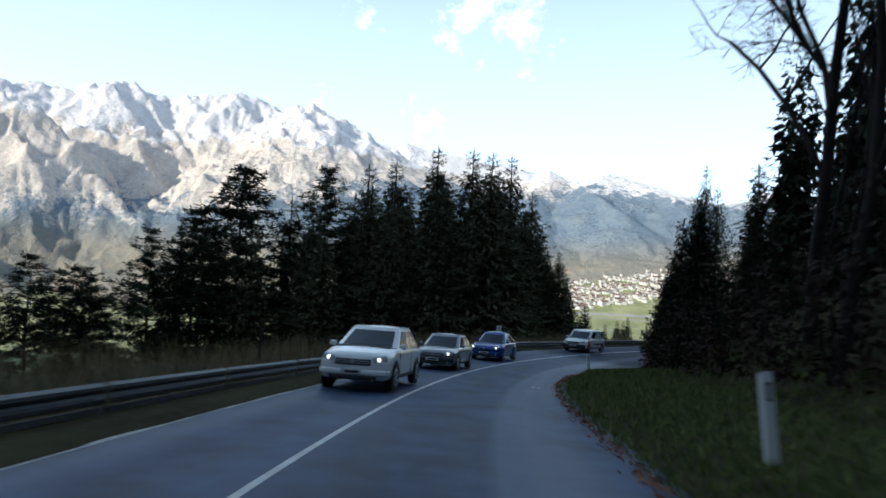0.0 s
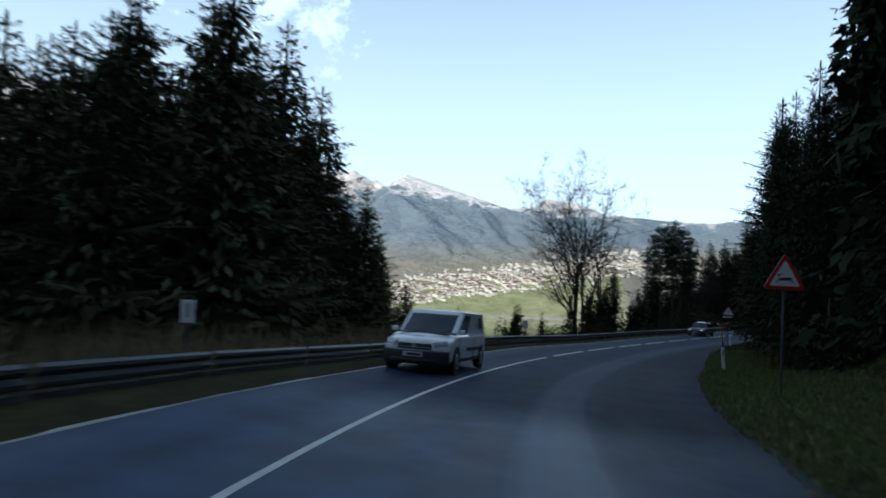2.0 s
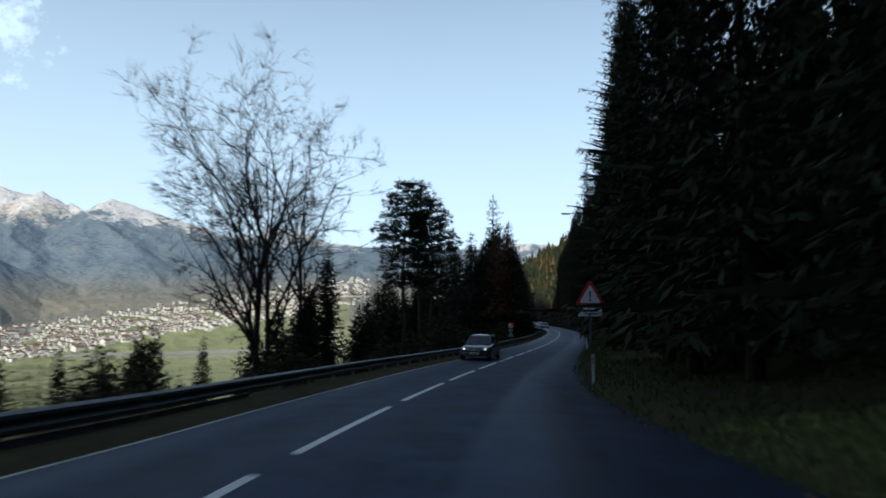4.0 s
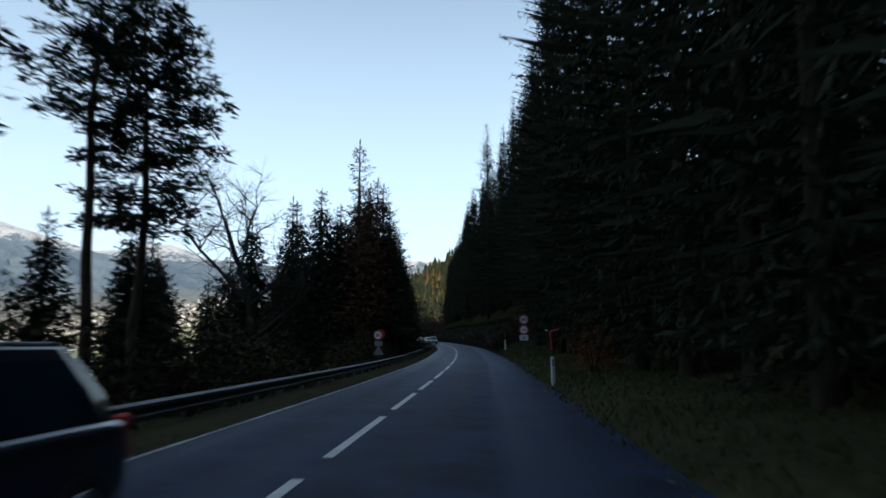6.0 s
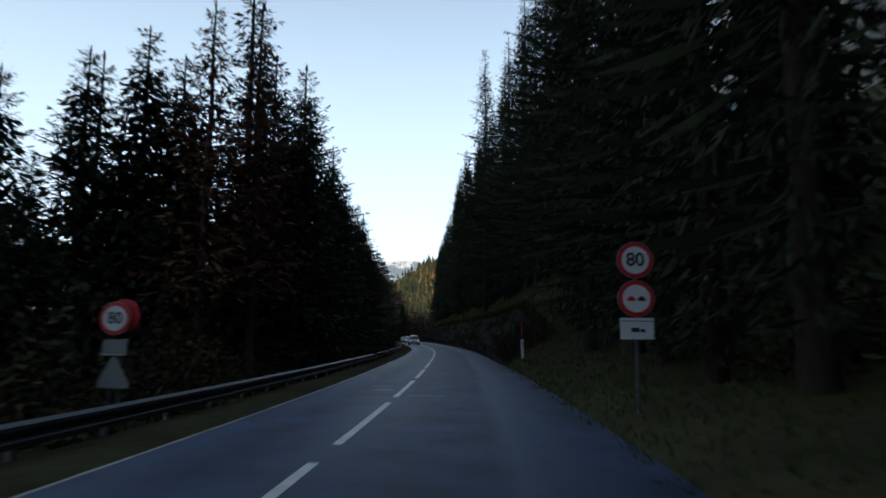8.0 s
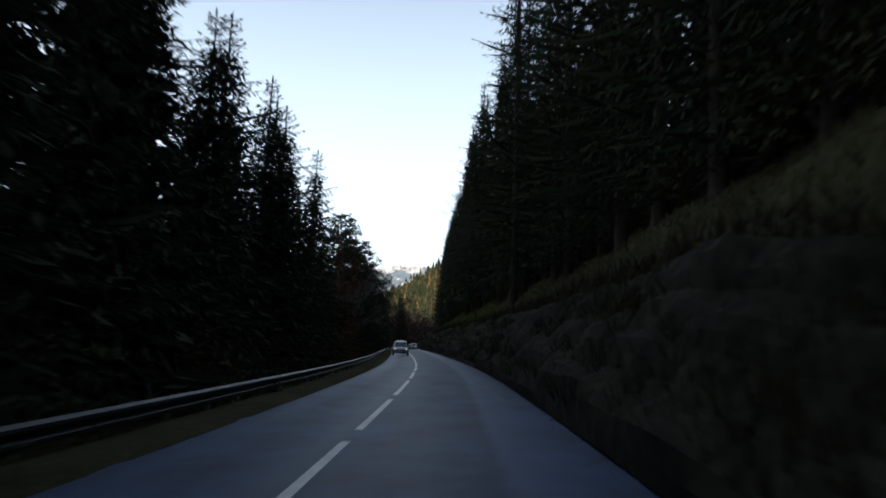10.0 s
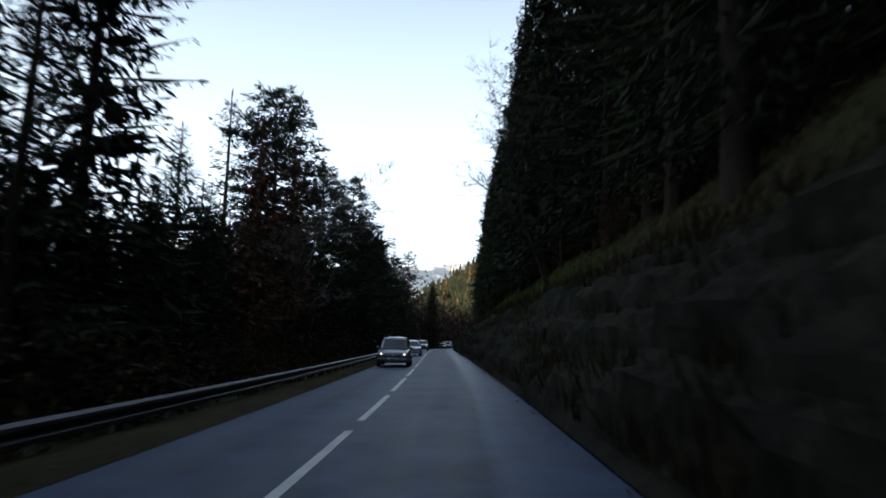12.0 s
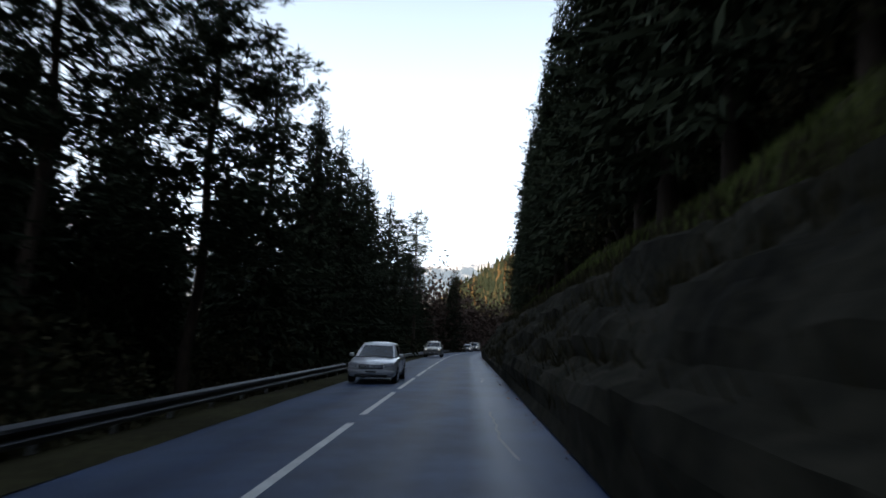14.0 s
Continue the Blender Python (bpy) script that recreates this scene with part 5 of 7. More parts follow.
RAIL_TOP = 0.40
BEAM, POST, BOARD = beam_mesh(4.02), post_mesh(), board_mesh(4.0)
for first, last in ((-56, 88), (88, 220), (220, 384)):
    rail = thing("guard_rail", "grey galvanised steel guard rail along the valley side of the road", "guard rail", "guard rails", m=place(first, RAIL_U))
    inv = rail.matrix_basis.inverted()
    for s in np.arange(first, last, 4.0):
        a = Vector(on(s, RAIL_U, RAIL_TOP - 0.155))
        b = Vector(on(s + 4.0, RAIL_U, RAIL_TOP - 0.155))
        ob = part("beam", BEAM, None, rail)
        ob.matrix_basis = inv @ Matrix.Translation(a) @ (b - a).to_track_quat("Y", "Z").to_matrix().to_4x4()
        for q in (0.0, 2.0):
            ob = part("post", POST, None, rail)
            ob.matrix_basis = inv @ place(s + q, RAIL_U - 0.07, 0.12)
        if s < 84:
            lo = Vector((0, 0, -0.34))
            ob = part("lower_board", BOARD, None, rail)
            ob.matrix_basis = inv @ Matrix.Translation(a + lo) @ (b - a).to_track_quat("Y", "Z").to_matrix().to_4x4()


# ---- more materials ----
def plain(name, c, rough=0.5, metal=0.0, spec=0.5, coat=0.0):
    m, nt, b = base(name, rough, metal, spec)
    n = noise_of(nt, 40, 3, 0.6)
    col = blend(nt, c, tuple(v * 0.75 for v in c), n)
    nt.links.new(blend(nt, c, col, 0.5), b.inputs["Base Color"])
    b.inputs["Coat Weight"].default_value = coat
    b.inputs["Coat Roughness"].default_value = 0.08
    return m


def lit(name, c, strength):
    m, nt, b = base(name, 0.3)
    b.inputs["Base Color"].default_value = (*c, 1)
    b.inputs["Emission Color"].default_value = (*c, 1)
    b.inputs["Emission Strength"].default_value = strength
    return m


def car_paint(name, c, metal=0.35):
    m, nt, b = base(name, 0.32, metal, 0.5)
    dirt = noise_of(nt, 3.0, 5, 0.6)
    nt.links.new(blend(nt, c, tuple(v * 0.7 + 0.015 for v in c), ramp(nt, dirt, [(0.45, (0, 0, 0)), (0.75, (0.6, 0.6, 0.6))])), b.inputs["Base Color"])
    b.inputs["Coat Weight"].default_value, b.inputs["Coat Roughness"].default_value = 0.8, 0.06
    return m


def glass_dark(name):
    m, nt, b = base(name, 0.05, 0.0, 0.7)
    # some of the reflected sky's blue is mixed into the glass colour
    nt.links.new(ramp(nt, noise_of(nt, 2.0, 3), [(0.3, (0.008, 0.015, 0.026)), (0.7, (0.016, 0.032, 0.055))]), b.inputs["Base Color"])
    b.inputs["Specular IOR Level"].default_value = 0.33
    return m


M.update({
    "white_plastic": plain("white_post_plastic", (0.72, 0.72, 0.70), 0.55),
    "black_plastic": plain("black_plastic", (0.018, 0.018, 0.02), 0.5),
    "red_plastic": plain("red_plastic", (0.62, 0.045, 0.025), 0.5),
    "sign_white": plain("sign_white", (0.78, 0.79, 0.80), 0.45),
    "sign_red": plain("sign_red", (0.55, 0.02, 0.025), 0.45),
    "sign_black": plain("sign_black", (0.015, 0.015, 0.018), 0.5),
    "sign_back": plain("sign_back_aluminium", (0.33, 0.34, 0.35), 0.5, 0.6),
    "reflector": plain("reflector", (0.45, 0.46, 0.48), 0.15),
    "box_grey": plain("grey_box", (0.42, 0.43, 0.42), 0.6),
    "tyre": plain("tyre_rubber", (0.02, 0.02, 0.021), 0.85),
    "rim": plain("alloy_rim", (0.42, 0.43, 0.45), 0.3, 0.9),
    "glass": glass_dark("car_glass"),
    "lamp": lit("lit_headlight", (1.0, 0.93, 0.80), 1.8),
    "lens": plain("headlight_lens", (0.55, 0.57, 0.60), 0.12, 0.2),
    "dark_trim": plain("dark_trim", (0.025, 0.026, 0.028), 0.55),
    "plate": plain("number_plate", (0.62, 0.63, 0.64), 0.5),
    "silver": car_paint("silver_paint", (0.62, 0.63, 0.65), 0.45),
    "dull_silver": car_paint("dull_silver_paint", (0.17, 0.185, 0.21), 0.5),
    "white_car": car_paint("white_paint", (0.84, 0.84, 0.83), 0.05),
    "grey_car": car_paint("grey_paint", (0.20, 0.23, 0.25), 0.5),
    "blue_car": car_paint("blue_paint", (0.008, 0.055, 0.27), 0.3),
    "black_car": car_paint("dark_blue_paint", (0.012, 0.015, 0.028), 0.3),
    "beige_car": car_paint("beige_paint", (0.32, 0.29, 0.25), 0.4),
    # mossy rock; its colour also carries the shade under the trees
    "rock": grained("shaded_mossy_rock", (0.008, 0.008, 0.0065), (0.044, 0.040, 0.029), 2.6, 0.95, wide=0.35, strength=0.9, spec=0.03),
})


# ---- roadside posts and signs ----
def post_body(bm):
    """A tapered hollow-looking post, slanted at the top."""
    ring = [(-0.072, -0.05), (0.072, -0.05), (0.055, 0.05), (0, 0.065), (-0.055, 0.05)]
    rows = [(0.0, 1.0), (0.7, 0.97), (0.93, 0.93)]
    vs = [[bm.verts.new((x * k, y * k, z + (0.05 if (z > 0.9 and y > 0) else 0))) for x, y in ring] for z, k in rows]
    for a, b in zip(vs, vs[1:]):
        for i in range(5):
            bm.faces.new((a[i], a[(i + 1) % 5], b[(i + 1) % 5], b[i]))
    bm.faces.new(vs[-1])


def delineator(s, u, h=0.95, pole=0.0, bend=0.0, lean=0.0):
    z = float(land(s, u)) - 0.06
    ob = thing("delineator_post", "white roadside delineator post " + ("with a bent red snow pole" if pole else "with a black band"), "road post", "delineator posts", m=place(s, u, z) @ pose(0, 0, 0, 0, lean, 180))
    bm = bmesh.new()
    post_body(bm)
    me = part("post", bm, M["white_plastic"], ob)
    me.scale = (1, 1, h / 0.93)
    part("reflector_frame", boxed((0.055, 0.012, 0.20), (0, 0.058, h - 0.16), bevel=0.003), M["black_plastic"], ob, "black reflector frame")
    part("reflector", boxed((0.035, 0.008, 0.15), (0, 0.067, h - 0.16), bevel=0.002), M["reflector"], ob)
    if pole:
        top = h + pole
        part("pole_sleeve", tubed((0, -0.02, h - 0.05), (0, -0.02, h + pole * 0.3), 0.035, 0.03), M["black_plastic"], ob, "black pole sleeve")
        if bend:
            part("snow_pole", tubed((0, -0.02, h + pole * 0.3), (0.04, -0.02, top), 0.022, 0.02), M["red_plastic"], ob, "red snow pole")
            part("pole_tip", tubed((0.04, -0.02, top), (bend, -0.02, top + 0.07), 0.02, 0.018), M["red_plastic"], ob, "bent red pole tip")
            part("pole_band", tubed((0.10, -0.02, top + 0.025), (0.19, -0.02, top + 0.055), 0.023, 0.023), M["white_plastic"], ob, "white band")
        else:
            part("snow_pole", tubed((0, -0.02, h + pole * 0.3), (0, -0.02, top), 0.022, 0.018), M["red_plastic"], ob, "red snow pole")
    return ob


delineator(5.9, 4.9, 0.95, 0, 0, 7)
delineator(29.0, 3.95, 0.85, 0.85, 0, 1)
delineator(63.6, 6.85, 0.9, 0.95, -0.26, 4)
delineator(91.5, 4.4, 0.9)
delineator(125.8, 3.98, 0.88, 0.85, -0.26, 2)
delineator(165.0, 4.3, 0.85, 0.85, 0, 2)


def prism(points, depth, y):
    """A flat plate with the given outline in the x-z plane, front face at y."""
    bm = bmesh.new()
    a = [bm.verts.new((x, y, z)) for x, z in points]
    b = [bm.verts.new((x, y + depth, z)) for x, z in points]
    bm.faces.new(a)
    bm.faces.new(b[::-1])
    n = len(points)
    for i in range(n):
        bm.faces.new((a[i], b[i], b[(i + 1) % n], a[(i + 1) % n]))
    bmesh.ops.recalc_face_normals(bm, faces=bm.faces)
    return bm


def disc(r, n=40):
    return [(r * math.cos(6.28318 * i / n), r * math.sin(6.28318 * i / n)) for i in range(n)]


def moved(pts, x, z):
    return [(px + x, pz + z) for px, pz in pts]


def tri(side, rad=0.05):
    """A triangle with rounded corners, its middle at the origin."""
    h = side * 0.866
    out = []
    for cx, cz, a0 in ((0, h * 2 / 3 - 2 * rad, 30), (-side / 2 + 1.732 * rad, -h / 3 + rad, 150), (side / 2 - 1.732 * rad, -h / 3 + rad, 270)):
        for k in range(5):
            a = radians(a0 + 30 * k)
            out.append((cx + rad * math.cos(a), cz + rad * math.sin(a)))
    return out


def pole_part(ob, height, r=0.03, x=0.0, lean=0.0):
    part("pole", tubed((x, 0.04, -0.5), (x + lean, 0.04, height), r, r, 12), M["dull_steel"], ob, "grey steel pole")


def lettering(ob, body, size, at, mat, name="numerals"):
    cu = bpy.data.curves.new(name, "FONT")
    cu.body, cu.size, cu.align_x, cu.align_y, cu.extrude, cu.offset = body, size, "CENTER", "CENTER", 0.002, 0.006
    tmp = bpy.data.objects.new("tmp", cu)
    scene.collection.objects.link(tmp)
    me = bpy.data.meshes.new_from_object(tmp.evaluated_get(bpy.context.evaluated_depsgraph_get()))
    bpy.data.objects.remove(tmp)
    me.materials.clear()
    me.materials.append(mat)
    t = part(name, me, None, ob)
    t.matrix_basis = pose(*at, 90, 0, 0)
    return t


def warning_sign(s, u, apex, label, side=0.95, plate=False, animal=True, turn=0):
    z0 = float(land(s, u))
    ob = thing("warning_sign", label, "road sign", "road signs", m=place(s, u, z0, turn))
    mid = apex - z0 - side * 0.866 * 2 / 3
    pole_part(ob, apex - z0 - 0.08)
    part("backing", prism(moved(tri(side, 0.06), 0, mid), 0.012, 0.0), M["sign_back"], ob)
    part("red_border", prism(moved(tri(side - 0.02, 0.055), 0, mid), 0.006, -0.005), M["sign_red"], ob, "red sign border")
    part("white_field", prism(moved(tri(side * 0.70, 0.03), 0, mid), 0.004, -0.009), M["sign_white"], ob, "white sign field")
    if animal:
        body = [(-0.16, -0.02), (-0.05, 0.01), (0.10, 0.02), (0.17, 0.0), (0.14, -0.05), (0.02, -0.055), (-0.12, -0.06)]
        part("symbol", prism(moved(body, 0.0, mid - 0.02), 0.003, -0.0125), M["sign_black"], ob, "black leaping deer shape")
        for a, b in (((-0.13, -0.04), (-0.20, -0.11)), ((0.12, -0.03), (0.19, -0.10)), ((-0.12, 0.0), (-0.16, 0.10)), ((-0.14, 0.06), (-0.06, 0.11))):
            part("symbol_limb", tubed((a[0], -0.011, mid - 0.02 + a[1]), (b[0], -0.011, mid - 0.02 + b[1]), 0.012, 0.010, 6), M["sign_black"], ob)
    else:
        part("symbol", prism(moved([(-0.03, 0.18), (0.03, 0.18), (0.018, -0.04), (-0.018, -0.04)], 0, mid), 0.003, -0.0125), M["sign_black"], ob)
        part("symbol", prism(moved(disc(0.032, 16), 0, mid - 0.11), 0.003, -0.0125), M["sign_black"], ob)
    if plate:
        zc = mid - side * 0.29 - 0.20
        part("plate", boxed((0.72, 0.012, 0.26), (0, 0.0, zc), bevel=0.004), M["sign_white"], ob, "white supplementary plate")
        part("plate_line", boxed((0.46, 0.004, 0.05), (0, -0.008, zc + 0.03)), M["sign_black"], ob)
        part("plate_line", boxed((0.34, 0.004, 0.04), (0, -0.008, zc - 0.05)), M["sign_black"], ob)
    return ob


warning_sign(50.0, 7.2, 3.75, "red-bordered triangular warning sign with a black deer on a grey pole", 1.0, turn=12)
warning_sign(90.7, 4.3, 3.35, "red-bordered triangular warning sign with a white plate beneath", 0.95, plate=True, animal=False)


def round_face(ob, x, z, r=0.30, y=0.0):
    part("backing", prism(moved(disc(r), x, z), 0.012, y), M["sign_back"], ob)
    part("red_border", prism(moved(disc(r - 0.01), x, z), 0.006, y - 0.005), M["sign_red"], ob, "red sign border")
    part("white_field", prism(moved(disc(r * 0.74), x, z), 0.004, y - 0.009), M["sign_white"], ob, "white sign field")


sg = thing("speed_sign", "stack of two round red-bordered signs and a white plate", "road sign", "road signs", m=place(145.0, 4.27, float(land(145.0, 4.27)), 4))
z0 = 2.68 - float(land(145.0, 4.27))
pole_part(sg, z0 + 0.25)
round_face(sg, 0, z0)
lettering(sg, "80", 0.30, (0, -0.010, z0), M["sign_black"])
round_face(sg, 0, z0 - 0.62)
for x, w, mat in ((-0.085, 0.13, "sign_red"), (0.085, 0.13, "sign_black")):
    part("car_symbol", boxed((w, 0.004, 0.045), (x, -0.011, z0 - 0.635), bevel=0.001), M[mat], sg)
    part("car_symbol", boxed((w * 0.5, 0.004, 0.03), (x, -0.011, z0 - 0.60), bevel=0.001), M[mat], sg)
part("plate", boxed((0.54, 0.012, 0.34), (0, 0, z0 - 1.10), bevel=0.004), M["sign_white"], sg, "white plate with a vehicle shape")
part("plate_line", boxed((0.50, 0.004, 0.012), (0, -0.008, z0 - 0.98)), M["sign_black"], sg)
part("vehicle_symbol", boxed((0.13, 0.004, 0.07), (-0.03, -0.008, z0 - 1.12), bevel=0.001), M["sign_black"], sg)
part("vehicle_symbol", boxed((0.07, 0.004, 0.05), (0.09, -0.008, z0 - 1.13), bevel=0.001), M["sign_black"], sg)

sl = thing("speed_sign", "round speed sign above grey backs of two smaller signs", "road sign", "road signs", m=place(146.2, -4.9, float(land(146.2, -4.9)), -6))
z0 = 1.72 - float(land(146.2, -4.9))
for x in (-0.05, 0.13):
    pole_part(sl, z0 + (0.1 if x < 0 else -0.4), 0.028, x)
round_face(sl, 0, z0, 0.31)
lettering(sl, "80", 0.30, (0, -0.010, z0), M["sign_black"])
part("back_disc", prism(moved(disc(0.31), 0.12, z0 + 0.05), 0.01, 0.09), M["sign_red"], sl)
part("plate_back", boxed((0.50, 0.012, 0.30), (0.03, 0.0, z0 - 0.52), bevel=0.03), M["sign_back"], sl)
part("triangle_back", prism(moved(tri(0.72, 0.05), 0.03, z0 - 1.05), 0.012, 0.0), M["sign_back"], sl, "bare grey back of a triangular sign")


def marker_board(s, u, h, w=0.36, tall=0.55):
    z = float(land(s, u))
    ob = thing("marker_board", "pale grey board on a short post behind the guard rail", "marker", "marker boards", m=place(s, u, z, 6))
    part("post", boxed((0.07, 0.07, h - z + 0.4), (0, 0.05, (h - z) / 2 - 0.2), bevel=0.008), M["dull_steel"], ob)
    part("board", boxed((w, 0.03, tall), (0, 0, h - z - tall / 2), bevel=0.012), M["sign_white"], ob, "pale board")
    part("slot", boxed((w * 0.3, 0.008, tall * 0.62), (0, -0.018, h - z - tall * 0.45), bevel=0.002), M["box_grey"], ob)


marker_board(47.5, -6.6, 1.25)
marker_board(30.2, -7.0, 1.05)
marker_board(76.0, -6.0, 1.15)
for s, u, h in ((20.5, -7.0, 1.3), (25.5, -7.6, 1.2), (36, -7.4, 1.2), (41, -7.2, 1.1), (53, -7.0, 1.2), (100, -5.5, 1.0)):
    z = float(land(s, u))
    fp_ = thing("fence_post", "weathered wooden fence post in dry grass", "fence post", "fence posts", m=place(s, u, z))
    part("post", tubed((0, 0, -0.4), (0.03, 0, h), 0.06, 0.05, 9), M["grey_bark"], fp_)


# ---- cars ----
def loft(sections, close=True):
    """Joins rings of equal length into one skin; each ring is a list of (x, y, z)."""
    bm = bmesh.new()
    rows = [[bm.verts.new(p) for p in ring] for ring in sections]
    n = len(rows[0])
    for a, b in zip(rows, rows[1:]):
        for i in range(n):
            bm.faces.new((a[i], a[(i + 1) % n], b[(i + 1) % n], b[i]))
    if close:
        bm.faces.new(rows[0][::-1])
        bm.faces.new(rows[-1])
    bmesh.ops.recalc_face_normals(bm, faces=bm.faces)
    for f in bm.faces:
        f.smooth = True
    return bm


def spline(rows, n):
    """n rows on a smooth curve through the given rows."""
    rows = np.asarray(rows, float)
    k = len(rows)
    pad = np.vstack([2 * rows[0] - rows[1], rows, 2 * rows[-1] - rows[-2]])
    out = []
    for q in np.linspace(0, k - 1, n):
        i = min(int(q), k - 2)
        t = q - i
        p0, p1, p2, p3 = pad[i:i + 4]
        out.append(0.5 * (2 * p1 + (p2 - p0) * t + (2 * p0 - 5 * p1 + 4 * p2 - p3) * t * t + (3 * p1 - p0 - 3 * p2 + p3) * t ** 3))
    return np.array(out)


def body_shell(stations, w, L, bow):
    """Smooth car body: stations of (y, width, sill, shoulder, deck); nose and tail bow back towards the corners."""
    rings = []
    for y, k, zb, zm, zt in spline(stations, 46):
        half = spline([(k * w * 0.86, zb), (k * w * 0.965, zb + 0.05), (k * w * 0.995, zb + (zm - zb) * 0.35), (k * w, zb + (zm - zb) * 0.68), (k * w * 0.985, zm - 0.03), (k * w * 0.935, zm + (zt - zm) * 0.55), (k * w * 0.80, zt - 0.004), (k * w * 0.45, zt + 0.022), (0.0, zt + 0.03)], 19)
        ring = [(-x, z) for x, z in half] + [(x, z) for x, z in half[-2::-1]]
        front, back = max(0.0, 1 - y / 1.1), max(0.0, 1 - (L - y) / 0.8)
        rings.append([(x, y + (bow * front - 0.16 * back) * (x / w) ** 2, z) for x, z in ring])

    def cap(ring, sign):
        zc, yc = sum(p[2] for p in ring) / len(ring), min(p[1] for p in ring) if sign < 0 else max(p[1] for p in ring)
        return [[(x * k, yc + (y - yc) * k * k + sign * dy, zc + (z - zc) * k) for x, y, z in ring] for k, dy in ((0.95, 0.012), (0.82, 0.024), (0.5, 0.03), (0.15, 0.032))]

    return loft(cap(rings[0], -1)[::-1] + rings + cap(rings[-1], 1))


def bowed(hx, z, h, y0, bow, w, depth=0.05, n=16):
    """A bar across the car's nose that bends back towards the corners."""
    prof = [(0.012, -0.5), (0.0, -0.36), (0.0, 0.36), (0.012, 0.5), (depth, 0.5), (depth, -0.5)]
    return loft([[(x, y0 + bow * (x / w) ** 2 + py, z + pz * h) for py, pz in prof] for x in np.linspace(-hx, hx, n)])


def greenhouse(ob, paint, w0, w1, z0, z1, y1, y2, y3, y4, dome, cargo=False, doors=2):
    """Cabin over the shoulder line: bowed windscreen, side and rear glass, painted pillars and a domed roof."""
    NF, NS, NV = 12, 16, 9

    def outline(v):
        z = z0 + (z1 - z0) * v
        yf, yr = y1 + (y2 - y1) * v ** 0.94, y4 + (y3 - y4) * v ** 1.25
        ww = w0 + (w1 - w0) * v ** 1.25
        pts = []
        for i in range(NF):
            q = -1 + 2 * i / NF
            pts.append((ww * q * (1 - 0.03 * q * q), yf + 0.20 * q * q * (1 - 0.3 * v), z))
        for i in range(NS):
            t = i / NS
            pts.append((ww * (0.97 + 0.03 * math.sin(math.pi * t)), yf + 0.20 * (1 - 0.3 * v) + (yr - 0.10 - yf - 0.20 * (1 - 0.3 * v)) * t, z))
        for i in range(NF):
            q = 1 - 2 * i / NF
            pts.append((ww * q * (1 - 0.03 * q * q), yr - 0.10 * q * q, z))
        for i in range(NS):
            t = 1 - i / NS
            pts.append((-ww * (0.97 + 0.03 * math.sin(math.pi * t)), yf + 0.20 * (1 - 0.3 * v) + (yr - 0.10 - yf - 0.20 * (1 - 0.3 * v)) * t, z))
        return pts

    rows = [outline(v) for v in np.linspace(0, 1, NV)]
    top = rows[-1]
    cx, cy = 0.0, sum(p[1] for p in top) / len(top)
    for k in (0.985, 0.93, 0.8, 0.55, 0.25, 0.02):
        rows.append([(x * k, cy + (y - cy) * k, z1 + 0.012 + dome * (1 - k ** 2.2)) for x, y, z in top])
    n = len(top)
    posts = {0, NS // 2 - 1, NS - 1} if doors == 2 else {0, NS // 2, NS - 1}
    kinds = {}
    for j in range(len(rows) - 1):
        for i in range(n):
            if j >= NV - 1:
                kind = "roof"
            elif j == NV - 2 or j == 0 and not i < NF:
                kind = "pillar"
            elif i < NF:
                kind = "pillar" if i in (0, NF - 1) and j > 0 else "windscreen"
            elif i < NF + NS or i >= 2 * NF + NS:
                m = i - NF if i < NF + NS else 2 * NF + 2 * NS - 1 - i
                if m in posts or cargo and m > NS // 4:
                    kind = "pillar"
                else:
                    kind = "side_window_" + ("r" if i < NF + NS else "l") + ("f" if m < NS // 2 else "b")
            else:
                m = i - NF - NS
                kind = "pillar" if m in (0, NF - 1) or j < 2 or cargo else "rear_window"
            kinds.setdefault(kind, []).append((j, i))
    for kind, cells in sorted(kinds.items()):
        bm, seen = bmesh.new(), {}
        for j, i in cells:
            vs = []
            for jj, ii in ((j, i), (j, (i + 1) % n), (j + 1, (i + 1) % n), (j + 1, i)):
                if (jj, ii) not in seen:
                    seen[(jj, ii)] = bm.verts.new(rows[jj][ii])
                vs.append(seen[(jj, ii)])
            bm.faces.new(vs).smooth = True
        bmesh.ops.recalc_face_normals(bm, faces=bm.faces)
        glassy = "wind" in kind
        part("_".join(kind.split("_")[:2]) if kind.startswith("side") else kind, bm, M["glass"] if glassy else M[paint], ob, "dark bluish glass" if glassy else "")


def wheel(ob, x, y, r, w=0.2):
    side = 1 if x > 0 else -1
    bm = bmesh.new()
    tube(bm, (x - side * w, y, r), (x, y, r), r, r, 28)
    bmesh.ops.bevel(bm, geom=[e for e in bm.edges if e.calc_length() < r * 0.3 and abs(e.verts[0].co.x - e.verts[1].co.x) < 1e-4], offset=0.025, segments=2, affect="EDGES")
    t = part("wheel", bm, M["tyre"], ob, "black tyre")
    bm = bmesh.new()
    tube(bm, (x - side * 0.02, y, r), (x + side * 0.012, y, r), r * 0.66, r * 0.60, 24)
    part("rim", bm, M["rim"], t)
    for k in range(5):
        a = 6.283 * k / 5
        part("spoke_gap", boxed((0.012, r * 0.20, r * 0.26), (x + side * 0.012, y + math.cos(a) * r * 0.38, r + math.sin(a) * r * 0.38), Euler((a, 0, 0)), 0.004), M["dark_trim"], t)


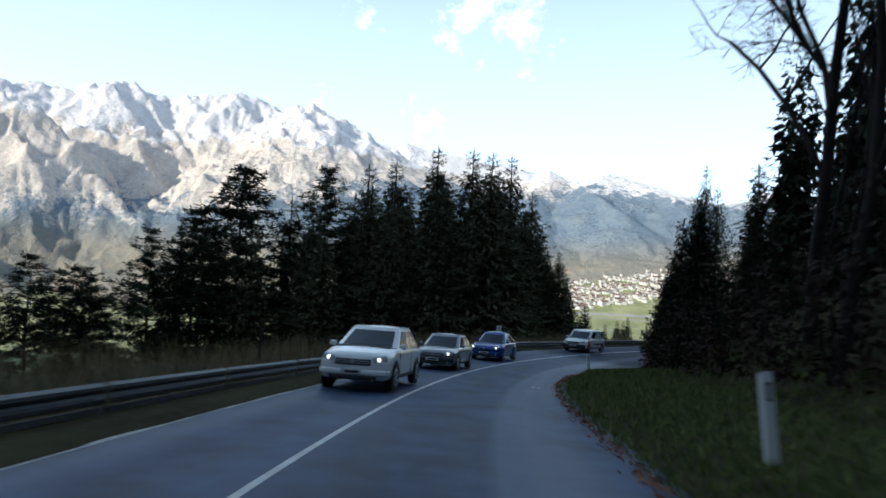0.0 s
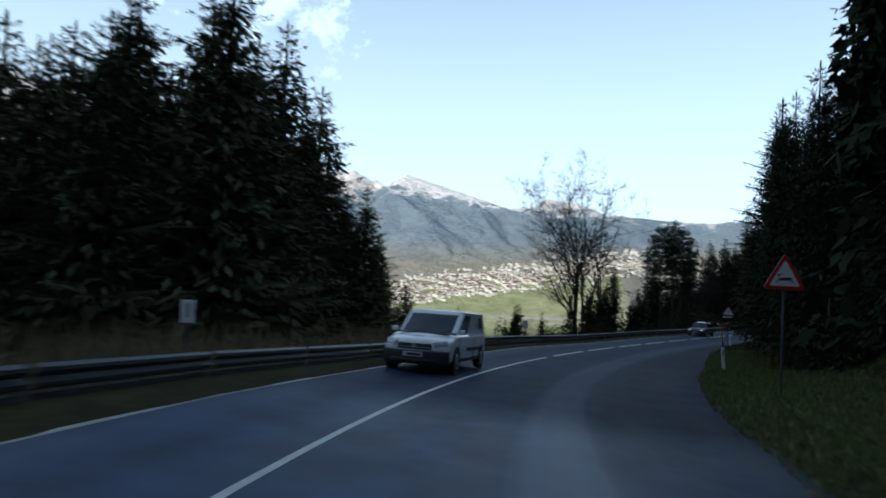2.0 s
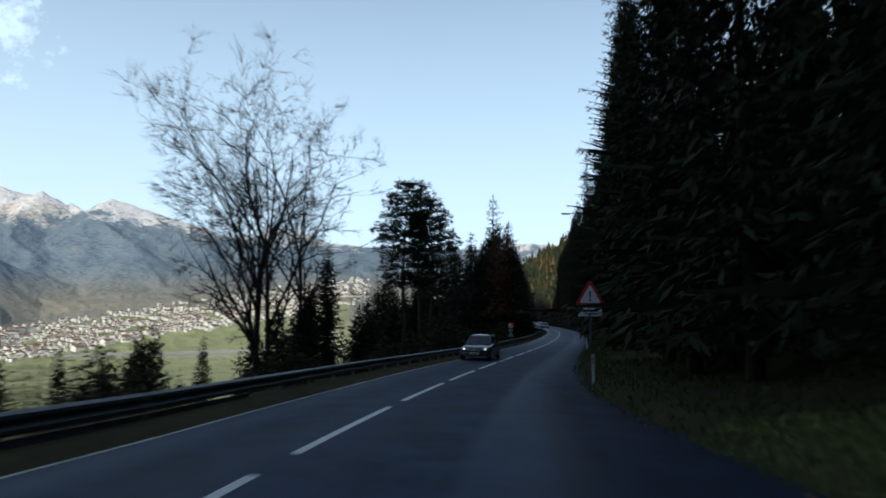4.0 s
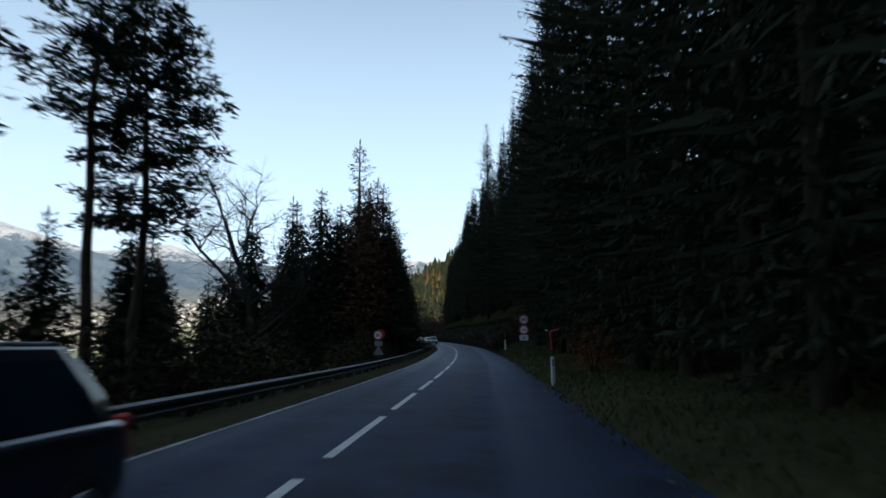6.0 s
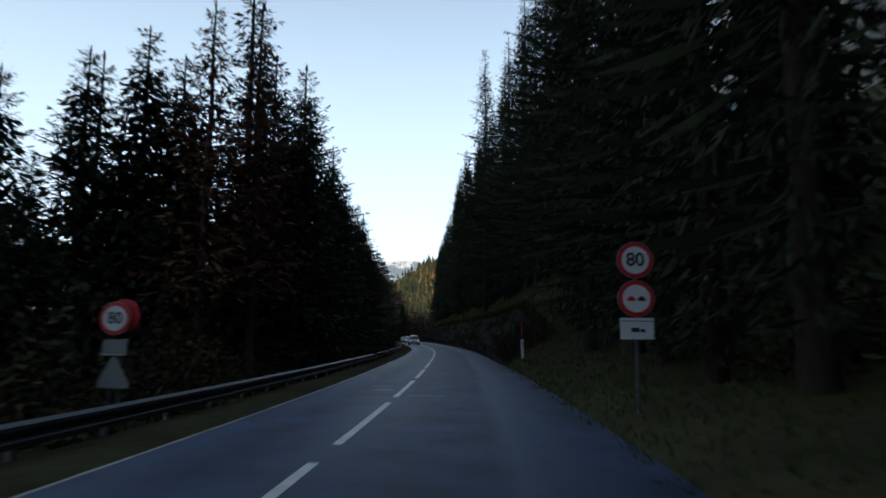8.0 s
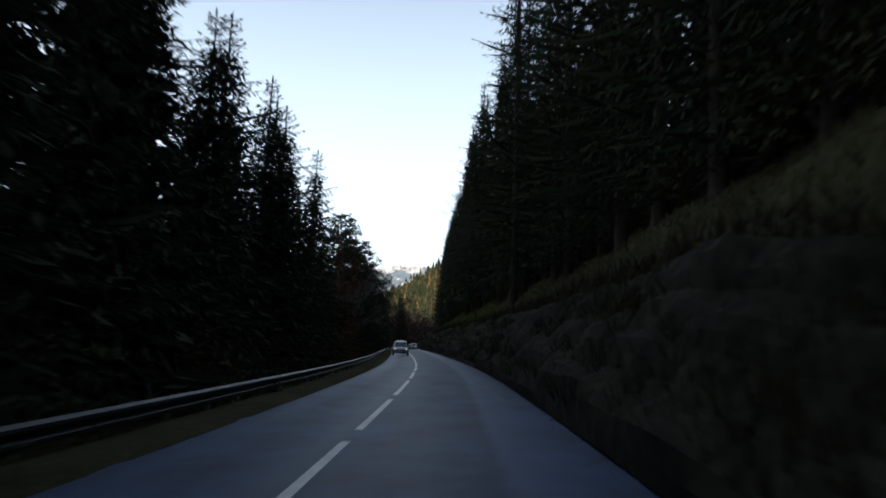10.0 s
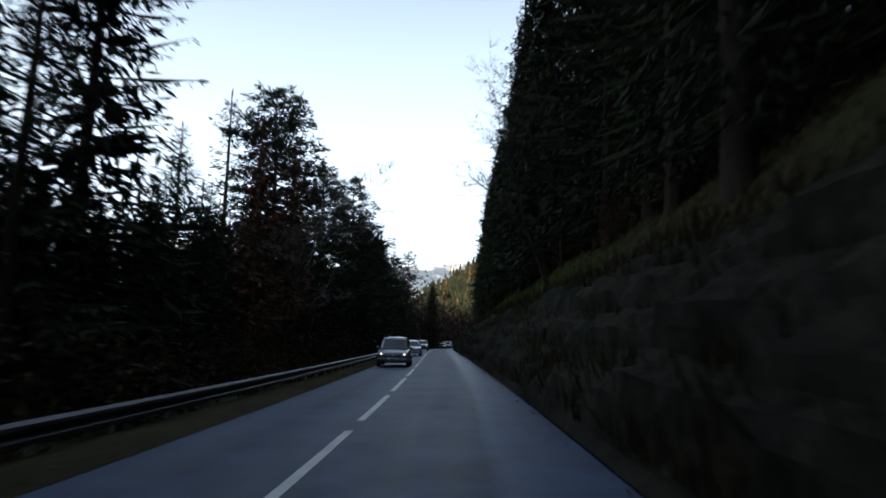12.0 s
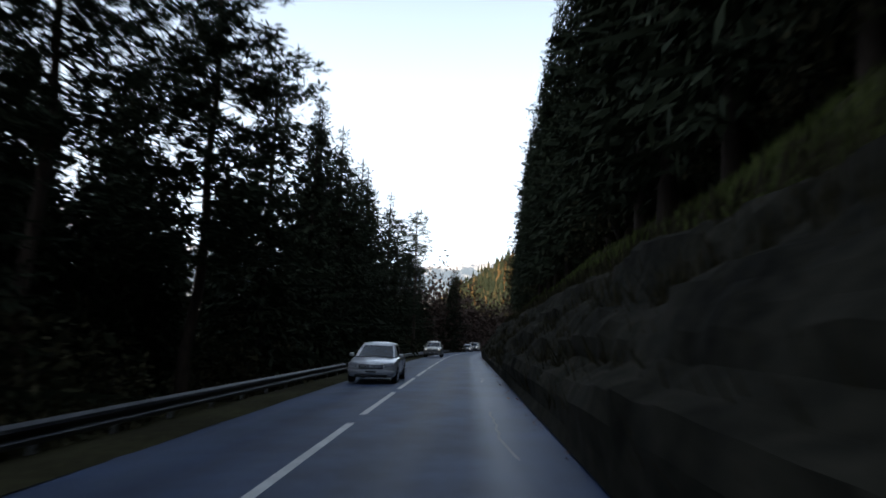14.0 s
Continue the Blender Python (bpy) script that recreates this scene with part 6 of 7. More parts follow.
def car(label, s, u, spec, paint, turn=0.0, lamps=True):
    """An oncoming car: its nose at s, its tail further on."""
    L, W, H = spec["size"]
    w = W / 2
    name = spec.get("name", "car")
    ob = thing(name, label, spec.get("category", "car"), "cars on the road")
    p0, p1 = Vector(on(s, u)), Vector(on(s + L, u))
    d = p1 - p0
    ob.matrix_basis = Matrix.Translation(p0) @ d.to_track_quat("Y", "Z").to_matrix().to_4x4() @ pose(0, 0, 0, 0, 0, turn) @ Matrix.Scale(1.0 if spec.get("deep") else 0.92, 4)
    zb, belt, hood = spec["sill"], spec["belt"], spec["hood"]
    y1, y2, y3, y4 = spec["cabin"]                    # windscreen foot, roof front, roof back, tail of the glass
    tail = spec.get("tail", belt)
    bow = spec.get("bow", 0.24)
    secs = [(0.0, 0.955, zb + 0.03, hood * 0.66, hood * 0.74), (0.05, 0.97, zb + 0.0, hood * 0.72, hood * 0.83), (0.20, 0.985, zb - 0.01, hood * 0.80, hood * 0.90), (0.55, 1.0, zb, belt - 0.17, hood * 0.965), (y1, 1.0, zb, belt - 0.08, hood + 0.03),
            (y1 + 0.5, 1.0, zb, belt - 0.05, belt), (L * 0.6, 1.0, zb, belt - 0.04, belt + 0.02), (y4 - 0.1, 0.99, zb, belt - 0.05, tail), (L - 0.16, 0.97, zb + 0.02, tail - 0.14, tail - 0.03), (L, 0.93, zb + 0.10, tail - 0.24, tail - 0.14)]
    part("body", body_shell(secs, w, L, bow), M[paint], ob)
    g0, g1, in_ = belt - 0.05, H - 0.05, spec.get("inset", 0.80)
    greenhouse(ob, paint, w * 0.93, w * in_, hood + 0.0 if hood < g0 else g0, g1, y1 - 0.06, y2, y3, y4, spec.get("arch", 0.05) + 0.02, spec.get("cargo", False))
    for sd in (-1, 1):
        part("mirror", boxed((0.17, 0.11, 0.13), (sd * (w + 0.05), y1 + 0.34, belt + 0.06), bevel=0.04, seg=2), M[paint], ob)
        part("door_line", boxed((0.012, 0.02, belt - zb - 0.2), (sd * w * 0.995, y1 + 0.32, (belt + zb) / 2)), M["dark_trim"], ob)
        part("door_line", boxed((0.012, 0.02, belt - zb - 0.2), (sd * w * 0.995, (y1 + y4) / 2 + 0.1, (belt + zb) / 2)), M["dark_trim"], ob)
        part("sill_trim", boxed((0.03, L * 0.5, 0.10), (sd * w * 0.985, L * 0.5, zb + 0.06), bevel=0.012), M[spec.get("trim", "dark_trim")], ob)
        part("door_handle", boxed((0.03, 0.16, 0.03), (sd * (w + 0.005), y1 + 1.15, belt - 0.13), bevel=0.01), M[paint], ob)
        hx = spec.get("lamp_x", 0.70) * w
        hz = hood * 0.80
        hl = part("headlight", boxed((0.42 * w, 0.16, 0.17), (sd * hx, 0.07 + bow * 0.5, hz - 0.03), Euler((radians(-12), radians(-8 * sd), radians(27 * sd))), 0.06, 3) if not spec.get("round") else tubed((sd * hx, 0.05, hz), (sd * hx, 0.36, hz), 0.12, 0.14, 20), M["lens"], ob, "clear headlight")
        if lamps:
            part("bulb", tubed((sd * hx, (0.035 if spec.get("round") else bow * 0.5 - 0.035), hz - (0 if spec.get("round") else 0.03)), (sd * hx, 0.09 + bow * 0.4, hz - 0.02), 0.05, 0.05, 14), M["lamp"], hl, "lit lamp")
        part("fog_lamp", tubed((sd * hx * 0.95, bow * 0.40 - 0.035, zb + 0.13), (sd * hx * 0.95, 0.16, zb + 0.13), 0.06, 0.06, 14), M["lens"], ob)
        part("tail_light", boxed((0.10, 0.10, 0.34), (sd * w * 0.84, L - 0.09, tail - 0.16), bevel=0.02), M["sign_red"], ob)
        part("wiper", tubed((sd * 0.28 - 0.1, y1 - 0.04, hood + 0.07), (sd * 0.28 + 0.35, y1 + 0.06, hood + 0.11), 0.010, 0.008, 6), M["dark_trim"], ob)
        for y in (spec.get("axle", 0.85), L - spec.get("axle_back", 0.80)):
            bm = bmesh.new()
            bmesh.ops.create_circle(bm, cap_ends=True, segments=26, radius=spec["wheel"] + 0.07, matrix=Matrix.Translation((sd * (w + 0.004), y, spec["wheel"] + 0.015)) @ Euler((0, radians(90), 0)).to_matrix().to_4x4())
            part("wheel_arch", bm, M["dark_trim"], ob)
            wheel(ob, sd * (w + 0.02), y, spec["wheel"])
    if spec.get("fenders"):
        for sd in (-1, 1):
            for y in (spec.get("axle", 0.85), L - spec.get("axle_back", 0.80)):
                bm = bmesh.new()
                bmesh.ops.create_uvsphere(bm, u_segments=20, v_segments=12, radius=1.0, matrix=Matrix.Translation((sd * (w - 0.10), y, 0.50)) @ Matrix.Diagonal((0.17, 0.62, 0.42, 1.0)))
                for f in bm.faces:
                    f.smooth = True
                part("fender", bm, M[paint], ob, "bulging rounded fender")
    fore = spec.get("deep", 0.0)
    if spec.get("round"):
        part("air_slot", bowed(w * 0.42, hood * 0.62, 0.035, -0.05, bow, w), M["dark_trim"], ob, "narrow dark air slot")
    else:
        part("grille", bowed(w * 0.50, hood * 0.70, 0.15, -0.046, bow, w), M["dark_trim"], ob, "dark radiator grille")
        for k in range(1 if fore else 2):
            part("grille_bar", bowed(w * 0.48, hood * 0.70 - 0.025 + 0.05 * k, 0.02, -0.056, bow, w), M["rim"], ob)
    part("badge", tubed((0, -0.066, hood * 0.71), (0, -0.02, hood * 0.71), 0.055, 0.055, 18), M["rim"], ob)
    if fore:
        part("bumper", bowed(w * 0.97, zb + 0.13, 0.34, -0.075, bow, w, 0.12), M["dark_trim"], ob, "deep unpainted black bumper")
        part("hood_mark", boxed((0.26, 0.05, 0.02), (0, 0.36, hood * 0.955), Euler((radians(11), 0, 0)), 0.006), M["dry"], ob, "yellow-green mark on the bonnet")
    else:
        part("bumper", bowed(w * 0.965, zb + 0.17, 0.13, -0.062, bow, w, 0.08), M[spec.get("bumper", paint)], ob)
    part("air_intake", bowed(w * 0.66, zb + 0.045, 0.10, -0.058 if not fore else -0.085, bow, w), M["dark_trim"], ob)
    part("windscreen_cowl", boxed((W * 0.80, 0.10, 0.03), (0, y1 - 0.05, hood + 0.055), Euler((radians(12), 0, 0)), 0.01), M["dark_trim"], ob, "black cowl under the windscreen")
    part("inner_mirror", boxed((0.22, 0.03, 0.06), (0, y2 + 0.10, g1 - 0.10), bevel=0.01), M["dark_trim"], ob)
    pl_ = part("number_plate", boxed((0.52, 0.015, 0.115), (0, -0.078 - fore * 0.25, zb + (0.20 if fore else 0.19)), bevel=0.004), M["plate"], ob, "pale number plate")
    part("plate_bar", boxed((0.36, 0.004, 0.06), (0.02, -0.087 - fore * 0.25, zb + (0.20 if fore else 0.19))), M["sign_black"], pl_)
    if spec.get("rails"):
        for sd in (-1, 1):
            part("roof_rail", tubed((sd * w * 0.70, y2 + 0.25, H - 0.02), (sd * w * 0.70, y3 - 0.2, H - 0.02), 0.018, 0.018, 8), M["rim"], ob, "silver roof rail")
    return ob


SUV = dict(size=(4.43, 1.81, 1.62), sill=0.30, belt=1.05, hood=1.03, cabin=(1.02, 2.02, 3.65, 4.28), wheel=0.35, rails=True, inset=0.74, category="suv")
HATCH = dict(size=(4.02, 1.70, 1.42), sill=0.24, belt=0.90, hood=0.86, cabin=(1.05, 1.85, 3.2, 3.88), wheel=0.30, inset=0.74, bumper="dark_trim")
BEETLE = dict(size=(4.08, 1.72, 1.50), sill=0.24, belt=0.96, hood=0.90, cabin=(1.12, 1.78, 2.95, 3.85), wheel=0.34, arch=0.10, inset=0.70, fenders=True, round=True, lamp_x=0.74, tail=0.92)
VAN = dict(size=(4.55, 1.80, 1.64), sill=0.27, belt=1.00, hood=0.95, cabin=(0.80, 1.75, 4.32, 4.48), wheel=0.31, inset=0.90, deep=0.07, bumper="dark_trim", name="van", category="van", cargo=True)
SEDAN = dict(size=(4.25, 1.73, 1.45), sill=0.24, belt=0.92, hood=0.86, cabin=(1.05, 1.98, 3.20, 4.0), wheel=0.31, inset=0.72)
WAGON = dict(size=(4.55, 1.76, 1.46), sill=0.23, belt=0.92, hood=0.85, cabin=(1.25, 2.00, 3.95, 4.40), wheel=0.32, inset=0.77, rails=True)
MPV = dict(size=(4.45, 1.80, 1.66), sill=0.26, belt=1.00, hood=0.93, cabin=(0.95, 1.95, 4.0, 4.36), wheel=0.33, inset=0.78)
car("white compact suv with silver roof rails and lit headlights", 13.3, -1.35, SUV, "white_car")
car("bright blue round-backed small car with lit round headlights", 31.4, -1.35, BEETLE, "blue_car")
car("old grey hatchback with dark bumpers", 22.7, -1.35, HATCH, "grey_car")
van = car("white delivery van with a deep black bumper", 49.3, -1.4, VAN, "white_car", lamps=False)
for sd in (-1, 1):
    part("side_stripe", boxed((0.012, 1.7, 0.10), (sd * 0.902, 2.75, 0.60), bevel=0.003), M["dark_trim"], van, "black rubbing strip")
    part("door_rail", boxed((0.014, 2.0, 0.028), (sd * 0.885, 3.1, 0.985), bevel=0.004), M["rim"], van, "pale sliding door rail")
    part("window_patch", boxed((0.012, 0.42, 0.30), (sd * 0.846, 3.75, 1.33), Euler((0, radians(-7 * sd), 0)), 0.004), M["dark_trim"], van, "dark square on the side")
car("dark blue estate car with lit headlights", 104.4, -1.45, WAGON, "black_car")
car("silver saloon car on the far lane", 261.0, -1.3, SEDAN, "silver", lamps=False)
car("silver people carrier with lit headlights", 237.4, -1.3, MPV, "dull_silver")
car("beige suv with lit headlights", 301, -1.5, SUV, "beige_car")
car("pale car following in the queue", 352.0, -1.4, HATCH, "silver")
car("white van following in the queue", 362.0, -1.4, VAN, "white_car")


# ---- the rock bank ----
def rock_bank():
    """Ledges and blocks of weathered rock between the road and the grass above it."""
    ss = np.arange(164, 396, 0.45)
    ts = np.linspace(0, 1, 17)
    A, T_ = np.meshgrid(ss, ts, indexing="ij")
    U = edge_r(A) + 0.06 + 2.5 * T_
    Z = land(A, U)
    n1 = np.array([noise.noise((a * 0.55, t * 3.2, 1.3)) for a, t in zip(A.ravel(), T_.ravel())]).reshape(A.shape)
    n2 = np.array([noise.noise((a * 0.16, t * 7.5, 7.3)) for a, t in zip(A.ravel(), T_.ravel())]).reshape(A.shape)
    n3 = np.array([noise.noise((a * 1.9, t * 9.0, 4.1)) for a, t in zip(A.ravel(), T_.ravel())]).reshape(A.shape)
    ledge = np.round(n2 * 5) / 5
    push = (0.34 + 0.20 * n1 + 0.34 * ledge + 0.13 * n3) * smooth01(T_, 0.0, 0.12) * (1 - smooth01(T_, 0.86, 1.0))
    fade = smooth01(A, 164, 178) * (1 - smooth01(A, 385, 396))
    U, Z = U - push * 0.75 * fade, Z + push * 0.6 * fade + 0.05 * fade - 0.12 * (1 - fade)
    v = on(A, U, Z).reshape(-1, 3)
    k = len(ts)
    f = [(i * k + j, i * k + j + 1, (i + 1) * k + j + 1, (i + 1) * k + j) for i in range(len(ss) - 1) for j in range(k - 1)]
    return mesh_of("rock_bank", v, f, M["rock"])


tagged(new("rock_bank", rock_bank()), "weathered rock bank with ledges beside the road, darkened for shade", "rock bank", kind="structure")


# ---- grass, leaves ----
def tufts(name, label, s, u, height, width, mat, rng, category="grass", lift=-0.06):
    """One three-cornered blade at each place."""
    n = len(s)
    p = on(s, u, land(s, u) + lift)
    a = rng.uniform(0, 6.283, n)
    d = np.stack([np.cos(a), np.sin(a), 0 * a], -1) * width[:, None]
    tip = p + np.stack([rng.normal(0, 0.28, n), rng.normal(0, 0.28, n), np.ones(n)], -1) * height[:, None]
    v = np.stack([p - d, p + d, tip], 1).reshape(-1, 3)
    f = np.arange(3 * n).reshape(-1, 3)
    return tagged(new(name, mesh_of(name, v, f.tolist(), M[mat])), label, category, kind="stuff")


rg = np.random.default_rng(6)
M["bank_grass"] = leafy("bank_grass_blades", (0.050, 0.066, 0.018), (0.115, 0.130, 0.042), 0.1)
M["olive"] = leafy("olive_grass_blades", (0.045, 0.040, 0.018), (0.105, 0.088, 0.042), 0.1)
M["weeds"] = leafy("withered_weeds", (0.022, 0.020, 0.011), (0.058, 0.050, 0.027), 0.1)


def strew(n, s0, s1, near, far_, side):
    s = rg.uniform(s0, s1, n)
    o = near + (far_ - near) * rg.uniform(0, 1, n) ** 1.3
    return s, (edge_r(s) + o if side > 0 else -L_EDGE - o)


s, u = rg.uniform(-6, 300, 22000), -rg.uniform(2.38, 3.6, 22000)
tufts("verge_grass", "low dark turf along the asphalt's edge", s, u, rg.uniform(0.05, 0.15, len(s)), rg.uniform(0.008, 0.018, len(s)), "weeds", rg)
# same verge grass beyond 80 m, its blades darkened to stand for shade
M["shade_grass"] = leafy("shaded_grass_blades", (0.034, 0.048, 0.014), (0.078, 0.092, 0.030), 0.1)
for s0, s1, n, mat in ((-6, 80, 64000, "grass"), (80, 170, 18000, "shade_grass")):
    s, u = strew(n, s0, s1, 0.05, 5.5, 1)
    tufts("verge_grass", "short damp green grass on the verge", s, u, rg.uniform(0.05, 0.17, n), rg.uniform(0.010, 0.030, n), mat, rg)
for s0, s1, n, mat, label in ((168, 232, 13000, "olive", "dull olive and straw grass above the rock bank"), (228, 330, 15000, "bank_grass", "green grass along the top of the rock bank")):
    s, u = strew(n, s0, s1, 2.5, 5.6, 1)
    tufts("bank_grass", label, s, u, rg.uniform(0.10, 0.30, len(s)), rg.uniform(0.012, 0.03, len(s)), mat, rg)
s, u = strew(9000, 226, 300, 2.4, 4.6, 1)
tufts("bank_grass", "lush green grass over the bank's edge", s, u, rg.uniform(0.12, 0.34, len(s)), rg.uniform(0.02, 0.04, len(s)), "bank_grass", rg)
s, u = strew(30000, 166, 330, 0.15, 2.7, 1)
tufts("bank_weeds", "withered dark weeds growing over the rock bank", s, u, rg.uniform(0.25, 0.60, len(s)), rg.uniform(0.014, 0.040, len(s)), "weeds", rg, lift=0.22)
s, u = strew(24000, -6, 85, 1.6, 8.5, -1)
tufts("dry_grass", "tall dry straw-coloured grass behind the guard rail", s, u, rg.uniform(0.35, 1.0, len(s)), rg.uniform(0.006, 0.014, len(s)), "dry", rg)
s, u = strew(16000, -6, 330, 0.25, 1.6, -1)
tufts("verge_grass", "thin dark grass under the guard rail", s, u, rg.uniform(0.05, 0.2, len(s)), rg.uniform(0.008, 0.018, len(s)), "olive", rg)
n = 2600
s = np.r_[rg.uniform(-2, 30, 1700), rg.uniform(30, 170, 500), rg.uniform(175, 300, 400)]
u = edge_r(s) + rg.normal(-0.02, 0.085, n)
p = on(s, u, 0.012 + 0.03 * rg.random(n))
d1, d2 = rg.normal(0, 0.022, (n, 3)) * [1, 1, 0.4], rg.normal(0, 0.022, (n, 3)) * [1, 1, 0.4]
tagged(new("leaf_litter", mesh_of("leaf_litter", np.stack([p - d1, p + d2, p + d1, p - d2], 1).reshape(-1, 3), quads(n).tolist(), M["leaf"])), "brown fallen leaves along the road's edge", "leaves", kind="stuff")

# pale cracks and scuffs in the asphalt
M["crack"] = grained("sealed_crack", (0.16, 0.165, 0.17), (0.34, 0.345, 0.35), 20, 0.6, strength=0.2)
for s0, u0, ln, drift in ((247.5, 2.45, 5.2, -0.25), (236, 2.5, 1.6, 0.15), (262, 2.3, 2.2, -0.1), (276, 2.4, 1.4, 0.1)):
    ss = np.linspace(s0, s0 + ln, 22)
    wig = u0 + drift * np.linspace(0, 1, 22) + np.cumsum(rg.normal(0, 0.022, 22))
    v = np.concatenate([on(ss, wig - 0.02, 0.005), on(ss, wig + 0.022, 0.005)])
    part("crack", mesh_of("crack", v, [(i, i + 22, i + 23, i + 1) for i in range(21)], M["crack"]), None, road)
for s0, u0, w_, l_ in ((150.5, 0.55, 0.9, 0.12), (152.2, -0.7, 0.5, 0.25), (153.4, -0.9, 0.6, 0.16), (157, -1.6, 0.14, 0.3), (19.5, 2.55, 0.12, 0.5), (19.5, 2.72, 0.10, 0.4)):
    part("scuff", dash_mesh(s0, s0 + l_, u0, w_, M["crack"], 0.005, 2), None, road)


# ---- the valley: houses, fields, airstrip ----
from mathutils.bvhtree import BVHTree

tree_of = BVHTree.FromPolygons([v.co.copy() for v in mountains.data.vertices], [tuple(p.vertices) for p in mountains.data.polygons])


def far_z(x, y):
    hit = tree_of.ray_cast(Vector((x, y, 3000)), Vector((0, 0, -1)))
    return hit[0].z if hit[0] is not None else -170.0


M["wall_pale"] = grained("pale_render", (0.62, 0.60, 0.57), (0.84, 0.83, 0.80), 0.05, 0.8, wide=0.02, strength=0.0)
M["roof_tile"] = grained("roof_tiles", (0.16, 0.09, 0.065), (0.30, 0.20, 0.15), 0.06, 0.8, wide=0.02, strength=0.0)


def village(n, az0, az1, d0, seed, size, drop=0.0):
    r = random.Random(seed)
    wv, wf, rv, rf_ = [], [], [], []
    for _ in range(n):
        az = radians(r.uniform(az0, az1))
        el = math.tan(radians(-0.75 + 0.175 * (math.degrees(az) - 18) + r.triangular(-1.4, 1.35, d0)))
        d = 2350
        while d < 4000 and far_z(40 + d * math.sin(az), 60 + d * math.cos(az)) < el * d:
            d += 12
        if noise.noise((d / 70.0, math.degrees(az) / 2.6, seed)) < drop:
            continue
        x, y = 40 + d * math.sin(az), 60 + d * math.cos(az)
        z = far_z(x, y)
        a = r.choice((0.3, 0.3 + 1.571)) + r.uniform(-0.25, 0.25)
        lx, ly, h = r.uniform(*size) / 2, r.uniform(*size) / 2.6, r.uniform(6, 11)
        c, s_ = math.cos(a), math.sin(a)
        P = lambda px, py, pz: (x + px * c - py * s_, y + px * s_ + py * c, z + pz)
        k = len(wv)
        wv += [P(-lx, -ly, -6), P(lx, -ly, -6), P(lx, ly, -6), P(-lx, ly, -6), P(-lx, -ly, h), P(lx, -ly, h), P(lx, ly, h), P(-lx, ly, h), P(-lx, 0, h + ly * 0.45), P(lx, 0, h + ly * 0.45)]
        wf += [(k, k + 1, k + 5, k + 4), (k + 1, k + 2, k + 6, k + 9, k + 5), (k + 2, k + 3, k + 7, k + 6), (k + 3, k, k + 4, k + 8, k + 7)]
        k = len(rv)
        e = 0.8
        rv += [P(-lx - e, -ly - e, h - 0.3), P(lx + e, -ly - e, h - 0.3), P(lx + e, 0, h + ly * 0.45 + 0.3), P(-lx - e, 0, h + ly * 0.45 + 0.3), P(-lx - e, ly + e, h - 0.3), P(lx + e, ly + e, h - 0.3)]
        rf_ += [(k, k + 1, k + 2, k + 3), (k + 3, k + 2, k + 5, k + 4)]
    v = tagged(new("village", mesh_of("village", wv, wf, M["wall_pale"])), "pale houses of a town across the valley", "town", kind="stuff")
    part("roofs", mesh_of("roofs", rv, rf_, M["roof_tile"]), None, v)


village(2900, 6, 35, -0.2, 3, (8, 17), -0.16)
village(150, 8, 31, -0.9, 5, (18, 42), -0.2)
village(160, -45, 3, 0.0, 7, (7, 15), 0.0)
M["strip"] = grained("airstrip", (0.30, 0.29, 0.27), (0.42, 0.41, 0.38), 0.05, 0.9, wide=0.01, strength=0.0)


def valley_patch(name, label, az0, az1, d0, d1, mat, lift=1.0):
    n = 24
    v, f = [], []
    for i in range(n + 1):
        az = radians(az0 + (az1 - az0) * i / n)
        for d in (d0, d1):
            x, y = 40 + d * math.sin(az), 60 + d * math.cos(az)
            v.append((x, y, far_z(x, y) + lift))
    f = [(2 * i, 2 * i + 1, 2 * i + 3, 2 * i + 2) for i in range(n)]
    return tagged(new(name, mesh_of(name, v, f, mat)), label, "field", kind="structure")


valley_patch("airstrip", "pale airstrip on the valley floor", 11, 33, 2462, 2492, M["strip"])
valley_patch("taxiway", "pale taxiway on the valley floor", 13, 32, 2420, 2432, M["strip"])


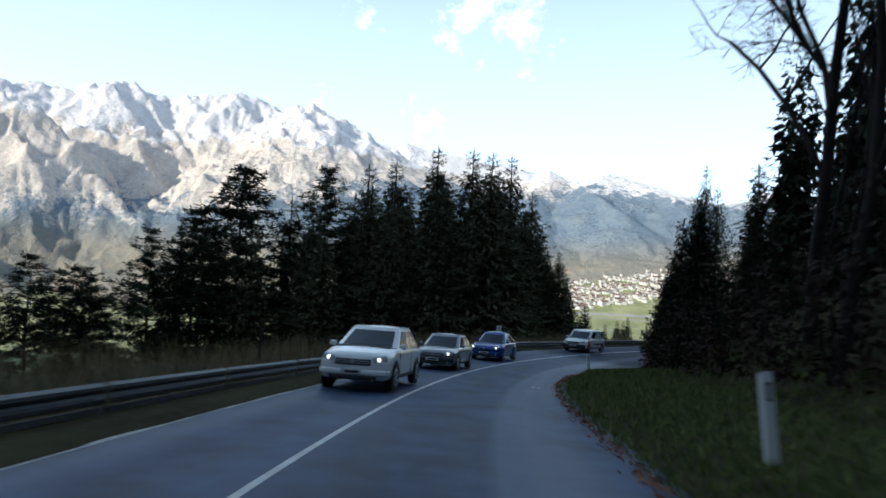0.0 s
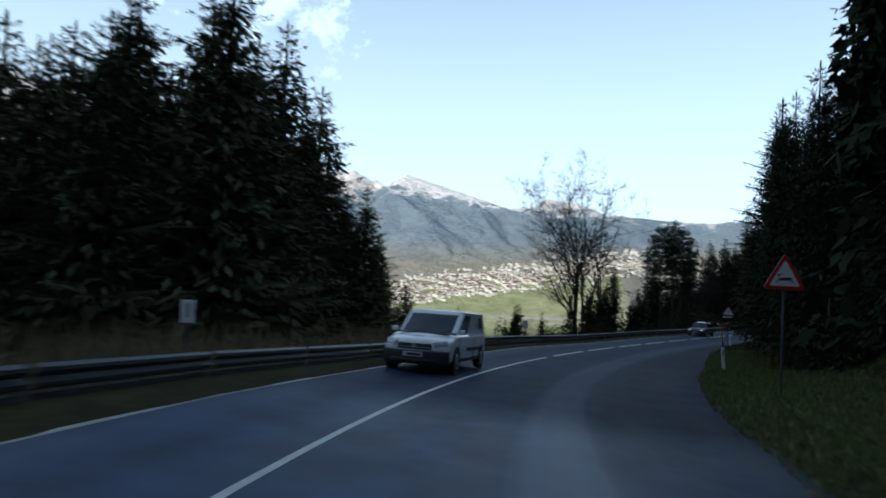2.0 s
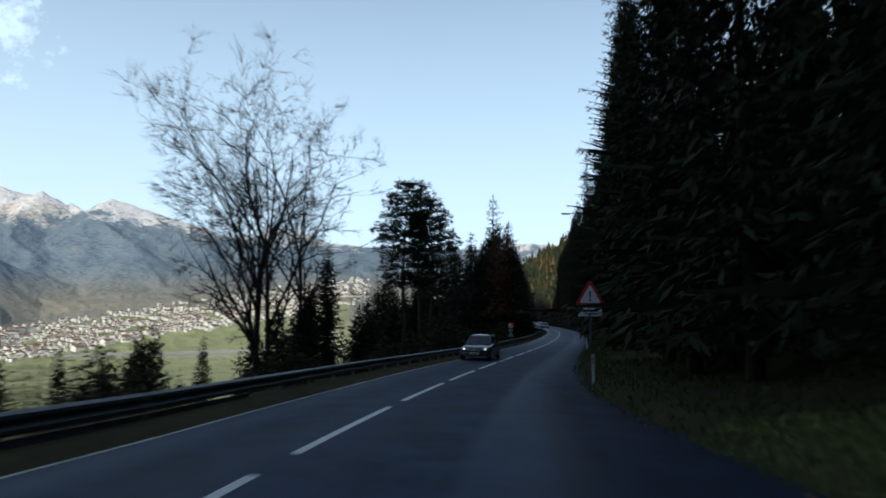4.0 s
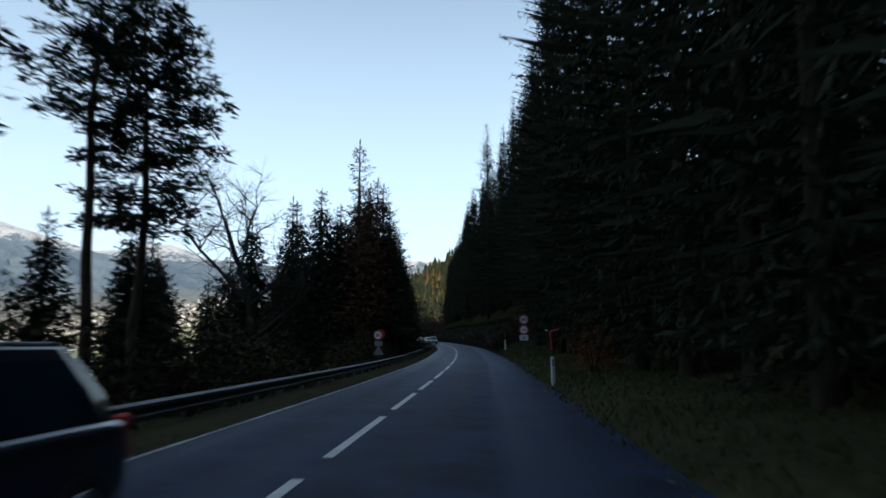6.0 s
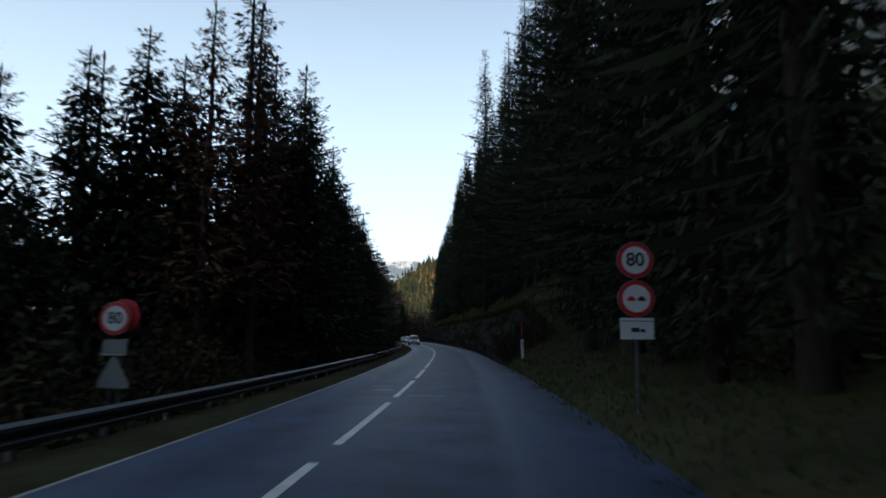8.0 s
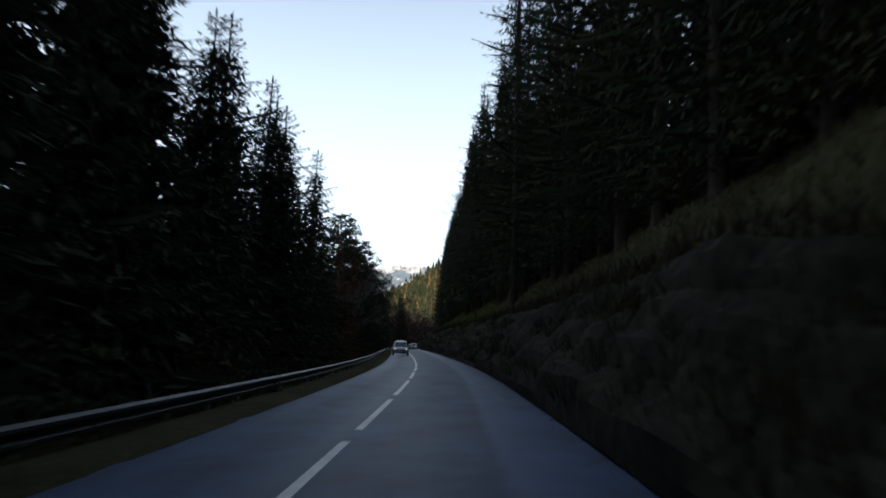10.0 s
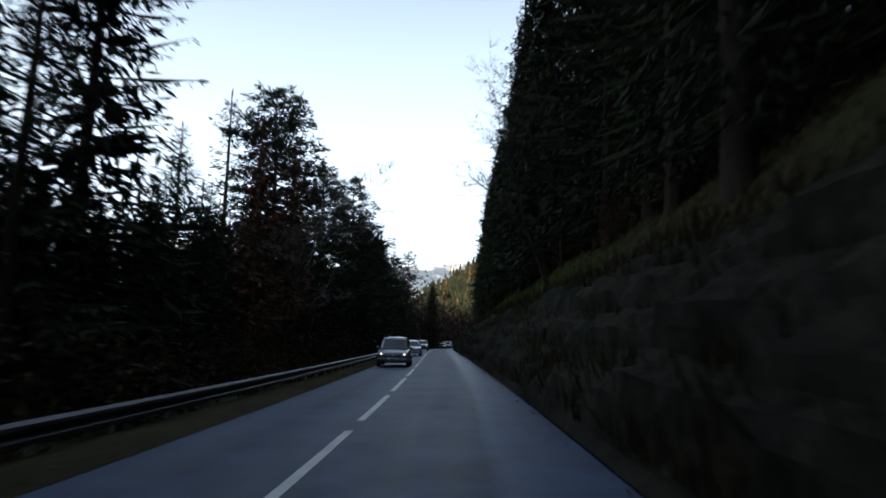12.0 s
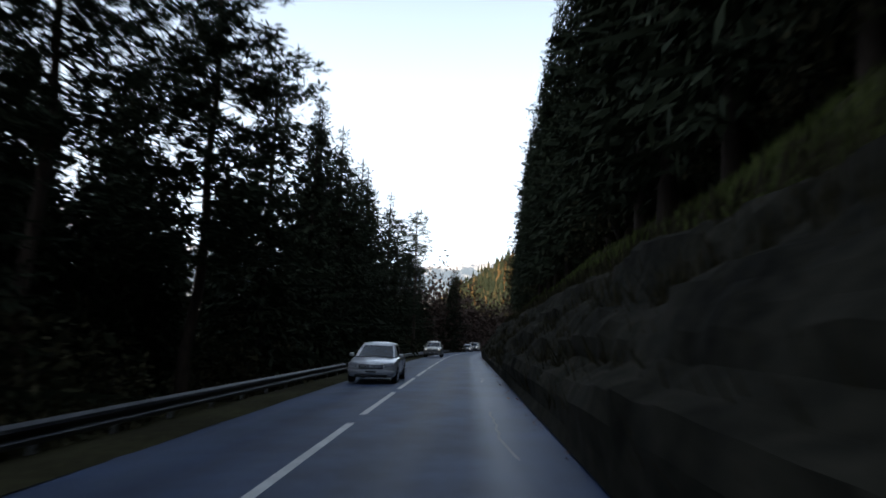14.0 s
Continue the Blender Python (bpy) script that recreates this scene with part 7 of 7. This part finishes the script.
# ---- the wooded hill where the valley closes ----
def wooded_hill():
    az = np.radians(np.arange(40, 84, 0.5))
    rad = np.linspace(640, 1250, 40)
    A, R = np.meshgrid(az, rad, indexing="ij")
    deg = np.degrees(A)
    el = np.interp(deg, [40, 44.6, 46.4, 48.3, 50.6, 52.6, 60, 84], [-6, 2.1, 3.5, 4.6, 6.0, 7.1, 12, 17])
    crest = np.tan(np.radians(el)) * 1000
    t = (R - 640) / 360
    Z = np.where(R < 1000, -40 + (crest + 40) * np.clip(t, 0, 1) ** 0.8, crest - (R - 1000) * 0.5)
    X, Y = 90 + R * np.sin(A), 100 + R * np.cos(A)
    Z = Z + 5 * hum(X, Y, 0.02)
    n0, k = A.shape
    v = np.stack([X, Y, Z], -1).reshape(-1, 3)
    return v, [(i * k + j, (i + 1) * k + j, (i + 1) * k + j + 1, i * k + j + 1) for i in range(n0 - 1) for j in range(k - 1)]


hv, hf = wooded_hill()
hill = tagged(new("wooded_hill", mesh_of("wooded_hill", hv, hf, M["soil"], smooth=True)), "wooded hill closing the valley", "hill", kind="structure")
hill_tree = BVHTree.FromPolygons([Vector(v) for v in hv], hf)
pts = []
for _ in range(2600):
    az, d = radians(wood_rng.uniform(42, 66)), wood_rng.uniform(680, 1020)
    x, y = 90 + d * math.sin(az), 100 + d * math.cos(az)
    hit = hill_tree.ray_cast(Vector((x, y, 2000)), Vector((0, 0, -1)))
    if hit[0] is not None:
        pts.append((x, y, hit[0].z))
hr = np.random.default_rng(4)
M["larch_gold"] = leafy("larch_needles", (0.09, 0.055, 0.022), (0.17, 0.11, 0.05))
for mat, share, label, cat in (("spruce", 0.76, "dark conifers on the far hill", "forest"), ("larch_gold", 0.08, "brown autumn trees on the far hill", "forest"), ("bush", 0.16, "dull green trees on the far hill", "forest")):
    mine, pts = pts[: int(2600 * share)], pts[int(2600 * share):]
    n = len(mine)
    if not n:
        continue
    base_p = np.array(mine)
    V, F = [], []
    for lvl, (z0, z1, r) in enumerate(((1, 8, 3.6), (5, 12, 2.8), (9, 16, 1.7))):
        sc = hr.uniform(0.7, 1.3, n)
        for j in range(5):
            a = 6.283 * j / 5 + hr.uniform(0, 1, n)
            a2 = a + 1.256
            V.append(np.stack([base_p + np.stack([np.cos(a) * r * sc, np.sin(a) * r * sc, z0 * sc], -1), base_p + np.stack([np.cos(a2) * r * sc, np.sin(a2) * r * sc, z0 * sc], -1), base_p + np.stack([0 * a, 0 * a, z1 * sc], -1)], 1).reshape(-1, 3))
    V = np.concatenate(V)
    tagged(new("hill_trees", mesh_of("hill_trees", V, np.arange(len(V)).reshape(-1, 3).tolist(), M[mat])), label, cat, kind="stuff")
